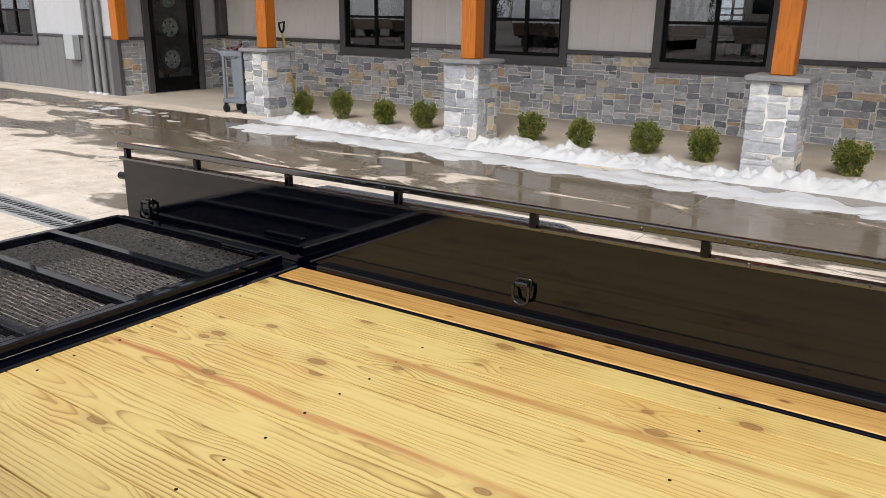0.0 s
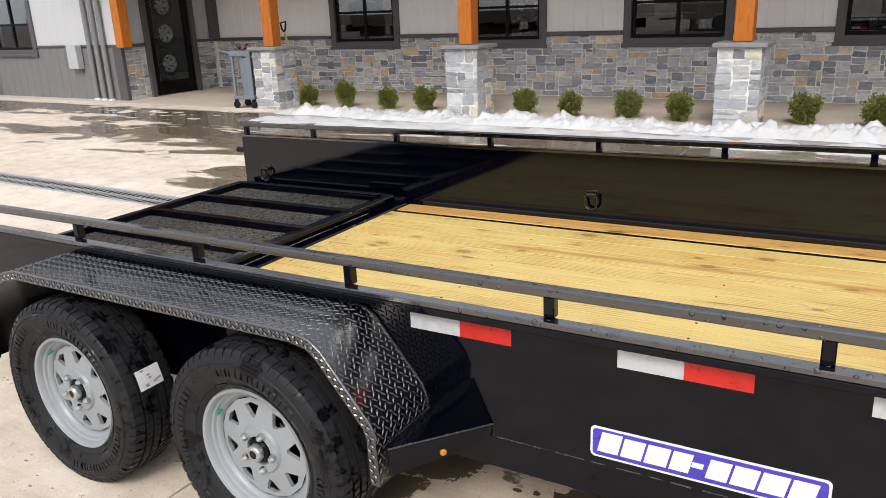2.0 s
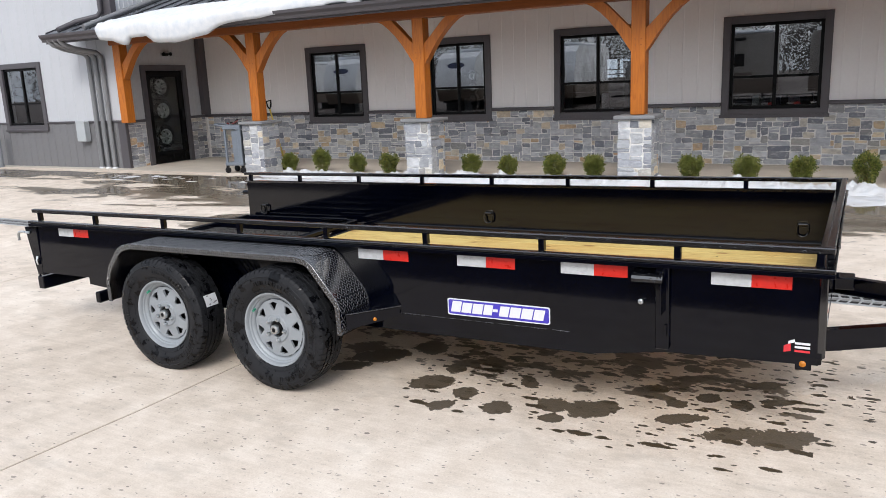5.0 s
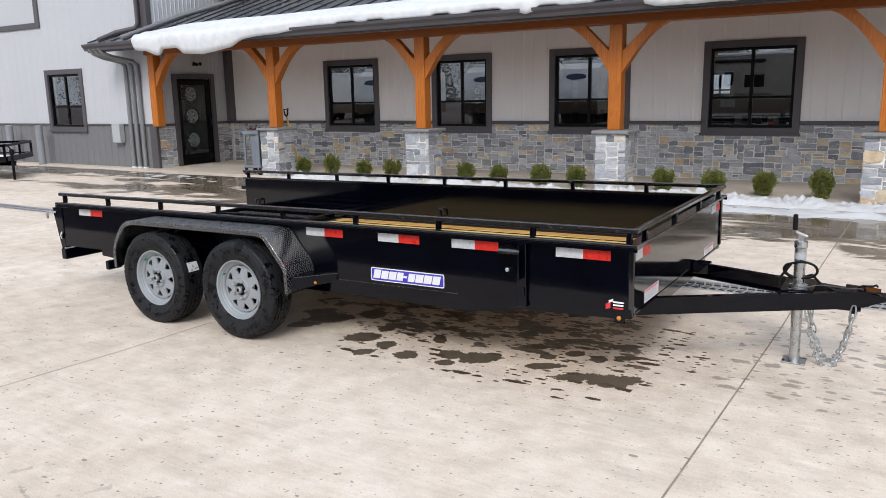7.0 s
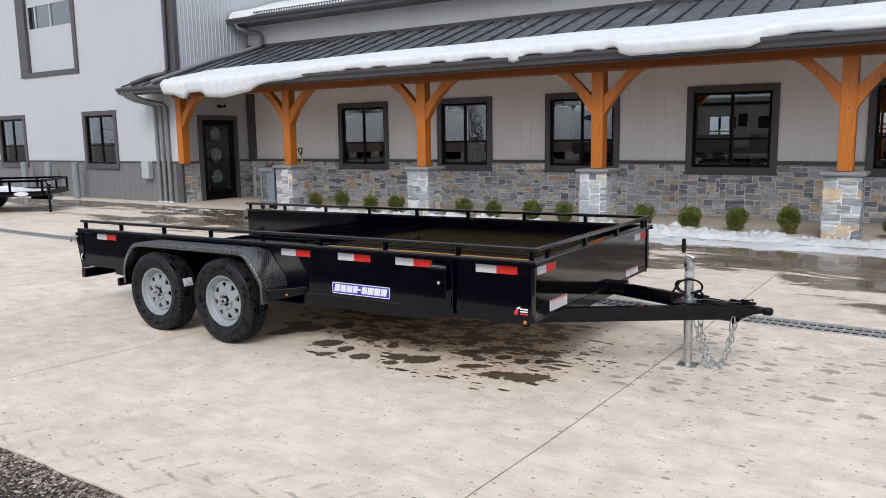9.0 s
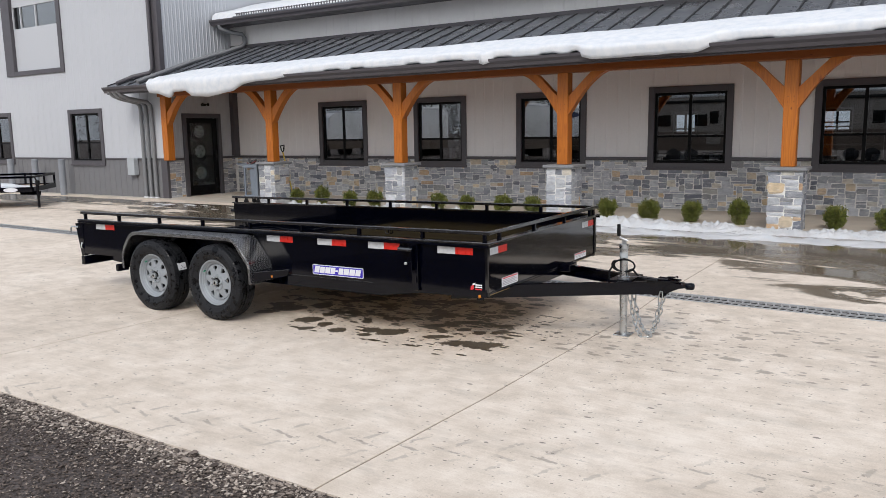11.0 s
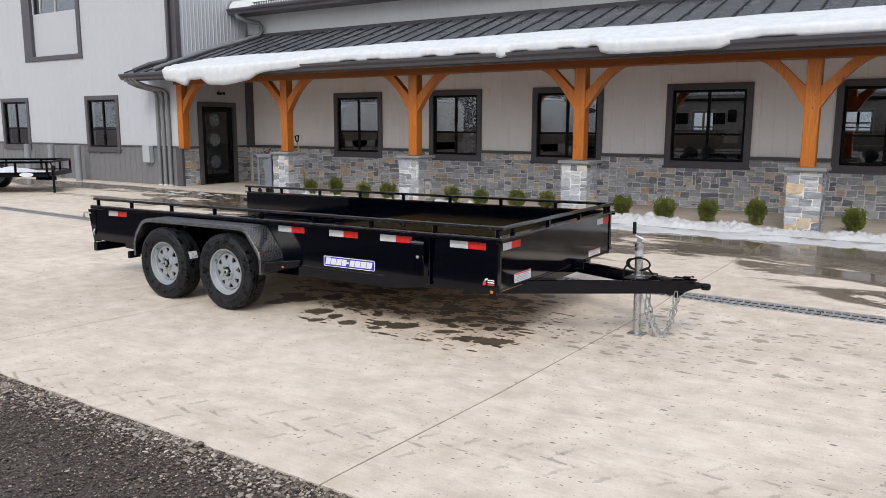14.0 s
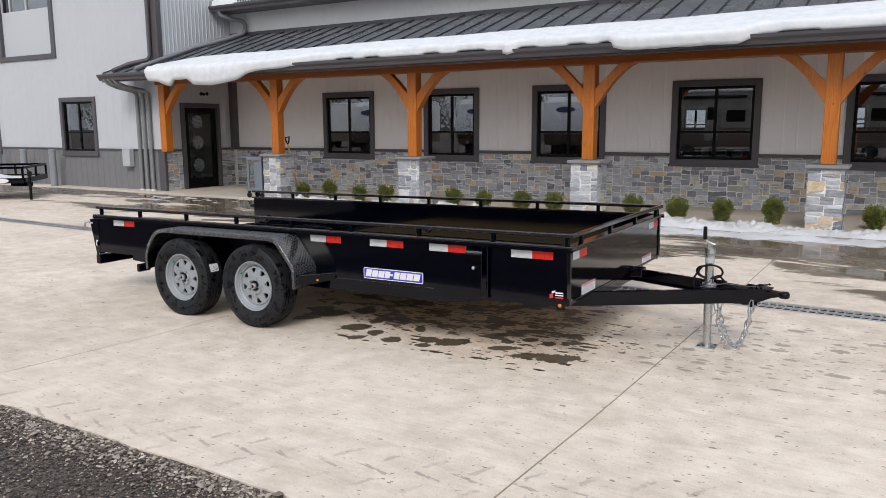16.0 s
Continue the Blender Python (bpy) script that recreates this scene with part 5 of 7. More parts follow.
def porch_snow():
    """One slab of old snow: a rounded front over the gutter, an even top, thinning to a clean edge up the roof."""
    x0, x1, step = -11.45, EAST, 0.045
    nx = int((x1 - x0) / step)
    verts, faces, rows = [], [], 0
    for i in range(nx + 1):
        x = x0 + (x1 - x0) * i / nx
        h = float(np.interp(x, HANG_X, HANG_Z))
        lobe = min(1.0, h / 0.12)
        h *= 1 + 0.06 * drift(x, 2, 2.0)
        h += 0.010 * drift(x, 6, 3.0) * lobe
        for a, b_ in SLOTS:
            if a < x < b_:
                h = -0.028 * min(1.0, (x - a) / 0.05, (b_ - x) / 0.05)
        full = ease(x, -11.9, -10.4)
        yc = EAVE_Y + 0.09 - 0.13 * lobe + 0.03 * drift(x, 9, 0.9)
        zc = roof_z(yc) + (0.135 - 0.035 * lobe) * (0.5 + 0.5 * full)
        yl, zl = EAVE_Y - 0.06 - 0.10 * lobe, 2.772 - h
        row = [(yl + 0.10, zl + 0.06), (yl + 0.06, zl + 0.012 * lobe)]
        for k in range(9):
            q = k / 8 * math.pi / 2
            row.append((yl - (0.012 + 0.03 * lobe) * math.sin(2 * q) + (yc - yl) * (1 - math.cos(q)) ** 1.7, zl + (zc - zl) * math.sin(q) ** 0.85))
        y_top = 8.06 + 0.03 * x + 0.05 * drift(x, 7, 0.35) - 0.45 * (1 - full)
        for k in range(1, 19):
            w = k / 18
            y = yc + (y_top - yc) * w
            d = (0.135 - 0.035 * lobe * (1 - w)) * (0.5 + 0.5 * full) * max(0.0, 1 - w ** 5) ** 0.6
            d += 0.02 * noise.noise((x * 0.7, y * 1.6, 9)) * math.sin(math.pi * w)
            row.append((y, roof_z(y) + (d if k < 18 else -0.03)))
        rows = len(row)
        verts += [(x, y, z) for y, z in row]
    for i in range(nx):
        for j in range(rows - 1):
            o = i * rows + j
            faces.append((o, o + rows, o + rows + 1, o + 1))
    ob = part("roof_snow", Geo().add(verts, faces), M_SNOW, smooth=180)
    return tagged(ob, "thick melting snow sliding over the porch eave", "snow", kind="stuff")


porch_snow()


def upper_base(x, v):
    y = 9.36 + v
    return y, 4.55 + (y - 9.42) * 0.2635 + (0 if v > 0.04 else -0.05)


def upper_depth(x, v):
    start_ = 0.03 + 0.36 * ease(x, -11.4, -10.2) + 0.06 * drift(x, 21, 0.7)
    return (0.14 + 0.04 * noise.noise((x * 0.9, v, 4))) * min(1.0, max(0.0, (v - start_) / 0.12)) ** 0.5 - (0.05 if v < start_ else 0)


snow_sheet("main_roof_snow", WING_X + 0.06, EAST, 0.0, 5.0, upper_base, upper_depth, "snow cover on the main roof", 0.12, 60)


# snow banks along the walk
def bank(name, x0, x1, y0, y1, height, label, step=0.035):
    nx, ny = int((x1 - x0) / step), int((y1 - y0) / step)
    h = np.zeros((nx + 1, ny + 1))
    for i in range(nx + 1):
        for j in range(ny + 1):
            h[i, j] = height(x0 + i * step, y0 + j * step)
    verts, ids, faces = [], {}, []

    def vid(i, j):
        if (i, j) not in ids:
            x, y = x0 + i * step, y0 + j * step
            ids[i, j] = len(verts)
            verts.append((x, y, gz(y) + max(h[i, j], -0.004)))
        return ids[i, j]

    for i in range(nx):
        for j in range(ny):
            if max(h[i, j], h[i + 1, j], h[i, j + 1], h[i + 1, j + 1]) > 0:
                faces.append((vid(i, j), vid(i + 1, j), vid(i + 1, j + 1), vid(i, j + 1)))
    ob = part(name, Geo().add(verts, faces), M_SLUSH, smooth=180)
    return tagged(ob, label, "snow", kind="stuff")


def ridge(x, y):
    mid = 7.26 + 0.07 * drift(x, 31, 0.5)
    w = 0.24 + 0.08 * drift(x, 33, 0.9)
    t = abs(y - mid) / max(w, 0.08)
    wx, wy = x + 0.05 * noise.noise((x * 7, y * 7, 4)), y + 0.05 * noise.noise((x * 7, y * 7, 8))
    clod = max(0.0, 1 - 1.5 * noise.voronoi((wx * 5.0, wy * 6.0, 1))[0][0]) * (0.5 + noise.cell((wx * 2.0, 3, 1)))
    small = max(0.0, 1 - 1.6 * noise.voronoi((wx * 12.0, wy * 13.0, 5))[0][0])
    swell = 0.5 + 0.5 * drift(x, 37, 0.9)
    e = max(0.0, min(1.0, (x + 8.15) / 0.4))
    return (0.03 + 0.08 * swell + 0.075 * clod + 0.055 * small + 0.035 * noise.noise((x * 24, y * 24, 3))) * e * (1 - t ** 2.5) - 0.012


def apron(x, y):
    mid = 6.68 + 0.05 * drift(x, 41, 0.6) - 0.01 * (x + 4)
    w = 0.26 + 0.09 * drift(x, 43, 0.8) + 0.05 * noise.noise((x * 6, y * 6, 2))
    t = abs(y - mid) / max(w, 0.05)
    e = max(0.0, min(1.0, (x + 8.0) / 0.3))
    return 0.05 * e * (1 - t ** 3) + 0.045 * e * noise.fractal((x * 2.6, y * 6, 3), 0.8, 2.0, 5) - 0.024


bank("snow_bank", -8.4, 8.5, 6.8, 7.62, ridge, "lumpy shovelled snow bank along the walk", 0.026)
bank("snow_strip", -8.4, 8.5, 6.1, 7.1, apron, "thin trodden strip of melting snow", 0.045)


def scraps(x, y):
    return 0.03 * noise.fractal((x * 2.2, y * 4.5, 17), 1.0, 2.0, 3) - 0.017 + 0.012 * max(0, 1 - abs(y - 6.65) / 0.5)


bank("snow_scraps", -11.2, -8.1, 6.1, 7.3, scraps, "scattered scraps of melting snow on the wet slab", 0.04)


# ---- the utility trailer ----
PITCH = 0.0123
NEAR, FAR, REAR, NOSE = 0.19, 2.30, -3.70, 1.21
BOT, TOP = 0.383, 0.738
TILT_M = Matrix.Translation((-1.8, 0, 0)) @ Matrix.Rotation(-math.atan(PITCH), 4, "Y") @ Matrix.Translation((1.8, 0, 0))
trailer = thing("utility_trailer", "black tandem-axle utility trailer with steel sides and pine deck", "trailer", TILT_M)
T = 0.004
CY = (NEAR + FAR) / 2

# steel sides: the near one leans in a little towards the top, the far one out
def lean(y, s, z):
    return y + s * (z - 0.56) * (0.026 if s > 0 else -0.01)


for s, y in ((1, NEAR), (-1, FAR)):
    g = Geo()
    pl = [(lean(y, s, z), z) for z in (BOT, TOP)]
    g.prism([pl[0], pl[1], (pl[1][0] + s * T, TOP), (pl[0][0] + s * T, BOT)], "x", REAR, NOSE)
    # stiffening bend at the foot of the sheet, inside
    ya, yb = (y + T, y + 0.045) if s > 0 else (y - 0.045, y - T)
    g.box(-2.25, NOSE, ya, yb, BOT - 0.03, BOT + 0.034, 0.004)
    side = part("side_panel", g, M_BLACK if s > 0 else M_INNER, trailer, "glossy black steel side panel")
    g = Geo()
    g.box(REAR - 0.03, NOSE + 0.035, *((y - 0.034, y + 0.006) if s > 0 else (y - 0.006, y + 0.034)), TOP - 0.002, TOP + 0.015, 0.003)
    part("flange_lip", Geo().box(REAR - 0.03, NOSE + 0.035, *((y - 0.034, y - 0.028) if s > 0 else (y + 0.028, y + 0.034)), TOP - 0.022, TOP - 0.003, 0.002), M_BLACK, side)
    part("top_flange", g, M_FLANGE, side, "black flange beaded with water drops")
    # apron plate of the main frame below the sheet
    g = Geo()
    yo = (y + 0.002, y + 0.012) if s > 0 else (y - 0.012, y - 0.002)
    g.prism([(-3.21, 0.335), (-2.75, 0.300), (-2.6, 0.286), (0.25, 0.283), (0.60, 0.334), (NOSE - 0.01, 0.352), (NOSE - 0.01, BOT + 0.012), (-3.21, BOT + 0.012)], "y", *yo)
    part("frame_plate", g, M_BLACK, side)
    g = Geo()
    random.seed(3)
    x = -0.78
    while x < 0.16:
        w_ = random.uniform(0.03, 0.09)
        g.tube([(x, y - s * 0.001, BOT - 0.002), (x + w_, y - s * 0.001, BOT - 0.002 + random.uniform(-0.0015, 0.0015))], 0.004, 5)
        x += w_ + random.uniform(0.0, 0.03)
    part("weld_seam", g, M_BEAD, side, kind="stuff")
# rear corner channels with hinge plates and gate pin
for s, y in ((1, NEAR), (-1, FAR)):
    g = Geo()
    g.box(*((REAR - 0.055, REAR + 0.012, y - 0.006, y + 0.05) if s > 0 else (REAR + 0.004, REAR + 0.07, y + 0.004, y + 0.05)), BOT - 0.02, TOP - 0.004, 0.006)
    post = part("corner_post", g, M_BLACK, trailer)
    if s < 0:
        part("gate_stub", Geo().tube([(REAR + 0.02, y + 0.02, 0.64), (REAR - 0.07, y + 0.02, 0.64)], 0.021, 14), M_BLACK, post, smooth=40)
        continue
    g = Geo().prism([(REAR - 0.05, 0.71), (REAR - 0.135, 0.70), (REAR - 0.06, 0.345), (REAR - 0.05, 0.345)], "y", *((y + 0.004, y + 0.016) if s > 0 else (y - 0.016, y - 0.004)))
    part("gusset", g, M_BLACK, post)
    yy = y - s * 0.012
    g = Geo().tube([(REAR - 0.06, yy, 0.665), (REAR - 0.15, yy, 0.668), (REAR - 0.185, yy, 0.662), (REAR - 0.195, yy, 0.645), (REAR - 0.193, yy, 0.605)], 0.009, 8)
    part("gate_pin", g, M_ZINC, post, "bent zinc-plated gate pin", smooth=40)
    g = Geo().tube([(REAR - 0.02, y - s * 0.008, 0.50), (REAR - 0.02, y - s * 0.02, 0.47), (REAR - 0.02, y - s * 0.012, 0.44)], 0.008, 6)
    part("hinge_clip", g, M_ZINC, post)

# front wall
g = Geo().box(NOSE - T, NOSE, NEAR + T, FAR - T, BOT, TOP)
g.box(NOSE - 0.02, NOSE + 0.012, NEAR - 0.004, NEAR + 0.03, BOT, TOP, 0.005).box(NOSE - 0.02, NOSE + 0.012, FAR - 0.03, FAR + 0.004, BOT, TOP, 0.005)
front = part("front_panel", g, M_FRONT, trailer, "glossy black steel front panel")
g = Geo().box(NOSE - 0.04, NOSE + 0.034, NEAR + 0.007, FAR - 0.007, TOP - 0.001, TOP + 0.0145, 0.003)
part("top_flange", g, M_FLANGE, front)

# stake rail all round
RAIL = (0.806, 0.832)
PX = [-3.64, -3.065, -2.43, -1.808, -1.187, -0.572, 0.042, 0.65, 1.19]
for y in (NEAR + 0.008, FAR - 0.008):
    g = Geo().box(REAR - 0.01, NOSE + 0.03, y - 0.016, y + 0.016, *RAIL, 0.004)
    rail = part("rail", g, M_FLANGE, trailer, "black square tube rail with water beads")
    for x in PX:
        part("rail_post", Geo().box(x - 0.0145, x + 0.0145, y - 0.0145, y + 0.0145, TOP + 0.014, RAIL[0] + 0.002, 0.003), M_BLACK, rail)
rail = part("rail", Geo().box(NOSE - 0.006, NOSE + 0.026, NEAR + 0.026, FAR - 0.026, *RAIL, 0.004), M_FLANGE, trailer)
for y in (0.36, 0.95, 1.55, 2.14):
    part("rail_post", Geo().box(NOSE - 0.005, NOSE + 0.024, y - 0.0145, y + 0.0145, TOP + 0.014, RAIL[0] + 0.002, 0.003), M_BLACK, rail)

# deck
DX0, DX1, DZ = -2.36, 1.185, 0.388
for i in range(13):
    y0 = 0.24 + i * 0.142
    y1 = y0 + 0.1380
    sag = random.uniform(-0.0015, 0.0015)
    part("plank", Geo().box(DX0, DX1, y0, y1, DZ - 0.04, DZ + sag, 0.0012), M_DECK, trailer)
screw = Geo().lathe([(-0.004, 0.0048), (0.0010, 0.0048), (0.0016, 0.003), (0.0008, 0.0)], 10, "z").mesh("screw", M_DARKHOLE)
for x in (-2.29, -1.378, -0.415, 0.55):
    for i in range(13):
        ob = part("screw", screw, M_DARKHOLE, trailer)
        ob.location = (x + random.uniform(-0.008, 0.008), 0.296 + i * 0.142 + random.uniform(-0.012, 0.012), DZ)
part("plank", Geo().box(DX0 + 0.02, DX1, 2.108, 2.252, DZ - 0.04, DZ + 0.006, 0.0035), M_STRIP, trailer, "damp orange pine board")
part("deck_strap", Geo().box(DX0, DX1, 2.089, 2.106, DZ - 0.03, DZ + 0.004, 0.002), M_BLACK, trailer)
# frame below the deck
for y in (0.36, FAR - 0.17):
    part("frame_rail", Geo().box(-2.4, 0.3, y - 0.03, y + 0.03, 0.265, 0.345, 0.005), M_BLACK, trailer)
for x in (-2.0, -1.6, -1.2, -0.8, -0.4, 0.0, 0.4, 0.8):
    part("cross_member", Geo().box(x - 0.025, x + 0.025, NEAR + 0.015, FAR - 0.015, 0.30 if x < 0.3 else 0.336, 0.346, 0.004), M_BLACK, trailer)
part("rear_sill", Geo().box(REAR - 0.06, REAR, NEAR - 0.01, FAR + 0.01, 0.262, 0.352, 0.005), M_BLACK, trailer)
part("deck_end_angle", Geo().box(DX0 - 0.085, DX0 - 0.002, 0.2, 2.26, 0.30, 0.397, 0.006), M_BLACK, trailer)
part("deck_front_channel", Geo().box(DX1 + 0.001, NOSE - T - 0.001, 0.2, 2.29, 0.372, 0.392, 0.004).box(NOSE - 0.03, NOSE + 0.002, 0.22, 2.27, 0.362, BOT - 0.002, 0.004), M_BLACK, trailer)

# mesh gate lying between the sides
GX0, GX1, GZ = -3.70, -2.43, 0.445
gate = part("gate_frame", Geo().box(GX1 - 0.035, GX1, 0.26, 2.23, GZ - 0.045, GZ, 0.005), M_BLACK, trailer, "black angle-iron gate frame")
part("frame_bar", Geo().box(GX0, GX0 + 0.04, 0.26, 2.23, GZ - 0.045, GZ, 0.005), M_BLACK, gate)
part("frame_bar", Geo().box(GX1 - 0.1, GX1 - 0.06, 0.26, 2.23, GZ - 0.05, GZ - 0.012, 0.005), M_BLACK, gate)
for y in (0.28, 0.70, 1.09, 1.47, 1.84, 2.22):
    g = Geo().box(GX0 + 0.04, GX1 - 0.035, y - 0.021, y + 0.021, GZ - 0.006, GZ + 0.001, 0.002)
    g.box(GX0 + 0.04, GX1 - 0.035, y - 0.021, y - 0.015, GZ - 0.042, GZ, 0.002)
    part("gate_bar", g, M_BLACK, gate)
g = Geo()
mz = GZ - 0.04
lx, ly, wr = 0.0085, 0.026, 0.0013
for s in (-1, 1):
    y_span = 1.96
    run = y_span * lx / ly
    k = GX0 - run
    while k < GX1 + run:
        # a diagonal strand clipped to the frame
        pts = []
        for y, x in ((0.27, k), (2.23, k + s * run)):
            pts.append((x, y))
        (xa, ya), (xb, yb) = pts
        t0, t1 = 0.0, 1.0
        for edge, sign in ((GX0 + 0.02, 1), (GX1 - 0.05, -1)):
            da, db = sign * (xa - edge), sign * (xb - edge)
            if da < 0 and db < 0:
                t0, t1 = 1.0, 0.0
            elif da < 0:
                t0 = max(t0, da / (da - db))
            elif db < 0:
                t1 = min(t1, da / (da - db))
        if t1 - t0 > 0.01:
            p0 = (xa + (xb - xa) * t0, ya + (yb - ya) * t0)
            p1 = (xa + (xb - xa) * t1, ya + (yb - ya) * t1)
            g.add([(p0[0] - wr, p0[1], mz), (p0[0] + wr, p0[1], mz + 0.001), (p1[0] + wr, p1[1], mz + 0.001), (p1[0] - wr, p1[1], mz), (p0[0] - wr, p0[1], mz - 0.004), (p0[0] + wr, p0[1], mz - 0.003), (p1[0] + wr, p1[1], mz - 0.003), (p1[0] - wr, p1[1], mz - 0.004)], [(0, 1, 2, 3), (7, 6, 5, 4), (0, 4, 5, 1), (2, 6, 7, 3), (1, 5, 6, 2), (3, 7, 4, 0)])
        k += lx * 2
part("gate_mesh", g, M_MESH, gate, "black expanded metal mesh", kind="stuff")
part("gate_latch", Geo().box(-2.75, -2.50, 2.14, 2.18, GZ + 0.002, GZ + 0.02, 0.004), M_BLACK, gate)


# tie-down rings on the inner faces
def tie_ring(x, y, s, z=0.53, k=0.78):
    g = Geo()
    g.box(x - 0.042 * k, x + 0.042 * k, min(y, y - s * 0.006), max(y, y - s * 0.006), z - 0.03 * k, z + 0.03 * k, 0.002)
    g.tube([(x - 0.034 * k, y - s * 0.016, z), (x + 0.034 * k, y - s * 0.016, z)], 0.012, 10)
    base = part("tie_down", g, M_RING, trailer, smooth=40)
    yy = y - s * 0.028
    pts = [(x - 0.04, yy, z), (x - 0.043, yy, z - 0.04)]
    pts += [(x - 0.043 * math.cos(a), yy, z - 0.06 - 0.038 * math.sin(a)) for a in (0.4, 0.9, 1.3, 1.57, 1.85, 2.3, 2.75)]
    pts += [(x + 0.043, yy, z - 0.04), (x + 0.04, yy, z)]
    pts = [(x + (u - x) * k, w_, z + (q - z) * k) for u, w_, q in pts]
    part("ring", Geo().tube(pts, 0.0068, 8), M_RING, base, "black steel tie-down ring", smooth=60)


for x in (-3.5, -1.22, 1.0):
    tie_ring(x, FAR - T, 1)
    tie_ring(x, NEAR + T, -1)

# fenders of tread plate
FP = [(-2.69, 0.335), (-2.69, 0.46), (-2.655, 0.545), (-2.57, 0.65), (-2.52, 0.685), (-2.44, 0.704), (-1.20, 0.704), (-1.135, 0.691), (-1.10, 0.666), (-0.957, 0.49), (-0.942, 0.45), (-0.939, 0.312)]


def offset_profile(pts, d):
    out = []
    for i, (x, z) in enumerate(pts):
        xa, za = pts[max(i - 1, 0)]
        xb, zb = pts[min(i + 1, len(pts) - 1)]
        n = math.hypot(xb - xa, zb - za)
        out.append((x + d * (zb - za) / n, z - d * (xb - xa) / n))
    return out


def fender(y_in, y_out):
    lo, hi = min(y_in, y_out), max(y_in, y_out)
    s = 1 if y_out > y_in else -1
    g = Geo()
    inner = offset_profile(FP, 0.005)
    m = len(FP)
    verts = [(x, y, z) for y in (lo, hi) for x, z in FP] + [(x, y, z) for y in (lo, hi) for x, z in inner]
    faces = []
    for i in range(m - 1):
        faces += [(i, i + 1, m + i + 1, m + i), (2 * m + i, 3 * m + i, 3 * m + i + 1, 2 * m + i + 1)]
        faces += [(i, 2 * m + i, 2 * m + i + 1, i + 1), (m + i, m + i + 1, 3 * m + i + 1, 3 * m + i)]
    faces += [(0, m, 3 * m, 2 * m), (m - 1, 3 * m - 1, 4 * m - 1, 2 * m - 1)]
    g.add(verts, faces)
    # rolled lip on the outer edge
    lip = offset_profile(FP, 0.030)
    o = y_out
    v = [(x, o, z) for x, z in FP] + [(x, o - s * 0.004, z) for x, z in FP] + [(x, o - s * 0.002, z) for x, z in lip] + [(x, o - s * 0.006, z) for x, z in lip]
    f = []
    for i in range(m - 1):
        f += [(i, i + 1, 2 * m + i + 1, 2 * m + i), (m + i, 3 * m + i, 3 * m + i + 1, m + i + 1), (2 * m + i, 2 * m + i + 1, 3 * m + i + 1, 3 * m + i)]
    g.add(v, f)
    fen = part("fender", g, M_TREAD, trailer, "black diamond tread plate fender", smooth=25)
    # raised tread marks on the plate
    t = Geo()
    acc = 0.0
    row = 0
    for i in range(m - 1):
        (xa, za), (xb, zb) = FP[i], FP[i + 1]
        L = math.hypot(xb - xa, zb - za)
        ux, uz = (xb - xa) / L, (zb - za) / L
        nx, nz = -uz, ux
        s_ = 0.0
        while s_ < L - 0.008:
            y = lo + 0.010 + (0.0092 if row % 2 else 0)
            col = row
            while y < hi - 0.008:
                a = 1 if col % 2 else -1
                du, dy = 0.0092, 0.0085 * a
                cx, cz = xa + ux * (s_ + 0.006), za + uz * (s_ + 0.006)
                w_ = 0.0034
                p = []
                for e, k2, h in ((-1, 0, 0.0002), (0, 1, 0.0002), (1, 0, 0.0002), (0, -1, 0.0002), (0, 0, 0.0030)):
                    du_ = e * du * 0.9 + k2 * w_ * 0.7
                    dy_ = e * dy * 0.9 - k2 * w_ * 0.7 * a
                    p.append((cx + ux * du_ + nx * h, y + dy_, cz + uz * du_ + nz * h))
                t.add(p, [(0, 1, 4), (1, 2, 4), (2, 3, 4), (3, 0, 4)])
                y += 0.0188
                col += 1
            # the marks run on over the rolled lip
            for dep in (0.009, 0.021):
                cx, cz = xa + ux * (s_ + 0.006) - nx * dep, za + uz * (s_ + 0.006) - nz * dep
                a = 1 if (row + (dep > 0.01)) % 2 else -1
                p = []
                for e, k2, h in ((-1, 0, 0.0), (0, 1, 0.0), (1, 0, 0.0), (0, -1, 0.0), (0, 0, 0.0035)):
                    du_ = e * 0.0062 + k2 * 0.0024
                    dn_ = e * 0.006 * a - k2 * 0.003 * a
                    p.append((cx + ux * du_ + nx * dn_, y_out + s * (0.0005 + h), cz + uz * du_ + nz * dn_))
                t.add(p, [(0, 1, 4), (1, 2, 4), (2, 3, 4), (3, 0, 4)])
            s_ += 0.0148
            row += 1
    me = bpy.data.meshes.new("tread")
    me.from_pydata(t.v, [], t.f)
    me.materials.append(M_MARK)
    part("tread", me, M_MARK, fen, kind="stuff")
    part("rolled_edge", Geo().tube([(x, y_out - s * 0.003, z - 0.001) for x, z in FP[2:-1]], 0.0055, 8), M_EDGE, fen, smooth=60)
    g = Geo()
    pts = [(x, y_in + s * 0.004, z) for x, z in FP[5:]]
    g.tube(pts, 0.0055, 6)
    part("weld_bead", g, M_BEAD, fen, smooth=60)
    return fen


fender(NEAR - 0.001, -0.066)
fender(FAR + 0.001, FAR + 0.256)


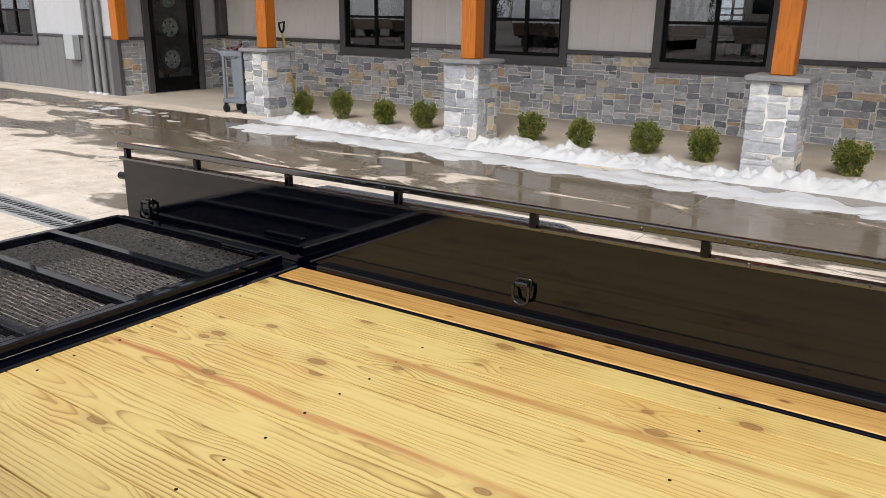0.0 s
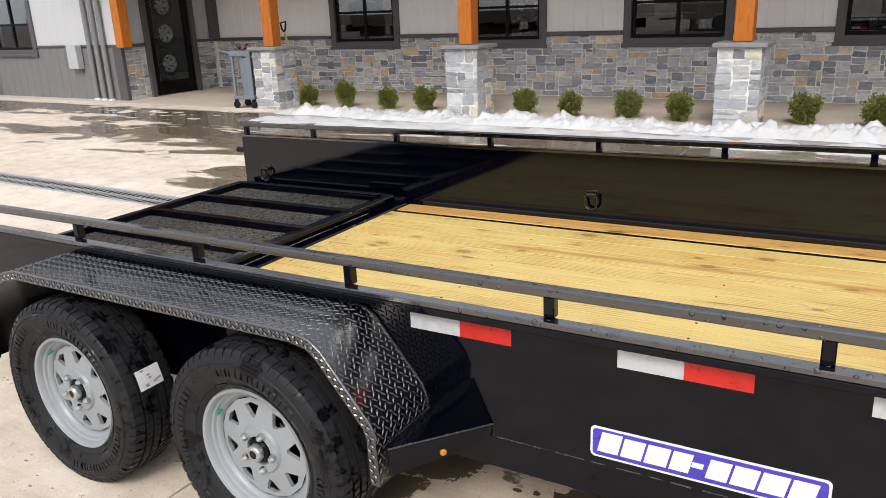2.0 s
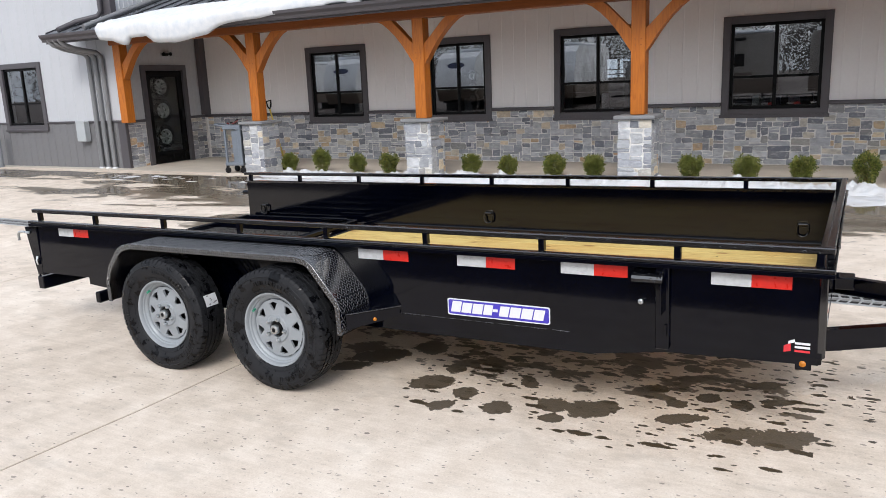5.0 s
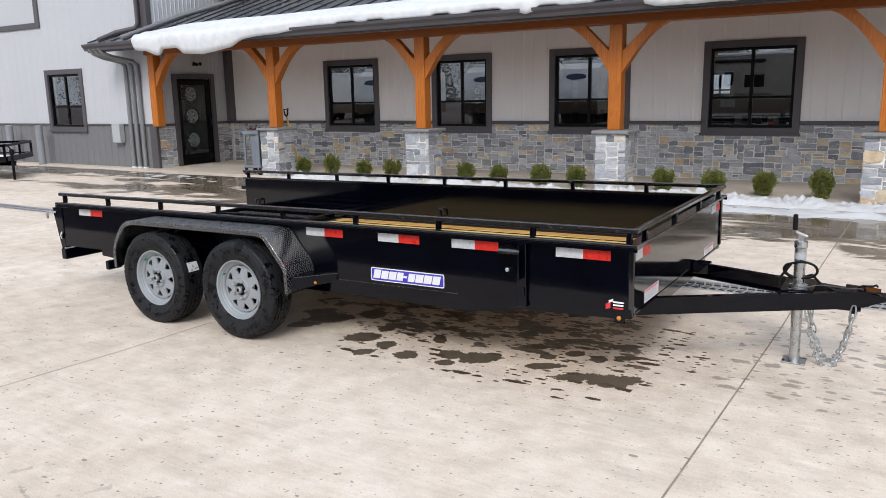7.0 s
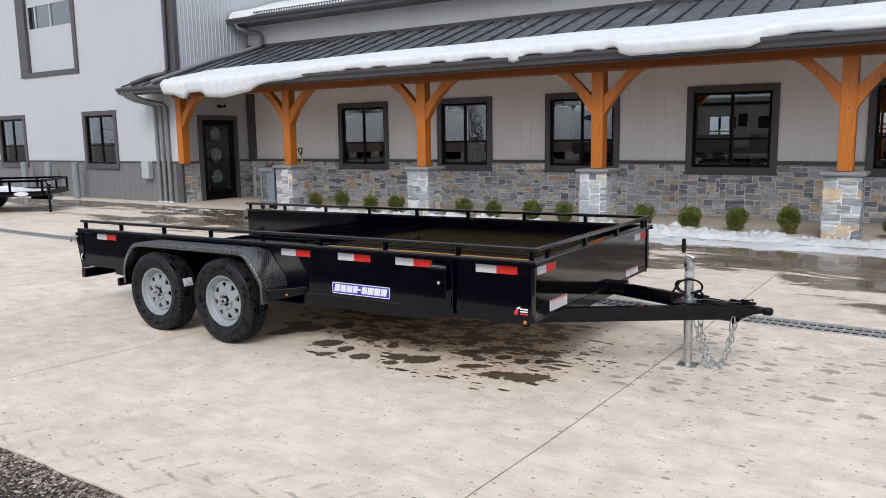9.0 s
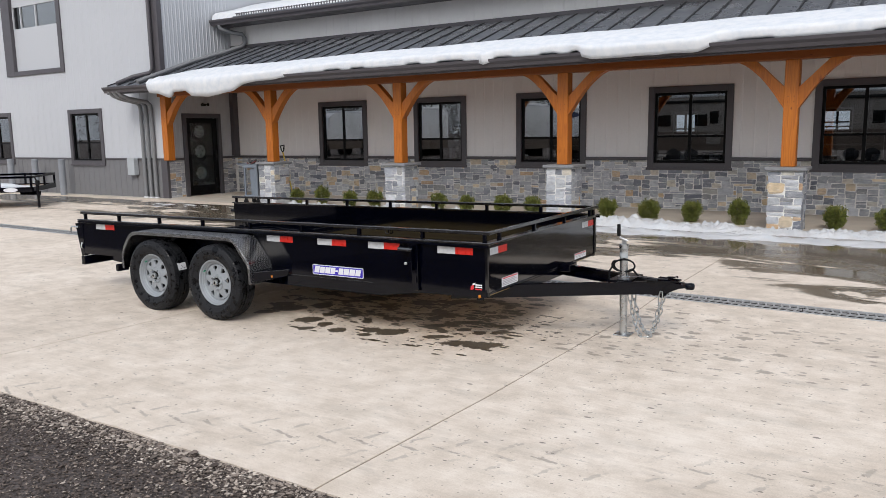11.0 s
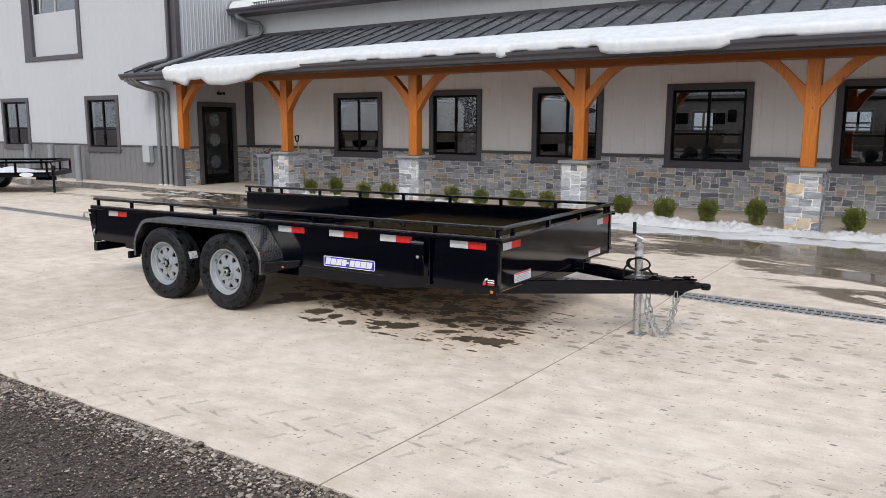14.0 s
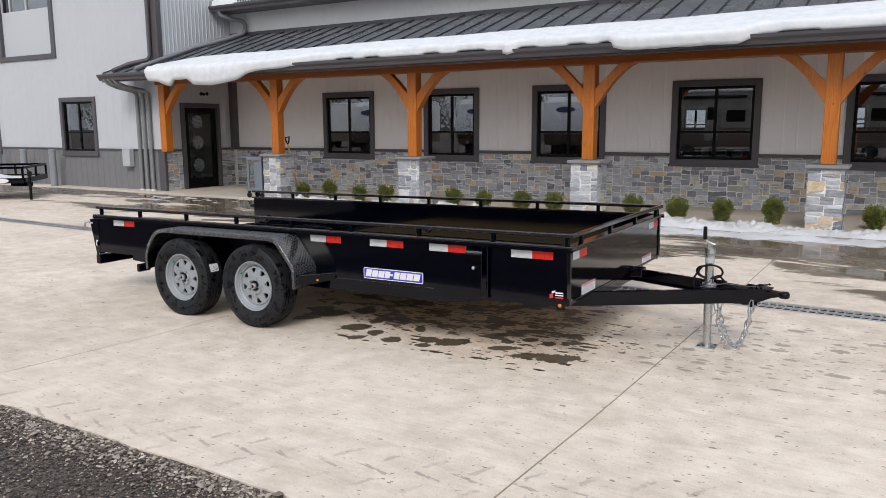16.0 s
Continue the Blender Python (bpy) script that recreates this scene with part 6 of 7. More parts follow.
# step plate ahead of the fender with its marker lamp
def step(y_in, s):
    x0, x1, yo = -0.941, -0.735, y_in - s * 0.235
    g = Geo()
    g.prism([(x0, y_in - s * 0.002), (x0, yo), (x0 + 0.02, yo), (x1, y_in - s * 0.002)], "z", 0.412, 0.418)
    dx, dy = x1 - (x0 + 0.02), (y_in - s * 0.002) - yo
    L = math.hypot(dx, dy)
    nx, ny = dy / L * s, -dx / L * s
    a, b_ = (x0 + 0.02, yo), (x1, y_in - s * 0.002)
    g.add([(a[0], a[1], 0.418), (b_[0], b_[1], 0.418), (b_[0] - 0.02 * dx / L, b_[1] - 0.02 * dy / L, 0.365), (a[0], a[1], 0.338), (a[0] - nx * 0.005, a[1] - ny * 0.005, 0.418), (b_[0] - nx * 0.005, b_[1] - ny * 0.005, 0.418), (b_[0] - nx * 0.005 - 0.02 * dx / L, b_[1] - ny * 0.005 - 0.02 * dy / L, 0.365), (a[0] - nx * 0.005, a[1] - ny * 0.005, 0.338)],
          [(0, 1, 2, 3), (7, 6, 5, 4), (0, 4, 5, 1), (1, 5, 6, 2), (2, 6, 7, 3), (3, 7, 4, 0)])
    st = part("step_plate", g, M_BLACK, trailer)
    part("weld_bead", Geo().tube([(a[0], a[1], 0.418), (b_[0], b_[1], 0.418)], 0.003, 6).tube([(x0 + 0.005, yo, 0.42), (x0 + 0.005, y_in - s * 0.004, 0.42)], 0.003, 6), M_BEAD, st)
    cx, cy = a[0] + dx * 0.5, a[1] + dy * 0.5
    lamp = Geo().lathe([(0.0, 0.0095), (0.005, 0.0095), (0.008, 0.006), (0.009, 0.0)], 14, "z")
    turn = Matrix.Translation((cx + nx * 0.001, cy + ny * 0.001, 0.372)) @ Vector((nx, ny, 0)).to_track_quat("Z", "Y").to_matrix().to_4x4()
    ob = part("marker_lamp", lamp, M_AMBER, st, "small round amber marker lamp", smooth=40)
    ob.matrix_basis = turn


part("lamp_box", Geo().box(-2.99, -2.95, NEAR - 0.13, NEAR - 0.003, 0.262, 0.332, 0.006), M_BLACK, trailer)
step(NEAR, 1)
step(FAR, -1)


# ---- wheels ----
def make_wheel():
    """A trailer wheel whose outer face looks along -y; origin at the hub centre."""
    R, W = 0.333, 0.205
    # steel disc with eight triangular windows
    n = 64
    prof = [(-0.070, 0.204), (-0.077, 0.201), (-0.074, 0.193), (-0.066, 0.188), (-0.057, 0.186), (-0.053, 0.180), (-0.045, 0.177), (-0.041, 0.170), (-0.035, 0.167)]
    g = Geo()
    g.lathe(prof, n)
    g.lathe([(-0.070, 0.204), (-0.062, 0.203), (-0.03, 0.190), (0.01, 0.180), (0.08, 0.185), (0.1, 0.2)], n)
    g.lathe([(-0.035, 0.167), (-0.029, 0.164), (-0.028, 0.160)], n)
    # disc between radii 0.16 and 0.085 with windows
    def ring_pt(a, r, y):
        return (r * math.cos(a), y, r * math.sin(a))

    def dish(r):
        t = (r - 0.055) / (0.16 - 0.055)
        return -0.047 + 0.013 * t

    for k in range(8):
        a0 = 2 * math.pi * k / 8
        w = 2 * math.pi / 8
        # triangle: wide at the outer radius, pointed inwards
        tri = [(a0 + w * 0.24, 0.139), (a0 + w * 0.5, 0.145), (a0 + w * 0.76, 0.139), (a0 + w * 0.56, 0.100), (a0 + w * 0.44, 0.100)]
        outer = [(a0, 0.16), (a0 + w * 0.5, 0.16), (a0 + w, 0.16), (a0 + w, 0.075), (a0, 0.075)]
        vs = [ring_pt(a, r, dish(r)) for a, r in outer] + [ring_pt(a, r, dish(r)) for a, r in tri] + [ring_pt(a, r, dish(r) + 0.012) for a, r in tri]
        f = [(i, (i + 1) % 5, 5 + (i + 1) % 5, 5 + i) for i in range(5)]
        f += [(5 + i, 5 + (i + 1) % 5, 10 + (i + 1) % 5, 10 + i) for i in range(5)]
        g.add(vs, f)
    g.lathe([(dish(0.16), 0.16), (-0.028, 0.161)], n)
    g.lathe([(dish(0.075), 0.0755), (-0.053, 0.07), (-0.053, 0.045), (-0.036, 0.043)], 32)
    wheel = part("wheel", g, M_RIM, None, "silver steel eight-spoke trailer wheel", smooth=35)
    # dark inside of the rim
    g = Geo().lathe([(0.03, 0.178), (0.03, 0.05), (0.09, 0.05), (0.09, 0.19)], 32)
    part("brake_drum", g, M_DARKHOLE, wheel, smooth=40)
    # tyre
    h = W / 2
    half = [(0.060, 0.196), (0.074, 0.205), (0.088, 0.232), (0.101, 0.262), (0.1025, 0.285), (0.097, 0.308), (0.088, 0.3215)]
    side_out = [(-y, r) for y, r in half]
    tread = []
    grooves = [-0.046, -0.016, 0.016, 0.046]
    y = -0.088
    pts = [-0.082]
    for gr in grooves:
        pts += [gr - 0.0045, gr - 0.0035, gr + 0.0035, gr + 0.0045]
    pts += [0.082]
    for q in pts:
        deep = any(abs(q - gr) < 0.004 for gr in grooves)
        crown = R - 0.006 * (q / 0.082) ** 2
        tread.append((q, crown - (0.008 if deep else 0)))
    prof = side_out + tread + [(y_, r_) for y_, r_ in reversed(half)]
    g = Geo().lathe(prof, 72)
    # shoulder blocks and sipes
    for k in range(60):
        a = 2 * math.pi * k / 60
        for s in (-1, 1):
            b_ = []
            for (yy, rr) in ((0.052, R - 0.0015), (0.084, R - 0.006), (0.093, 0.318), (0.096, 0.308)):
                for da in (0.006, 0.078):
                    b_.append((rr * math.cos(a + da) * 1.009, s * yy, rr * math.sin(a + da) * 1.009))
            g.add(b_, [(0, 1, 3, 2), (2, 3, 5, 4), (4, 5, 7, 6), (0, 2, 4, 6), (1, 7, 5, 3)])
    for k in range(84):
        a = 2 * math.pi * k / 84
        for q, turn in ((-0.031, 0.012), (0.0, -0.012), (0.031, 0.012)):
            b_ = []
            for lift in (-0.001, 0.0022):
                for yy, sw in ((q - 0.0105, 0.0), (q + 0.0105, turn)):
                    for da in (0.006, 0.064):
                        rr = R - 0.006 * (q / 0.082) ** 2 + lift
                        b_.append((rr * math.cos(a + da + sw), yy, rr * math.sin(a + da + sw)))
            g.add(b_, [(4, 5, 7, 6), (0, 1, 5, 4), (2, 6, 7, 3), (0, 4, 6, 2), (1, 3, 7, 5)])
    # ridges and raised marks on the side wall
    for r0 in (0.222, 0.296):
        g.lathe([(-0.0805 if r0 < 0.25 else -0.1008, r0 - 0.003), (-0.086 if r0 < 0.25 else -0.1035, r0), (-0.0865 if r0 < 0.25 else -0.0995, r0 + 0.003)], 64)
    random.seed(11)
    a = 0.3
    while a < 6.0:
        wdt = random.uniform(0.03, 0.07)
        if not (1.9 < a < 2.6 or 4.2 < a < 4.9):
            q = []
            for da in (0, wdt):
                for yy, rr in ((-0.0985, 0.252), (-0.1045, 0.256), (-0.1055, 0.276), (-0.102, 0.279)):
                    q.append((rr * math.cos(a + da), yy, rr * math.sin(a + da)))
            g.add(q, [(0, 1, 5, 4), (1, 2, 6, 5), (2, 3, 7, 6), (0, 3, 2, 1), (4, 5, 6, 7)])
        a += wdt + random.uniform(0.012, 0.05)
    part("tyre", g, M_RUBBER, wheel, "black radial trailer tyre", smooth=30)
    # hub, cap and nuts
    g = Geo().lathe([(0.0, 0.040), (-0.050, 0.038), (-0.054, 0.035), (-0.055, 0.0)], 24)
    part("hub", g, M_DARKHOLE, wheel, "black bearing hub", smooth=40)
    g = Geo().lathe([(-0.05, 0.0), (-0.055, 0.026), (-0.072, 0.026), (-0.077, 0.022), (-0.078, 0.013), (-0.073, 0.012), (-0.073, 0.0)], 24)
    cap_ = part("hub_cap", g, M_ZINC, wheel, "zinc bearing cap", smooth=40)
    part("rubber_plug", Geo().lathe([(-0.0725, 0.0118), (-0.0765, 0.0105), (-0.0772, 0.0)], 16), M_PLASTIC, cap_, "black rubber grease plug", smooth=40)
    for k in range(5):
        a = 2 * math.pi * k / 5 + 0.3
        g = Geo().lathe([(-0.045, 0.0115), (-0.066, 0.011), (-0.074, 0.0065), (-0.075, 0.0)], 6, "y", (0.058 * math.cos(a), 0, 0.058 * math.sin(a)))
        part("lug_nut", g, M_ZINC, wheel)
    g = Geo().tube([(0.158, -0.034, 0.077), (0.150, -0.066, 0.073)], [0.006, 0.006], 8)
    part("valve", g, M_VALVE, wheel, "green valve cap")
    return wheel


proto = make_wheel()
HUBZ = 0.302
AXLES = (-1.367, -2.205)
wheels = []
for k, x in enumerate(AXLES):
    for s in (1, -1):
        spot = pose(x, (-0.012 if s > 0 else FAR + NEAR + 0.012), HUBZ, 0, 238 + 14 * k, 0 if s > 0 else 180)
        if not wheels:
            proto.matrix_basis = spot
            wheels.append(proto)
        else:
            wheels.append(copy_thing(proto, spot))
for w in wheels:
    w.parent = trailer
# paper tag stuck on the rear tyre
a = radians(17)
g = Geo()
tag = []
for i in range(5):
    for j in range(3):
        an = a + (i - 2) * 0.05
        yy = -0.01 + (j - 1) * 0.045
        tag.append((0.3375 * math.cos(an), yy, 0.3375 * math.sin(an)))
g.add(tag, [(i * 3 + j, i * 3 + j + 1, (i + 1) * 3 + j + 1, (i + 1) * 3 + j) for i in range(4) for j in range(2)])
ob = part("paper_tag", g, M_DECALWHITE, trailer, "white printed paper tag on the tyre tread")
ob.location = (AXLES[1], 0, HUBZ)
g = Geo()
random.seed(8)
for i in range(9):
    an = a + random.uniform(-0.085, 0.07)
    yy = -0.01 + random.uniform(-0.04, 0.03)
    g.add([(0.3382 * math.cos(an + u), yy + v_, 0.3382 * math.sin(an + u)) for u, v_ in ((0, 0), (0.02, 0), (0.02, 0.012), (0, 0.012))], [(0, 1, 2, 3)])
part("print_bars", g, M_DECALGREY, ob)
for x in AXLES:
    ax = part("axle", Geo().tube([(x, 0.12, HUBZ - 0.02), (x, FAR + NEAR - 0.12, HUBZ - 0.02)], 0.036, 14), M_BLACK, trailer, smooth=40)
    for y in (0.36, FAR - 0.17):
        g = Geo()
        for q in range(3):
            L = 0.30 - q * 0.08
            g.bar([(x + t * L, y, 0.235 + 0.018 * q + 0.05 * t * t * (1 - q * 0.2)) for t in (-1, -0.6, -0.2, 0.2, 0.6, 1)], 0.045, 0.012)
        part("leaf_spring", g, M_BLACK, ax)
g = Geo().box(-1.80, -1.67, 0.33, 0.39, 0.22, 0.30, 0.006).tube([(-1.735, 0.20, 0.26), (-1.735, 0.42, 0.26)], 0.012, 8)
part("equaliser", g, M_ZINC, trailer)

# stickers and decals, 1 mm thick on the sheet
def decal(name, pts, y, thick, material, parent, s=1, label=""):
    g = Geo().prism([(x, z) for x, z in pts], "y", *(sorted((y, y - s * thick))))
    g.v = [(x, lean(yy, s, z), z) for x, yy, z in g.v]
    return part(name, g, material, parent, label)


def rounded(x0, x1, z0, z1, r, n=5):
    pts = []
    for cx, cz, a0 in ((x1 - r, z1 - r, 0), (x0 + r, z1 - r, 90), (x0 + r, z0 + r, 180), (x1 - r, z0 + r, 270)):
        pts += [(cx + r * math.cos(radians(a0 + 90 * i / n)), cz + r * math.sin(radians(a0 + 90 * i / n))) for i in range(n + 1)]
    return pts


tape_z = (0.654, 0.706)
for x in (-3.46, -0.985, -0.40, 0.132, 0.787):
    for s, y in ((1, NEAR), (-1, FAR)):
        t = decal("reflective_tape", [(x, tape_z[0]), (x + 0.155, tape_z[0]), (x + 0.155, tape_z[1]), (x, tape_z[1])], y, 0.0012, M_WHITETAPE, trailer, s, "white and red reflective tape")
        decal("red_half", [(x + 0.1555, tape_z[0]), (x + 0.306, tape_z[0]), (x + 0.306, tape_z[1]), (x + 0.1555, tape_z[1])], y, 0.0012, M_REDTAPE, t, s)


def front_decal(name, y0, y1, z0, z1, material, parent, lift=0.0012, label=""):
    return part(name, Geo().box(NOSE + 0.0002, NOSE + lift, y0, y1, z0, z1), material, parent, label)


t = front_decal("reflective_tape", 0.225, 0.36, *tape_z, M_WHITETAPE, trailer, 0.0014, "white and red reflective tape")
front_decal("red_half", 0.361, 0.50, *tape_z, M_REDTAPE, t, 0.0014)
t = front_decal("reflective_tape", 1.98, 2.115, *tape_z, M_WHITETAPE, trailer, 0.0014, "white and red reflective tape")
front_decal("red_half", 2.116, 2.25, *tape_z, M_REDTAPE, t, 0.0014)
for y0, z0, z1 in ((0.41, 0.388, 0.458), (1.80, 0.388, 0.44)):
    t = front_decal("warning_sticker", y0, y0 + 0.265, z0, z1, M_DECALWHITE, trailer, 0.0014, "white warning sticker with fine print")
    for k in range(4):
        front_decal("print_bar", y0 + 0.02, y0 + 0.245 - 0.03 * (k % 2), z0 + 0.01 + k * 0.012, z0 + 0.014 + k * 0.012, M_DECALGREY, t, 0.0022)
    front_decal("print_bar", y0 + 0.01, y0 + 0.255, z1 - 0.012, z1 - 0.003, M_DECALRED, t, 0.0022)

# maker's plate: blue with pale blocks
lx0, lx1, lz0, lz1 = -0.462, 0.078, 0.402, 0.486
plate = decal("maker_decal", rounded(lx0, lx1, lz0, lz1, 0.012), NEAR, 0.0012, M_DECALWHITE, trailer, 1, "blue decal with white border and block marks")
face = decal("decal_field", rounded(lx0 + 0.006, lx1 - 0.006, lz0 + 0.006, lz1 - 0.006, 0.009), NEAR - 0.0013, 0.0008, M_LOGO, plate, 1)
widths = [0.058, 0.058, 0.060, 0.052, 0.032, 0.054, 0.060, 0.062, 0.058]
x = lx0 + 0.018
for k, w_ in enumerate(widths):
    z0, z1 = (lz0 + 0.017, lz1 - 0.016) if k != 4 else (lz0 + 0.036, lz1 - 0.034)
    z1 += 0.004 * (k == 0)
    sl = 0.010 * (z1 - z0) / 0.044
    decal("block_mark", [(x, z0), (x + w_ - 0.006, z0), (x + w_ - 0.006 + sl, z1), (x + sl, z1)], NEAR - 0.0022, 0.0008, M_DECALWHITE, plate, 1)
    x += w_
# small red and white sticker at the front corner
st = decal("small_sticker", [(1.072, 0.397), (1.098, 0.405), (1.098, 0.438), (1.072, 0.425)], NEAR, 0.0012, M_DECALRED, trailer, 1, "small red and white sticker")
decal("print_bar", [(1.088, 0.432), (1.112, 0.442), (1.112, 0.455), (1.088, 0.445)], NEAR, 0.0012, M_DECALWHITE, st, 1)
for k in range(3):
    decal("print_bar", [(1.112, 0.402 + k * 0.016), (1.168, 0.402 + k * 0.016), (1.168, 0.411 + k * 0.016), (1.112, 0.411 + k * 0.016)], NEAR, 0.0012, M_DECALRED if k == 0 else M_DECALWHITE, st, 1)

# ramp-holder bracket on the near side
g = Geo().box(0.565, 0.622, NEAR - 0.028, NEAR + 0.002, BOT - 0.028, TOP - 0.018, 0.004)
br = part("side_bracket", g, M_BLACK, trailer)
part("bracket_tab", Geo().prism([(NEAR - 0.075, TOP - 0.062), (NEAR - 0.001, TOP - 0.036), (NEAR - 0.001, TOP - 0.028), (NEAR - 0.072, TOP - 0.050), (NEAR - 0.079, TOP - 0.062), (NEAR - 0.079, TOP - 0.075), (NEAR - 0.075, TOP - 0.075)], "x", 0.475, 0.605), M_FLANGE, br)
part("bracket_rib", Geo().box(0.592, 0.6, NEAR - 0.075, NEAR - 0.002, TOP - 0.22, TOP - 0.03, 0.002), M_BLACK, br)
for x, z in ((0.515, 0.67), (0.498, 0.556)):
    part("bolt", Geo().lathe([(0.0, 0.012), (-0.008, 0.012), (-0.012, 0.008), (-0.013, 0.0)], 12, "y", (x, NEAR - 0.004, z)).tube([(x, NEAR - 0.002, z), (x + 0.012, NEAR - 0.03, z + 0.004)], 0.006, 6), M_ZINC, br, "silver bolt head", smooth=40)
part("hinge_pin", Geo().tube([(0.611, NEAR - 0.034, 0.42), (0.611, NEAR - 0.034, 0.47)], 0.007, 8), M_BLACK, br)
# front marker lamp under the corner
g = Geo().box(1.115, 1.175, NEAR + 0.005, NEAR + 0.012, BOT - 0.058, BOT + 0.003, 0.003)
mk = part("lamp_bracket", g, M_BLACK, trailer)
part("marker_lamp", Geo().lathe([(0.0, 0.013), (-0.006, 0.013), (-0.010, 0.009), (-0.012, 0.0)], 14, "y", (1.143, NEAR + 0.005, BOT - 0.03)), M_AMBER, mk, "small round amber marker lamp", smooth=40)

# ---- tongue ----
for s, y in ((1, CY - 0.897), (-1, 1.82)):
    z0, z1 = 0.275, 0.372
    a, b_ = Vector((0.80, y, 0)), Vector((2.20, CY - s * 0.035, 0))
    d_ = (b_ - a).normalized()
    nrm = Vector((-d_.y, d_.x, 0)) * s
    section = [(0, z0), (0.045, z0), (0.045, z0 + 0.008), (0.006, z0 + 0.008), (0.006, z1 - 0.008), (0.045, z1 - 0.008), (0.045, z1), (0, z1)]
    ends = [[(*(e_ + nrm * w_).to_2d(), z) for w_, z in section] for e_ in (a, b_)]
    g = Geo().add(ends[0] + ends[1], [(i, (i + 1) % 8, 8 + (i + 1) % 8, 8 + i) for i in range(8)] + [(7, 0, 3, 4), (0, 1, 2, 3), (4, 5, 6, 7), (15, 8, 11, 12), (8, 9, 10, 11), (12, 13, 14, 15)])
    part("tongue_beam", g, M_BLACK, trailer, "black steel channel of the A-frame tongue")
g = Geo()
g.prism([(2.12, CY - 0.1), (2.30, CY - 0.045), (2.30, CY + 0.045), (2.12, CY + 0.1)], "z", 0.372, 0.382)
g.prism([(2.10, 0.30), (2.10, 0.372), (2.22, 0.372), (2.34, 0.356), (2.37, 0.338), (2.30, 0.322), (2.22, 0.285)], "y", CY - 0.05, CY + 0.05)
coup = part("coupler", g, M_BLACK, trailer, "black ball coupler")
g = Geo().lathe([(-0.025, 0.0), (-0.024, 0.03), (-0.015, 0.036), (0.008, 0.036), (0.02, 0.028), (0.024, 0.0)], 20, "z", (2.375, CY, 0.343))
part("coupler_head", g, M_BLACK, coup, smooth=50)
g = Geo().bar([(2.18, CY, 0.385), (2.21, CY, 0.40), (2.26, CY, 0.402), (2.275, CY, 0.41), (2.285, CY, 0.402)], 0.025, 0.008).tube([(2.22, CY - 0.03, 0.394), (2.22, CY + 0.03, 0.394)], 0.008, 8)
part("latch_lever", g, M_BLACK, coup)
part("front_cross_member", Geo().box(1.125, 1.203, 0.62, 1.87, 0.288, 0.361, 0.005), M_BLACK, trailer)
part("front_socket_box", Geo().box(NOSE + 0.002, NOSE + 0.10, 1.46, 1.585, 0.336, 0.403, 0.006), M_BLACK, trailer, "black steel box on the tongue")
part("mounting_plate", Geo().prism([(1.80, CY - 0.2), (1.97, CY - 0.14), (1.97, CY + 0.14), (1.80, CY + 0.2)], "z", 0.3725, 0.381), M_BLACK, trailer)

# drop-leg jack
JX, JY = 1.885, 1.17
jack = part("jack", Geo().lathe([(0.16, 0.0), (0.16, 0.031), (0.608, 0.031), (0.613, 0.036), (0.650, 0.036), (0.650, 0.0)], 24, "z", (JX, JY, 0)), M_ZINC, trailer, "zinc-plated tongue jack tube", smooth=40)
part("jack_leg", Geo().lathe([(-0.066, 0.0), (-0.066, 0.0295), (0.17, 0.0295)], 20, "z", (JX, JY, 0)), M_ZINC, jack, smooth=40)
part("jack_foot", Geo().box(JX - 0.065, JX + 0.065, JY - 0.065, JY + 0.065, -0.073, -0.064, 0.003), M_ZINC, jack)
g = Geo().bar([(JX, JY, 0.65), (JX, JY, 0.69)], 0.03, 0.03, (1, 0, 0))
g.tube([(JX, JY, 0.675), (JX + 0.03, JY - 0.01, 0.68), (JX - 0.02, JY - 0.02, 0.70), (JX - 0.03, JY - 0.025, 0.72)], 0.008, 8)
part("crank_arm", g, M_ZINC, jack, smooth=40)
part("crank_handle", Geo().lathe([(0.715, 0.0), (0.715, 0.013), (0.745, 0.015), (0.805, 0.013), (0.81, 0.0)], 12, "z", (JX - 0.033, JY - 0.027, 0)), M_PLASTIC, jack, "black crank grip", smooth=40)
part("jack_collar", Geo().lathe([(0.345, 0.033), (0.345, 0.05), (0.395, 0.05), (0.395, 0.033)], 20, "z", (JX, JY, 0)), M_ZINC, jack, smooth=40)
part("jack_sticker", Geo().lathe([(0.545, 0.0318), (0.585, 0.0318)], 20, "z", (JX, JY, 0)), M_BOXGREY, jack, smooth=60)

# wiring coil and breakaway cable
pts = []
for i in range(46):
    a = i / 45 * 2 * math.pi * 1.55 + 2.2
    r = 0.085 + 0.012 * math.sin(i * 0.4)
    pts.append((JX + 0.01 + 0.9 * r * math.cos(a), JY - 0.055 + 0.0012 * i - 0.02 * math.sin(a), 0.485 + 0.66 * r * math.sin(a)))
cable = part("wiring_cable", Geo().tube([(JX - 0.09, JY - 0.08, 0.38), (JX - 0.092, JY - 0.075, 0.44)] + pts + [(JX + 0.12, JY - 0.02, 0.41), (JX + 0.2, JY - 0.03, 0.383)], 0.0075, 8), M_PLASTIC, trailer, "coiled black wiring cable on the jack", smooth=60)
part("cable_plug", Geo().tube([(JX + 0.2, JY - 0.03, 0.383), (JX + 0.27, JY - 0.035, 0.385)], [0.013, 0.015], 10), M_PLASTIC, cable, smooth=40)
part("safety_cable", Geo().tube([(JX - 0.04, JY - 0.1, 0.385), (JX + 0.03, JY - 0.09, 0.40), (JX + 0.12, JY - 0.04, 0.41), (JX + 0.25, JY + 0.0, 0.395), (JX + 0.33, JY + 0.04, 0.39)], 0.0032, 6), M_GREY, trailer, smooth=60)


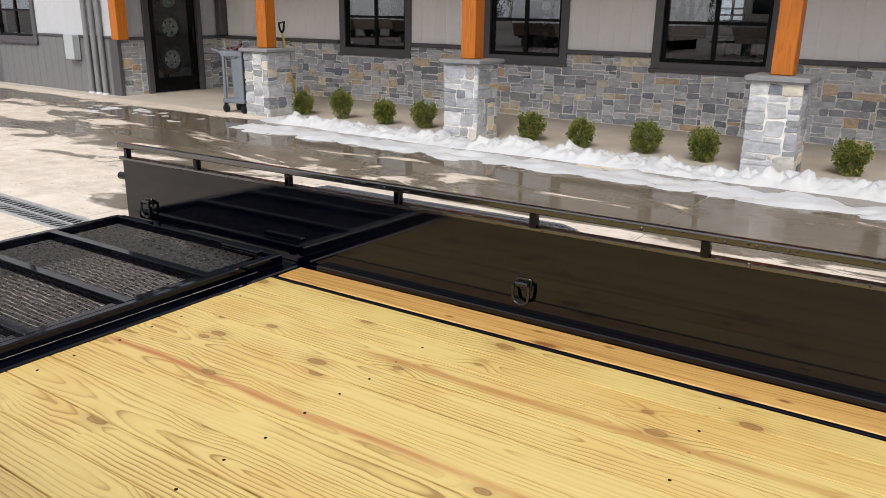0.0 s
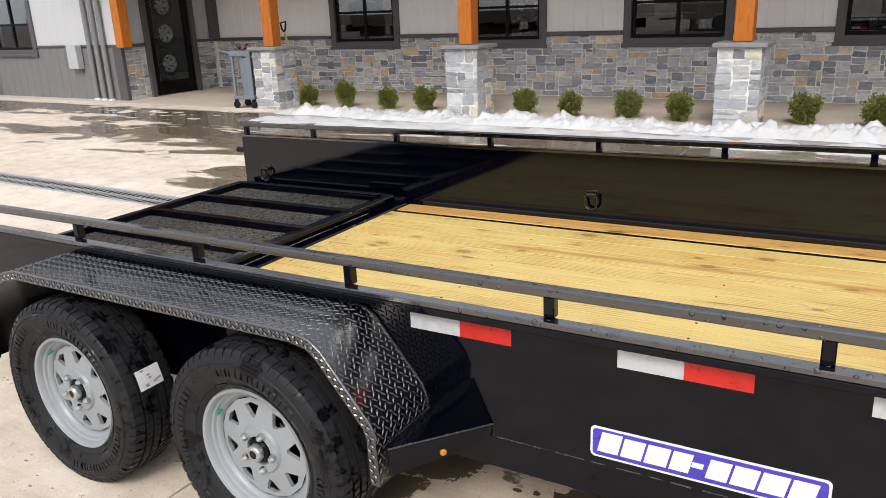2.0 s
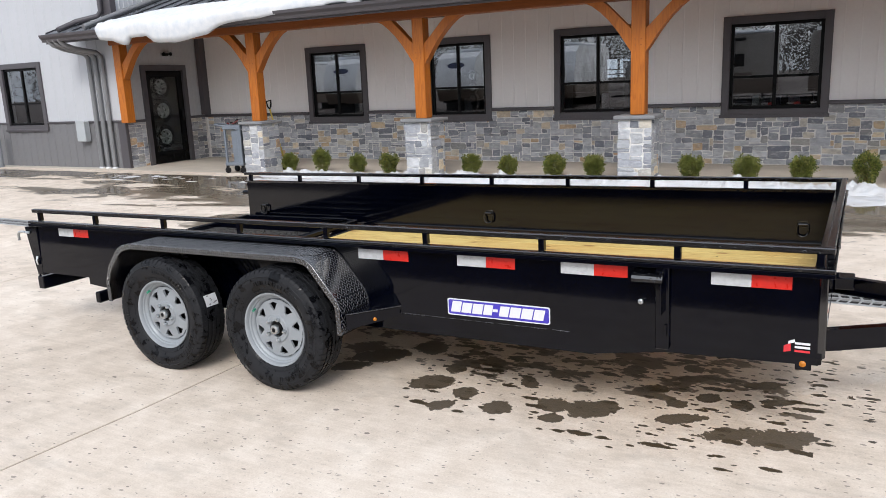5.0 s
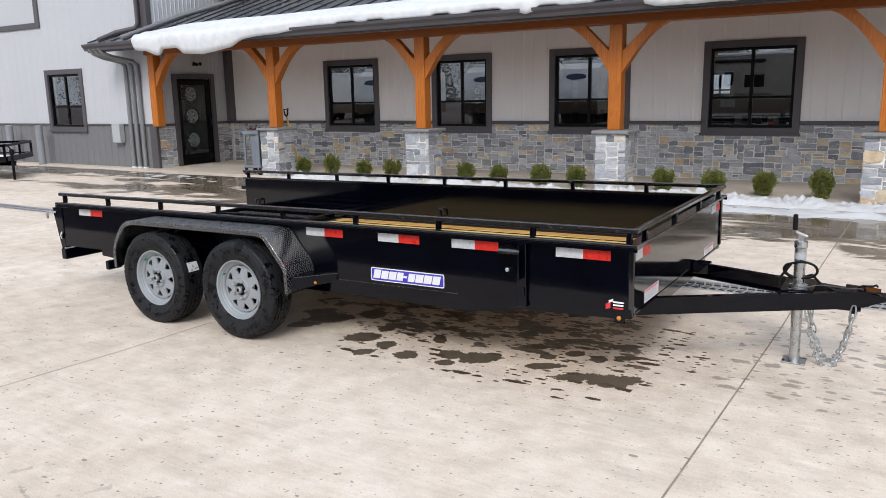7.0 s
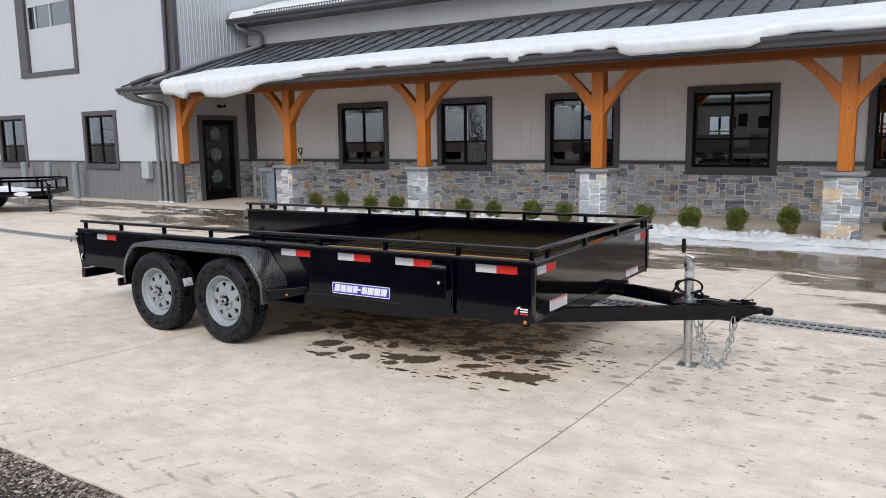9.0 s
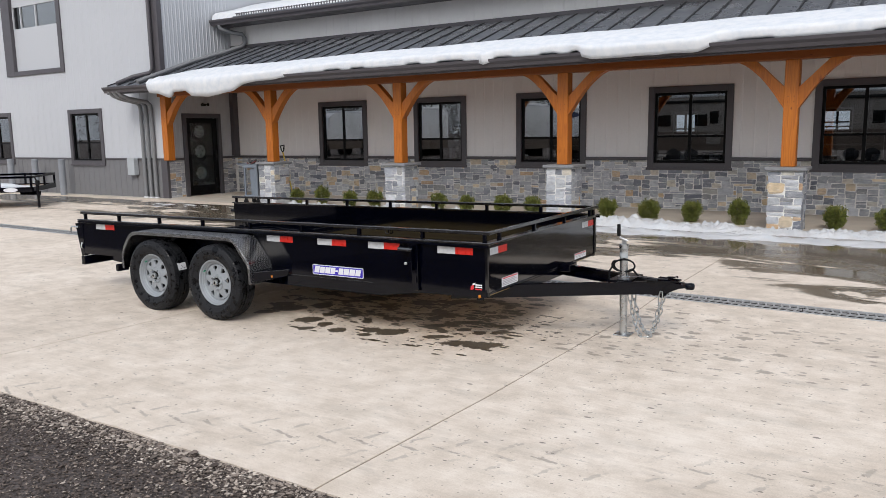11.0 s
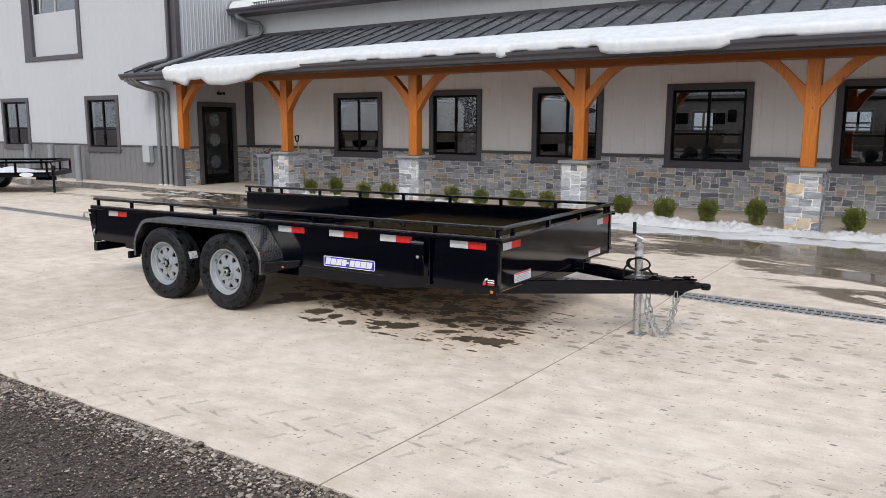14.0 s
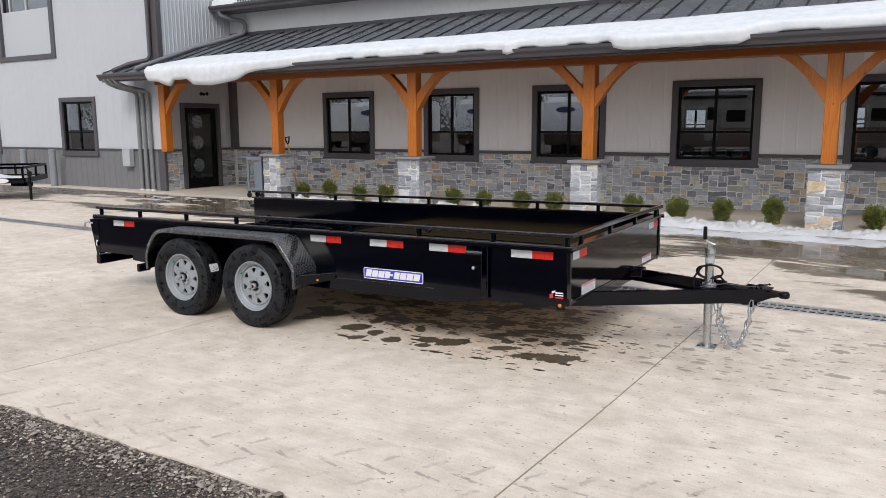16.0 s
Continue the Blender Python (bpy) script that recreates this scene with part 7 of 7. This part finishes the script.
def chain(p0, p1, sag, n, parent):
    """Oval links along a hanging curve."""
    g = Geo()
    p0, p1 = Vector(p0), Vector(p1)
    for i in range(n):
        t, t2 = i / n, (i + 1) / n

        def at(t):
            p = p0.lerp(p1, t)
            k = 1 - (2 * t - 1) ** 2
            return p + Vector((0, 0, -sag * k ** 0.8))

        a, b_ = at(t), at(t2)
        d_ = (b_ - a).normalized()
        up = Vector((0, 1, 0)) if i % 2 else Vector((0, 1, 0)).cross(d_).normalized()
        up = (up - d_ * up.dot(d_)).normalized()
        mid = (a + b_) / 2
        L = (b_ - a).length * 0.66
        w_ = 0.0145
        ring = []
        for j in range(12):
            an = 2 * math.pi * j / 12
            ex = math.cos(an)
            ring.append(mid + d_ * (L * (1 if ex > 0 else -1) * min(1, abs(ex) * 1.15) * 0.95) + up * (w_ * math.sin(an)))
        g.tube(ring, 0.0048, 6, closed=True)
    return part("safety_chain", g, M_ZINC, parent, "zinc-plated safety chain hanging in a loop", smooth=60)


chain((1.94, CY - 0.10, 0.285), (2.175, CY - 0.06, 0.285), 0.372, 25, trailer)
chain((1.945, CY - 0.02, 0.285), (2.18, CY + 0.0, 0.285), 0.342, 23, trailer)
part("chain_bolt", Geo().box(2.09, 2.21, CY - 0.06, CY + 0.04, 0.262, 0.277, 0.004).lathe([(0.245, 0.0), (0.245, 0.015), (0.262, 0.015)], 8, "z", (2.175, CY - 0.04, 0)), M_BLACK, trailer)


# ---- shrubs ----
def make_bush(seed, rx, rz, parent):
    random.seed(seed)
    g = Geo()
    for i in range(7):
        a = random.uniform(0, 6.3)
        r = random.uniform(0.3, 0.75)
        tip = (rx * r * math.cos(a), rx * r * math.sin(a), rz * random.uniform(1.0, 1.75))
        g.tube([(0.02 * math.cos(a), 0.02 * math.sin(a), 0), (tip[0] * 0.4, tip[1] * 0.4, tip[2] * 0.45), tip], [0.009, 0.006, 0.002], 5)
    part("stem", g, M_TWIG, parent)
    v, f = [], []
    tufts = []
    for i in range(240):
        while True:
            p = Vector((random.uniform(-1, 1), random.uniform(-1, 1), random.uniform(-1, 1)))
            if 0.45 < p.length < 1.0:
                break
        k = 0.84 + 0.42 * noise.noise((p.x * 2 + seed, p.y * 2, p.z * 2))
        flare = 0.70 + 0.32 * min(1.0, (p.z + 1) * 0.75)
        tufts.append((Vector((p.x * rx * k * flare, p.y * rx * k * flare, rz * (1.08 + p.z * k))), p.normalized()))
    for c, out in tufts:
        for j in range(17):
            d = (out + Vector((random.gauss(0, 0.55), random.gauss(0, 0.55), random.gauss(0.25, 0.5)))).normalized()
            q = c + d * random.uniform(0.005, 0.055)
            s = random.uniform(0.013, 0.022)
            side = d.cross(Vector((random.uniform(-1, 1), random.uniform(-1, 1), random.uniform(-1, 1)))).normalized() * s * 0.5
            o = len(v)
            lift = d.cross(side).normalized() * s * 0.15
            v += [tuple(q), tuple(q + d * s * 0.6 + side + lift), tuple(q + d * s * 1.35), tuple(q + d * s * 0.6 - side + lift)]
            f.append((o, o + 1, o + 2, o + 3))
    me = bpy.data.meshes.new("crown")
    me.from_pydata(v, [], f)
    me.materials.append(M_LEAF)
    part("crown", me, M_LEAF, parent)


BUSHES = [(-8.0, 8.02, 0), (-7.27, 8.02, 1), (-6.45, 7.98, 0), (-5.83, 8.02, 2), (-4.22, 7.98, 2), (-3.58, 7.97, 0), (-2.84, 8.06, 3), (-2.18, 7.96, 2), (-0.82, 8.1, 2), (-0.07, 8.05, 3), (0.62, 8.1, 2), (1.36, 8.05, 1), (2.72, 8.1, 2), (3.42, 8.1, 3), (4.1, 8.1, 0), (4.8, 8.05, 2)]
protos = {}
SHAPES = [(0.135, 0.148), (0.145, 0.195), (0.15, 0.157), (0.175, 0.155)]
for n, (x, y, k) in enumerate(BUSHES):
    m = pose(x, y, 0.058, 0, 0, 67 * n)
    if k not in protos:
        b_ = thing("boxwood_shrub", "small clipped green boxwood shrub behind the snow bank", "shrub", m, "shrubs along the walk")
        make_bush(20 + k, *SHAPES[k], b_)
        protos[k] = b_
    else:
        copy_thing(protos[k], m)

# ---- things by the entrance ----
# three downspouts
for i in range(3):
    x = WING_X - 0.80 + 0.205 * i
    xt = WING_X - 0.93 + 0.16 * i
    sp = thing("downspout", "grey round downspout bending from the gutter to the ground", "downspout", pose(0, 0, 0), "downspouts")
    path = [(xt, EAVE_Y - 0.03, 2.74), (xt, EAVE_Y - 0.02, 2.66), (xt + 0.03, EAVE_Y + 0.03, 2.58), (xt + 0.10, EAVE_Y + 0.2, 2.50), (x - 0.03, WING_Y - 0.13, 2.42), (x, WING_Y - 0.065, 2.34), (x, WING_Y - 0.06, 2.24), (x, WING_Y - 0.06, 0.06)]
    part("pipe", Geo().tube(path, 0.046, 14), M_SPOUT, sp, smooth=60)
    part("boot", Geo().lathe([(0.058, 0.0), (0.058, 0.062), (0.09, 0.06), (0.095, 0.0)], 16, "z", (x, WING_Y - 0.065, 0)), M_DECALWHITE, sp, "white pipe boot", smooth=40)
    part("strap", Geo().lathe([(0.62, 0.0), (0.62, 0.05), (0.65, 0.05), (0.65, 0.0)], 14, "z", (x, WING_Y - 0.06, 0)), M_SPOUT, sp)
# pipes that come down from the upper roofs
sp = thing("roof_downspout", "grey downspout from the upper gutter onto the porch roof", "downspout")
part("pipe", Geo().tube([(WING_X + 0.32, 9.40, 4.38), (WING_X + 0.33, 9.42, 4.30), (WING_X + 0.45, 9.6, 4.22), (WING_X + 0.6, 9.9, 4.18), (WING_X + 0.64, 9.94, 4.1), (WING_X + 0.64, 9.94, 3.95), (WING_X + 0.6, 9.85, 3.86), (WING_X + 0.5, 9.6, 3.77)], 0.055, 12), M_SPOUT, sp, smooth=60)
g = Geo()
g.tube([(WING_X + 0.5, 9.6, roof_z(9.6) + 0.06), (WING_X + 0.42, 9.4, roof_z(9.4) + 0.06), (WING_X + 0.16, 8.9, roof_z(8.9) + 0.06), (WING_X + 0.11, 8.7, roof_z(8.7) + 0.06), (WING_X + 0.10, 7.6, roof_z(7.6) + 0.06), (WING_X + 0.10, EAVE_Y + 0.02, EAVE_Z + 0.06)], 0.05, 12)
part("pipe", g, M_SPOUT, sp, smooth=60)
sp = thing("roof_downspout", "grey downspout folded over the porch roof edge", "downspout")
part("pipe", Geo().tube([(WING_X - 0.2, WING_Y - 0.08, 5.6), (WING_X - 0.2, WING_Y - 0.08, 3.22), (WING_X - 0.24, WING_Y - 0.13, 3.12), (WING_X - 0.62, WING_Y - 0.36, 3.03), (WING_X - 0.68, WING_Y - 0.42, 2.99), (WING_X - 0.7, EAVE_Y + 0.04, EAVE_Z + 0.06)], 0.05, 12), M_GREY, sp, smooth=60)

box = thing("utility_box", "pale grey electrical box on the wainscot", "electrical box", pose(-13.28, WING_Y - 0.012, 0.62))
part("body", Geo().box(-0.13, 0.13, -0.13, 0, 0, 0.43, 0.012), M_BOXGREY, box)
part("lid", Geo().box(-0.14, 0.14, -0.142, -0.128, 0.01, 0.44, 0.006), M_BOXGREY, box)

lamp = thing("wall_lamp", "small bronze emergency lamp above the door", "lamp", pose(WING_X + 0.012, 8.98, 2.37))
part("body", Geo().box(0, 0.06, -0.07, 0.07, -0.03, 0.03, 0.008), M_PLASTIC, lamp)
for s in (-1, 1):
    part("head", Geo().lathe([(0.0, 0.02), (0.05, 0.042), (0.055, 0.0)], 14, "x", (0.05, s * 0.09, 0.01)), M_PLASTIC, lamp, smooth=40)

for x in (-18.55, -17.3, -16.0):
    bol = thing("bollard", "pale grey steel bollard before the wing wall", "bollard", pose(x, 7.42, 0.05), "bollards")
    part("sleeve", Geo().lathe([(0, 0.0), (0, 0.085), (0.955, 0.085), (0.965, 0.07), (0.968, 0.0)], 20, "z"), M_BOLLARD, bol, smooth=40)


# janitor's cart
cart = thing("utility_cart", "slate-blue plastic rolling cart beside the stone pillar", "cart", pose(-8.87, 7.62, 0.06, 0, 0, 8))
part("tray", Geo().box(-0.2, 0.2, -0.17, 0.17, 0.14, 0.2, 0.012), M_CART, cart)
part("tray", Geo().box(-0.2, 0.2, -0.17, 0.17, 0.80, 0.88, 0.012), M_CART, cart)
for x in (-0.16, 0.17):
    for y in (-0.14, 0.14):
        wide = 0.06 if x > 0 else 0.022
        part("upright", Geo().box(x - wide, x + 0.02, y - 0.02, y + 0.02, 0.19, 0.81, 0.008), M_CART, cart)
        part("caster", Geo().lathe([(-0.018, 0.0), (-0.018, 0.05), (-0.012, 0.058), (0.012, 0.058), (0.018, 0.05), (0.018, 0.0)], 18, "y", (x, y, 0.058)).box(x - 0.02, x + 0.02, y - 0.026, y + 0.026, 0.09, 0.14, 0.004), M_PLASTIC, cart, "black rubber caster", smooth=40)
part("handle", Geo().tube([(-0.2, -0.13, 0.86), (-0.36, -0.13, 0.89), (-0.4, -0.1, 0.895), (-0.4, 0.1, 0.895), (-0.36, 0.13, 0.89), (-0.2, 0.13, 0.86)], 0.016, 10), M_CART, cart, smooth=60)
part("bin", Geo().prism([(-0.02, 0.2), (0.13, 0.2), (0.17, 0.78), (-0.04, 0.78)], "y", -0.12, 0.12), M_CART, cart)
tools = thing("tool_heap", "dark red and black hand tools heaped on the cart", "tools", pose(-8.87, 7.62, 0.945, 0, 0, 8))
random.seed(4)
for i in range(9):
    x, y = random.uniform(-0.15, 0.15), random.uniform(-0.12, 0.1)
    part("tool", Geo().tube([(x, y, 0.012), (x + random.uniform(-0.1, 0.1), y + random.uniform(-0.05, 0.08), random.uniform(0.03, 0.1))], 0.014, 7), M_TOOLRED if i % 3 == 0 else M_PLASTIC, tools)

# shovel leaning on the pillar
sh = thing("snow_shovel", "yellow-shafted shovel with a black D grip leaning on the pillar", "shovel", pose(0, 0, 0))
a, b_ = Vector((-8.17, 8.12, 0.07)), Vector((-8.465, 8.12, 1.19))
part("shaft", Geo().tube([a.lerp(b_, 0.12), b_], 0.016, 10), M_YELLOW, sh, smooth=60)
part("grip", Geo().tube([b_, b_ + Vector((-0.045, 0, 0.05)), b_ + Vector((-0.075, 0.01, 0.14)), b_ + Vector((0.035, 0.01, 0.16)), b_ + Vector((0.03, 0, 0.05))], 0.016, 8, closed=True), M_PLASTIC, sh, smooth=60)
part("blade", Geo().box(a.x - 0.1, a.x + 0.1, a.y - 0.006, a.y + 0.006, 0.062, 0.26, 0.003), M_PLASTIC, sh)

# wheels on show behind the glass door
rack = thing("display_rack", "black steel rack of chrome trailer wheels behind the glass door", "rack", pose(-12.62, 9.12, 0.05))
part("upright", Geo().box(-0.06, 0.0, -0.05, 0.05, 0, 2.2, 0.004), M_PLASTIC, rack)
part("foot", Geo().box(-0.3, 0.2, -0.3, 0.3, 0, 0.03, 0.004), M_PLASTIC, rack)
for z in (0.56, 1.13, 1.65):
    w3 = part("wheel", Geo().lathe([(0.02, 0.275), (0.0, 0.25), (0.0, 0.17), (0.2, 0.17), (0.2, 0.25), (0.17, 0.275), (0.02, 0.275)], 32, "x", (0, 0.0, z)), M_RUBBER, rack, smooth=40)
    part("rim", Geo().lathe([(0.2, 0.17), (0.13, 0.15), (0.15, 0.06), (0.19, 0.04), (0.19, 0.0)], 24, "x", (0, 0.0, z)), M_CHROMESHINE, w3, "chrome rim", smooth=30)
    for k in range(6):
        an = k * math.pi / 3 + z
        part("spoke_window", Geo().lathe([(0.135, 0.0), (0.147, 0.022), (0.149, 0.0)], 10, "x", (0, 0.108 * math.cos(an), z + 0.108 * math.sin(an))), M_DARKHOLE, w3)

for x in (-5.78, -5.48):
    rk = copy_thing(rack, pose(x, 11.33, 0.951, 0, 0, -90) @ Matrix.Scale(0.42, 4))
    tagged(rk, "small counter rack of chrome wheels inside the showroom window", "rack", "showroom wheel racks")

# showroom furniture seen through the windows
random.seed(12)
for i, x in enumerate((-10.9, -8.3, -5.4, -2.6, 0.1, 2.9, 5.6)):
    desk = thing("display_counter", "dark showroom counter with pale boxes behind the window", "counter", pose(x, 11.25 + 0.25 * (i % 2), 0.05), "showroom counters")
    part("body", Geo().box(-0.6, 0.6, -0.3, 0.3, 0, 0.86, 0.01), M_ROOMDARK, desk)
    part("top", Geo().box(-0.65, 0.65, -0.34, 0.34, 0.86, 0.9, 0.006), M_ROOMDIM, desk)
    for k in range(4):
        w_ = random.uniform(0.05, 0.14)
        xx = -0.5 + 0.28 * k
        tagged(part("carton", Geo().box(x + xx, x + xx + w_ * 1.5, 11.1 + 0.25 * (i % 2), 11.3 + 0.25 * (i % 2), 0.951, 0.951 + random.uniform(0.1, 0.28), 0.004), (M_DECALWHITE, M_ROOMDARK, M_BOXGREY, M_ROOMDARK)[k % 4]), "small carton standing on the counter", "carton", "cartons")
for i, x in enumerate((-9.6, -4.2, 2.3, 6.9)):
    sh_ = thing("shelving", "tall dark showroom shelving unit", "shelf", pose(x, 14.6, 0.05), "showroom shelves")
    for z in (0.1, 0.6, 1.1, 1.6):
        part("shelf", Geo().box(-0.7, 0.7, -0.2, 0.2, z, z + 0.03), M_ROOMDARK, sh_)
    for u in (-0.7, 0.66):
        part("upright", Geo().box(u, u + 0.04, -0.2, 0.2, 0, 1.8), M_ROOMDARK, sh_)


# ---- second trailer by the wing ----
T2 = pose(-13.22, 5.0, 0.03, 0, 0, 43)
t2 = thing("utility_trailer", "smaller black utility trailer with rails and snowy deck by the wing", "trailer", T2)
part("deck", Geo().box(-4.2, -0.05, 0.02, 1.7, 0.40, 0.44, 0.004), M_OLDWOOD, t2)
for y in (0.0, 1.68):
    part("side_frame", Geo().box(-4.2, 0.0, y, y + 0.05, 0.36, 0.47, 0.005), M_BLACK, t2)
    rl = part("rail", Geo().box(-4.2, 0.0, y, y + 0.045, 0.67, 0.72, 0.004), M_BLACK, t2)
    for x in (-4.15, -3.3, -2.4, -1.5, -0.7, -0.04):
        part("rail_post", Geo().box(x, x + 0.045, y + 0.003, y + 0.042, 0.47, 0.675, 0.003), M_BLACK, rl)
part("rail", Geo().box(-0.03, 0.012, 0.046, 1.679, 0.67, 0.72, 0.004), M_BLACK, t2)
part("front_frame", Geo().box(-0.03, 0.02, 0.051, 1.679, 0.36, 0.47, 0.004), M_BLACK, t2)
part("rail_post", Geo().box(-0.03, 0.012, 0.9, 0.94, 0.47, 0.675, 0.003), M_BLACK, t2)
part("jack_arm", Geo().bar([(-0.35, 0.35, 0.33), (0.14, 0.06, 0.33)], 0.06, 0.09), M_BLACK, t2)
g = Geo().lathe([(-0.02, 0.0), (-0.02, 0.06), (-0.01, 0.06), (0.0, 0.028), (0.55, 0.028), (0.55, 0.0)], 12, "z", (0.10, 0.06, 0))
jk = part("jack", g, M_BLACK, t2, smooth=40)
part("winch", Geo().box(0.06, 0.15, 0.02, 0.10, 0.5, 0.62, 0.02).tube([(0.1, 0.06, 0.6), (0.06, 0.0, 0.70), (0.0, -0.02, 0.73)], 0.016, 8), M_PLASTIC, jk)
for x, y in ((-2.6, -0.14), (-1.75, -0.14), (-2.6, 1.87), (-1.75, 1.87)):
    w2 = part("wheel", Geo().lathe([(-0.09, 0.0), (-0.09, 0.17), (-0.1, 0.22), (-0.1, 0.28), (-0.07, 0.31), (0.07, 0.31), (0.1, 0.28), (0.1, 0.0)], 32, "y", (x, y, 0.29)), M_RUBBER, t2, smooth=40)
    part("rim", Geo().lathe([(-0.1, 0.185), (-0.092, 0.18), (-0.095, 0.05), (-0.12, 0.03), (-0.12, 0.0)], 24, "y", (x, y, 0.29)), M_RIM, w2, smooth=40)
part("fender", Geo().bar([(-3.05, -0.13, 0.5), (-2.95, -0.13, 0.66), (-1.4, -0.13, 0.66), (-1.3, -0.13, 0.5)], 0.24, 0.01), M_TREAD, t2)
part("maker_decal", Geo().prism([(-0.45 + 0.15 * math.cos(k * math.pi / 12), 0.415 + 0.048 * math.sin(k * math.pi / 12)) for k in range(24)], "y", -0.005, -0.001), M_DECALWHITE, t2, "pale oval decal")
cover = Geo()
nx, ny = 60, 26
vs = []
for i in range(nx + 1):
    for j in range(ny + 1):
        x, y = -4.15 + 4.05 * i / nx, 0.06 + 1.6 * j / ny
        e = min(1, 8 * min(i / nx, 1 - i / nx, j / ny, 1 - j / ny))
        vs.append((x, y, 0.418 + 0.05 * e + 0.15 * e * noise.fractal((x * 1.2, y * 2.5, 8), 0.9, 2.0, 4)))
cover.add(vs, [(i * (ny + 1) + j, (i + 1) * (ny + 1) + j, (i + 1) * (ny + 1) + j + 1, i * (ny + 1) + j + 1) for i in range(nx) for j in range(ny)])
ob = part("deck_snow", cover, M_SNOW, smooth=180)
ob.matrix_basis = T2
tagged(ob, "thin snow left on the small trailer's deck", "snow", kind="stuff")


# ---- campers parked across the yard, seen in the window panes ----
def camper(x, y, turn, length, skin, flip):
    c = thing("travel_trailer", "travel trailer with dark windows and dark lower body across the yard", "camper", pose(x, y, -0.01, 0, 0, turn), "campers across the yard")
    L = length / 2
    f = -1 if flip else 1
    prof = [(-L, 1.15), (-L, 2.9), (-L + 0.15, 3.1), (L - 0.9, 3.1), (L - 0.35, 2.8), (L - 0.05, 2.0), (L, 1.3), (L - 0.04, 1.15)]
    part("body", Geo().prism([(f * u, z) for u, z in prof], "y", -1.2, 1.2), skin, c, smooth=20)
    # Dark lower body; its tone also carries the shadow beneath.
    part("lower_body", Geo().prism([(f * u, z) for u, z in [(-L, 0.5), (-L, 1.148), (L - 0.04, 1.148), (L - 0.3, 0.5)]], "y", -1.19, 1.19), M_RVTRIM, c)
    part("stripe", Geo().box(-L + 0.4, L - 1.0, 1.2, 1.206, 1.3, 1.42), M_RVTRIM, c)
    part("awning", Geo().box(-L + 0.6, L - 1.3, 1.2, 1.33, 2.82, 2.95, 0.02), M_PLASTIC, c)
    for u in (-L + 0.8, -L + 2.6, L - 2.2):
        part("window", Geo().box(u, u + 0.85, 1.2, 1.215, 1.7, 2.25, 0.01), M_DARKGLASS, c)
    part("door", Geo().box(0.1, 0.75, 1.2, 1.22, 0.8, 2.6, 0.01), skin, c)
    part("door_window", Geo().box(0.22, 0.63, 1.22, 1.23, 1.8, 2.4, 0.01), M_DARKGLASS, c)
    for u in (-0.9, -0.05):
        part("wheel", Geo().lathe([(0.95, 0.0), (0.95, 0.33), (1.15, 0.33), (1.19, 0.28), (1.2, 0.0)], 28, "y", (u - 0.6, 0, 0.33)), M_RUBBER, c, smooth=40)
    for u in (L - 0.6, -L + 0.5):
        part("jack", Geo().box(u, u + 0.08, -0.9, 0.9, 0.0, 0.52), M_PLASTIC, c)
    # dark oval badge on the sloping nose
    g = Geo()
    ring = []
    for lift in (0.0, 0.012):
        for k in range(20):
            an = k * math.pi / 10
            up = 0.17 * math.sin(an)
            ring.append((f * (L - 0.2 - 0.351 * up + 0.936 * lift), 0.55 * math.cos(an), 2.4 + 0.936 * up + 0.351 * lift))
    g.add(ring, [tuple(range(20, 40))] + [(k, (k + 1) % 20, 20 + (k + 1) % 20, 20 + k) for k in range(20)])
    part("badge", g, M_RVBADGE, c)
    part("hitch", Geo().bar([(f * (L - 0.35), 0, 0.55), (f * (L + 1.0), 0, 0.5)], 0.3, 0.1), M_BLACK, c)


for x, y, turn, tan, flip in ((-33.5, -20.4, 92, 0, 0), (-25.8, -17.4, 92, 0, 0), (-18.1, -17.4, 93, 0, 0), (-12.8, -17.3, 88, 0, 0), (-5.6, -15.3, -3, 1, 1), (2.4, -15.8, 4, 1, 0), (11.2, -15.2, 0, 0, 1), (20.5, -15.6, 4, 0, 0)):
    camper(x, y, turn, 6.6, M_RVDIM if tan else M_RV, flip)
    g = Geo().box(-3.1, 2.25, -1.1, 1.1, 3.103, 3.27, 0.06)
    ob = part("camper_snow", g, M_SNOW, smooth=60)
    ob.matrix_basis = pose(x, y, -0.01, 0, 0, turn) @ Matrix.Diagonal((-1 if flip else 1, 1, 1, 1))
    tagged(ob, "slab of snow on the camper roof", "snow", kind="stuff")


# far wood behind the campers
def far_wood(x0, x1, y0, y1, count, seed):
    random.seed(seed)
    v, f = [], []
    for i in range(count):
        x, y = random.uniform(x0, x1), random.uniform(y0, y1)
        h = random.uniform(7, 14)
        for k in range(900):
            t = random.random() ** 0.7
            r = (1 - t) * h * 0.24
            a = random.uniform(0, 6.3)
            p = Vector((x + r * math.cos(a), y + r * math.sin(a), h * (0.08 + 0.92 * t)))
            s = random.uniform(0.05, 0.17) * (1.5 - t)
            o = len(v)
            for q in range(3):
                v.append((p.x + random.uniform(-s, s), p.y + random.uniform(-s, s), p.z + random.uniform(-s, s)))
            f.append((o, o + 1, o + 2))
    me = bpy.data.meshes.new("far_wood")
    me.from_pydata(v, [], f)
    me.materials.append(M_FARWOOD)
    tagged(new("far_wood", me), "bare brown winter wood far behind the yard", "trees", kind="stuff")


far_wood(-110, 90, -75, -50, 420, 3)
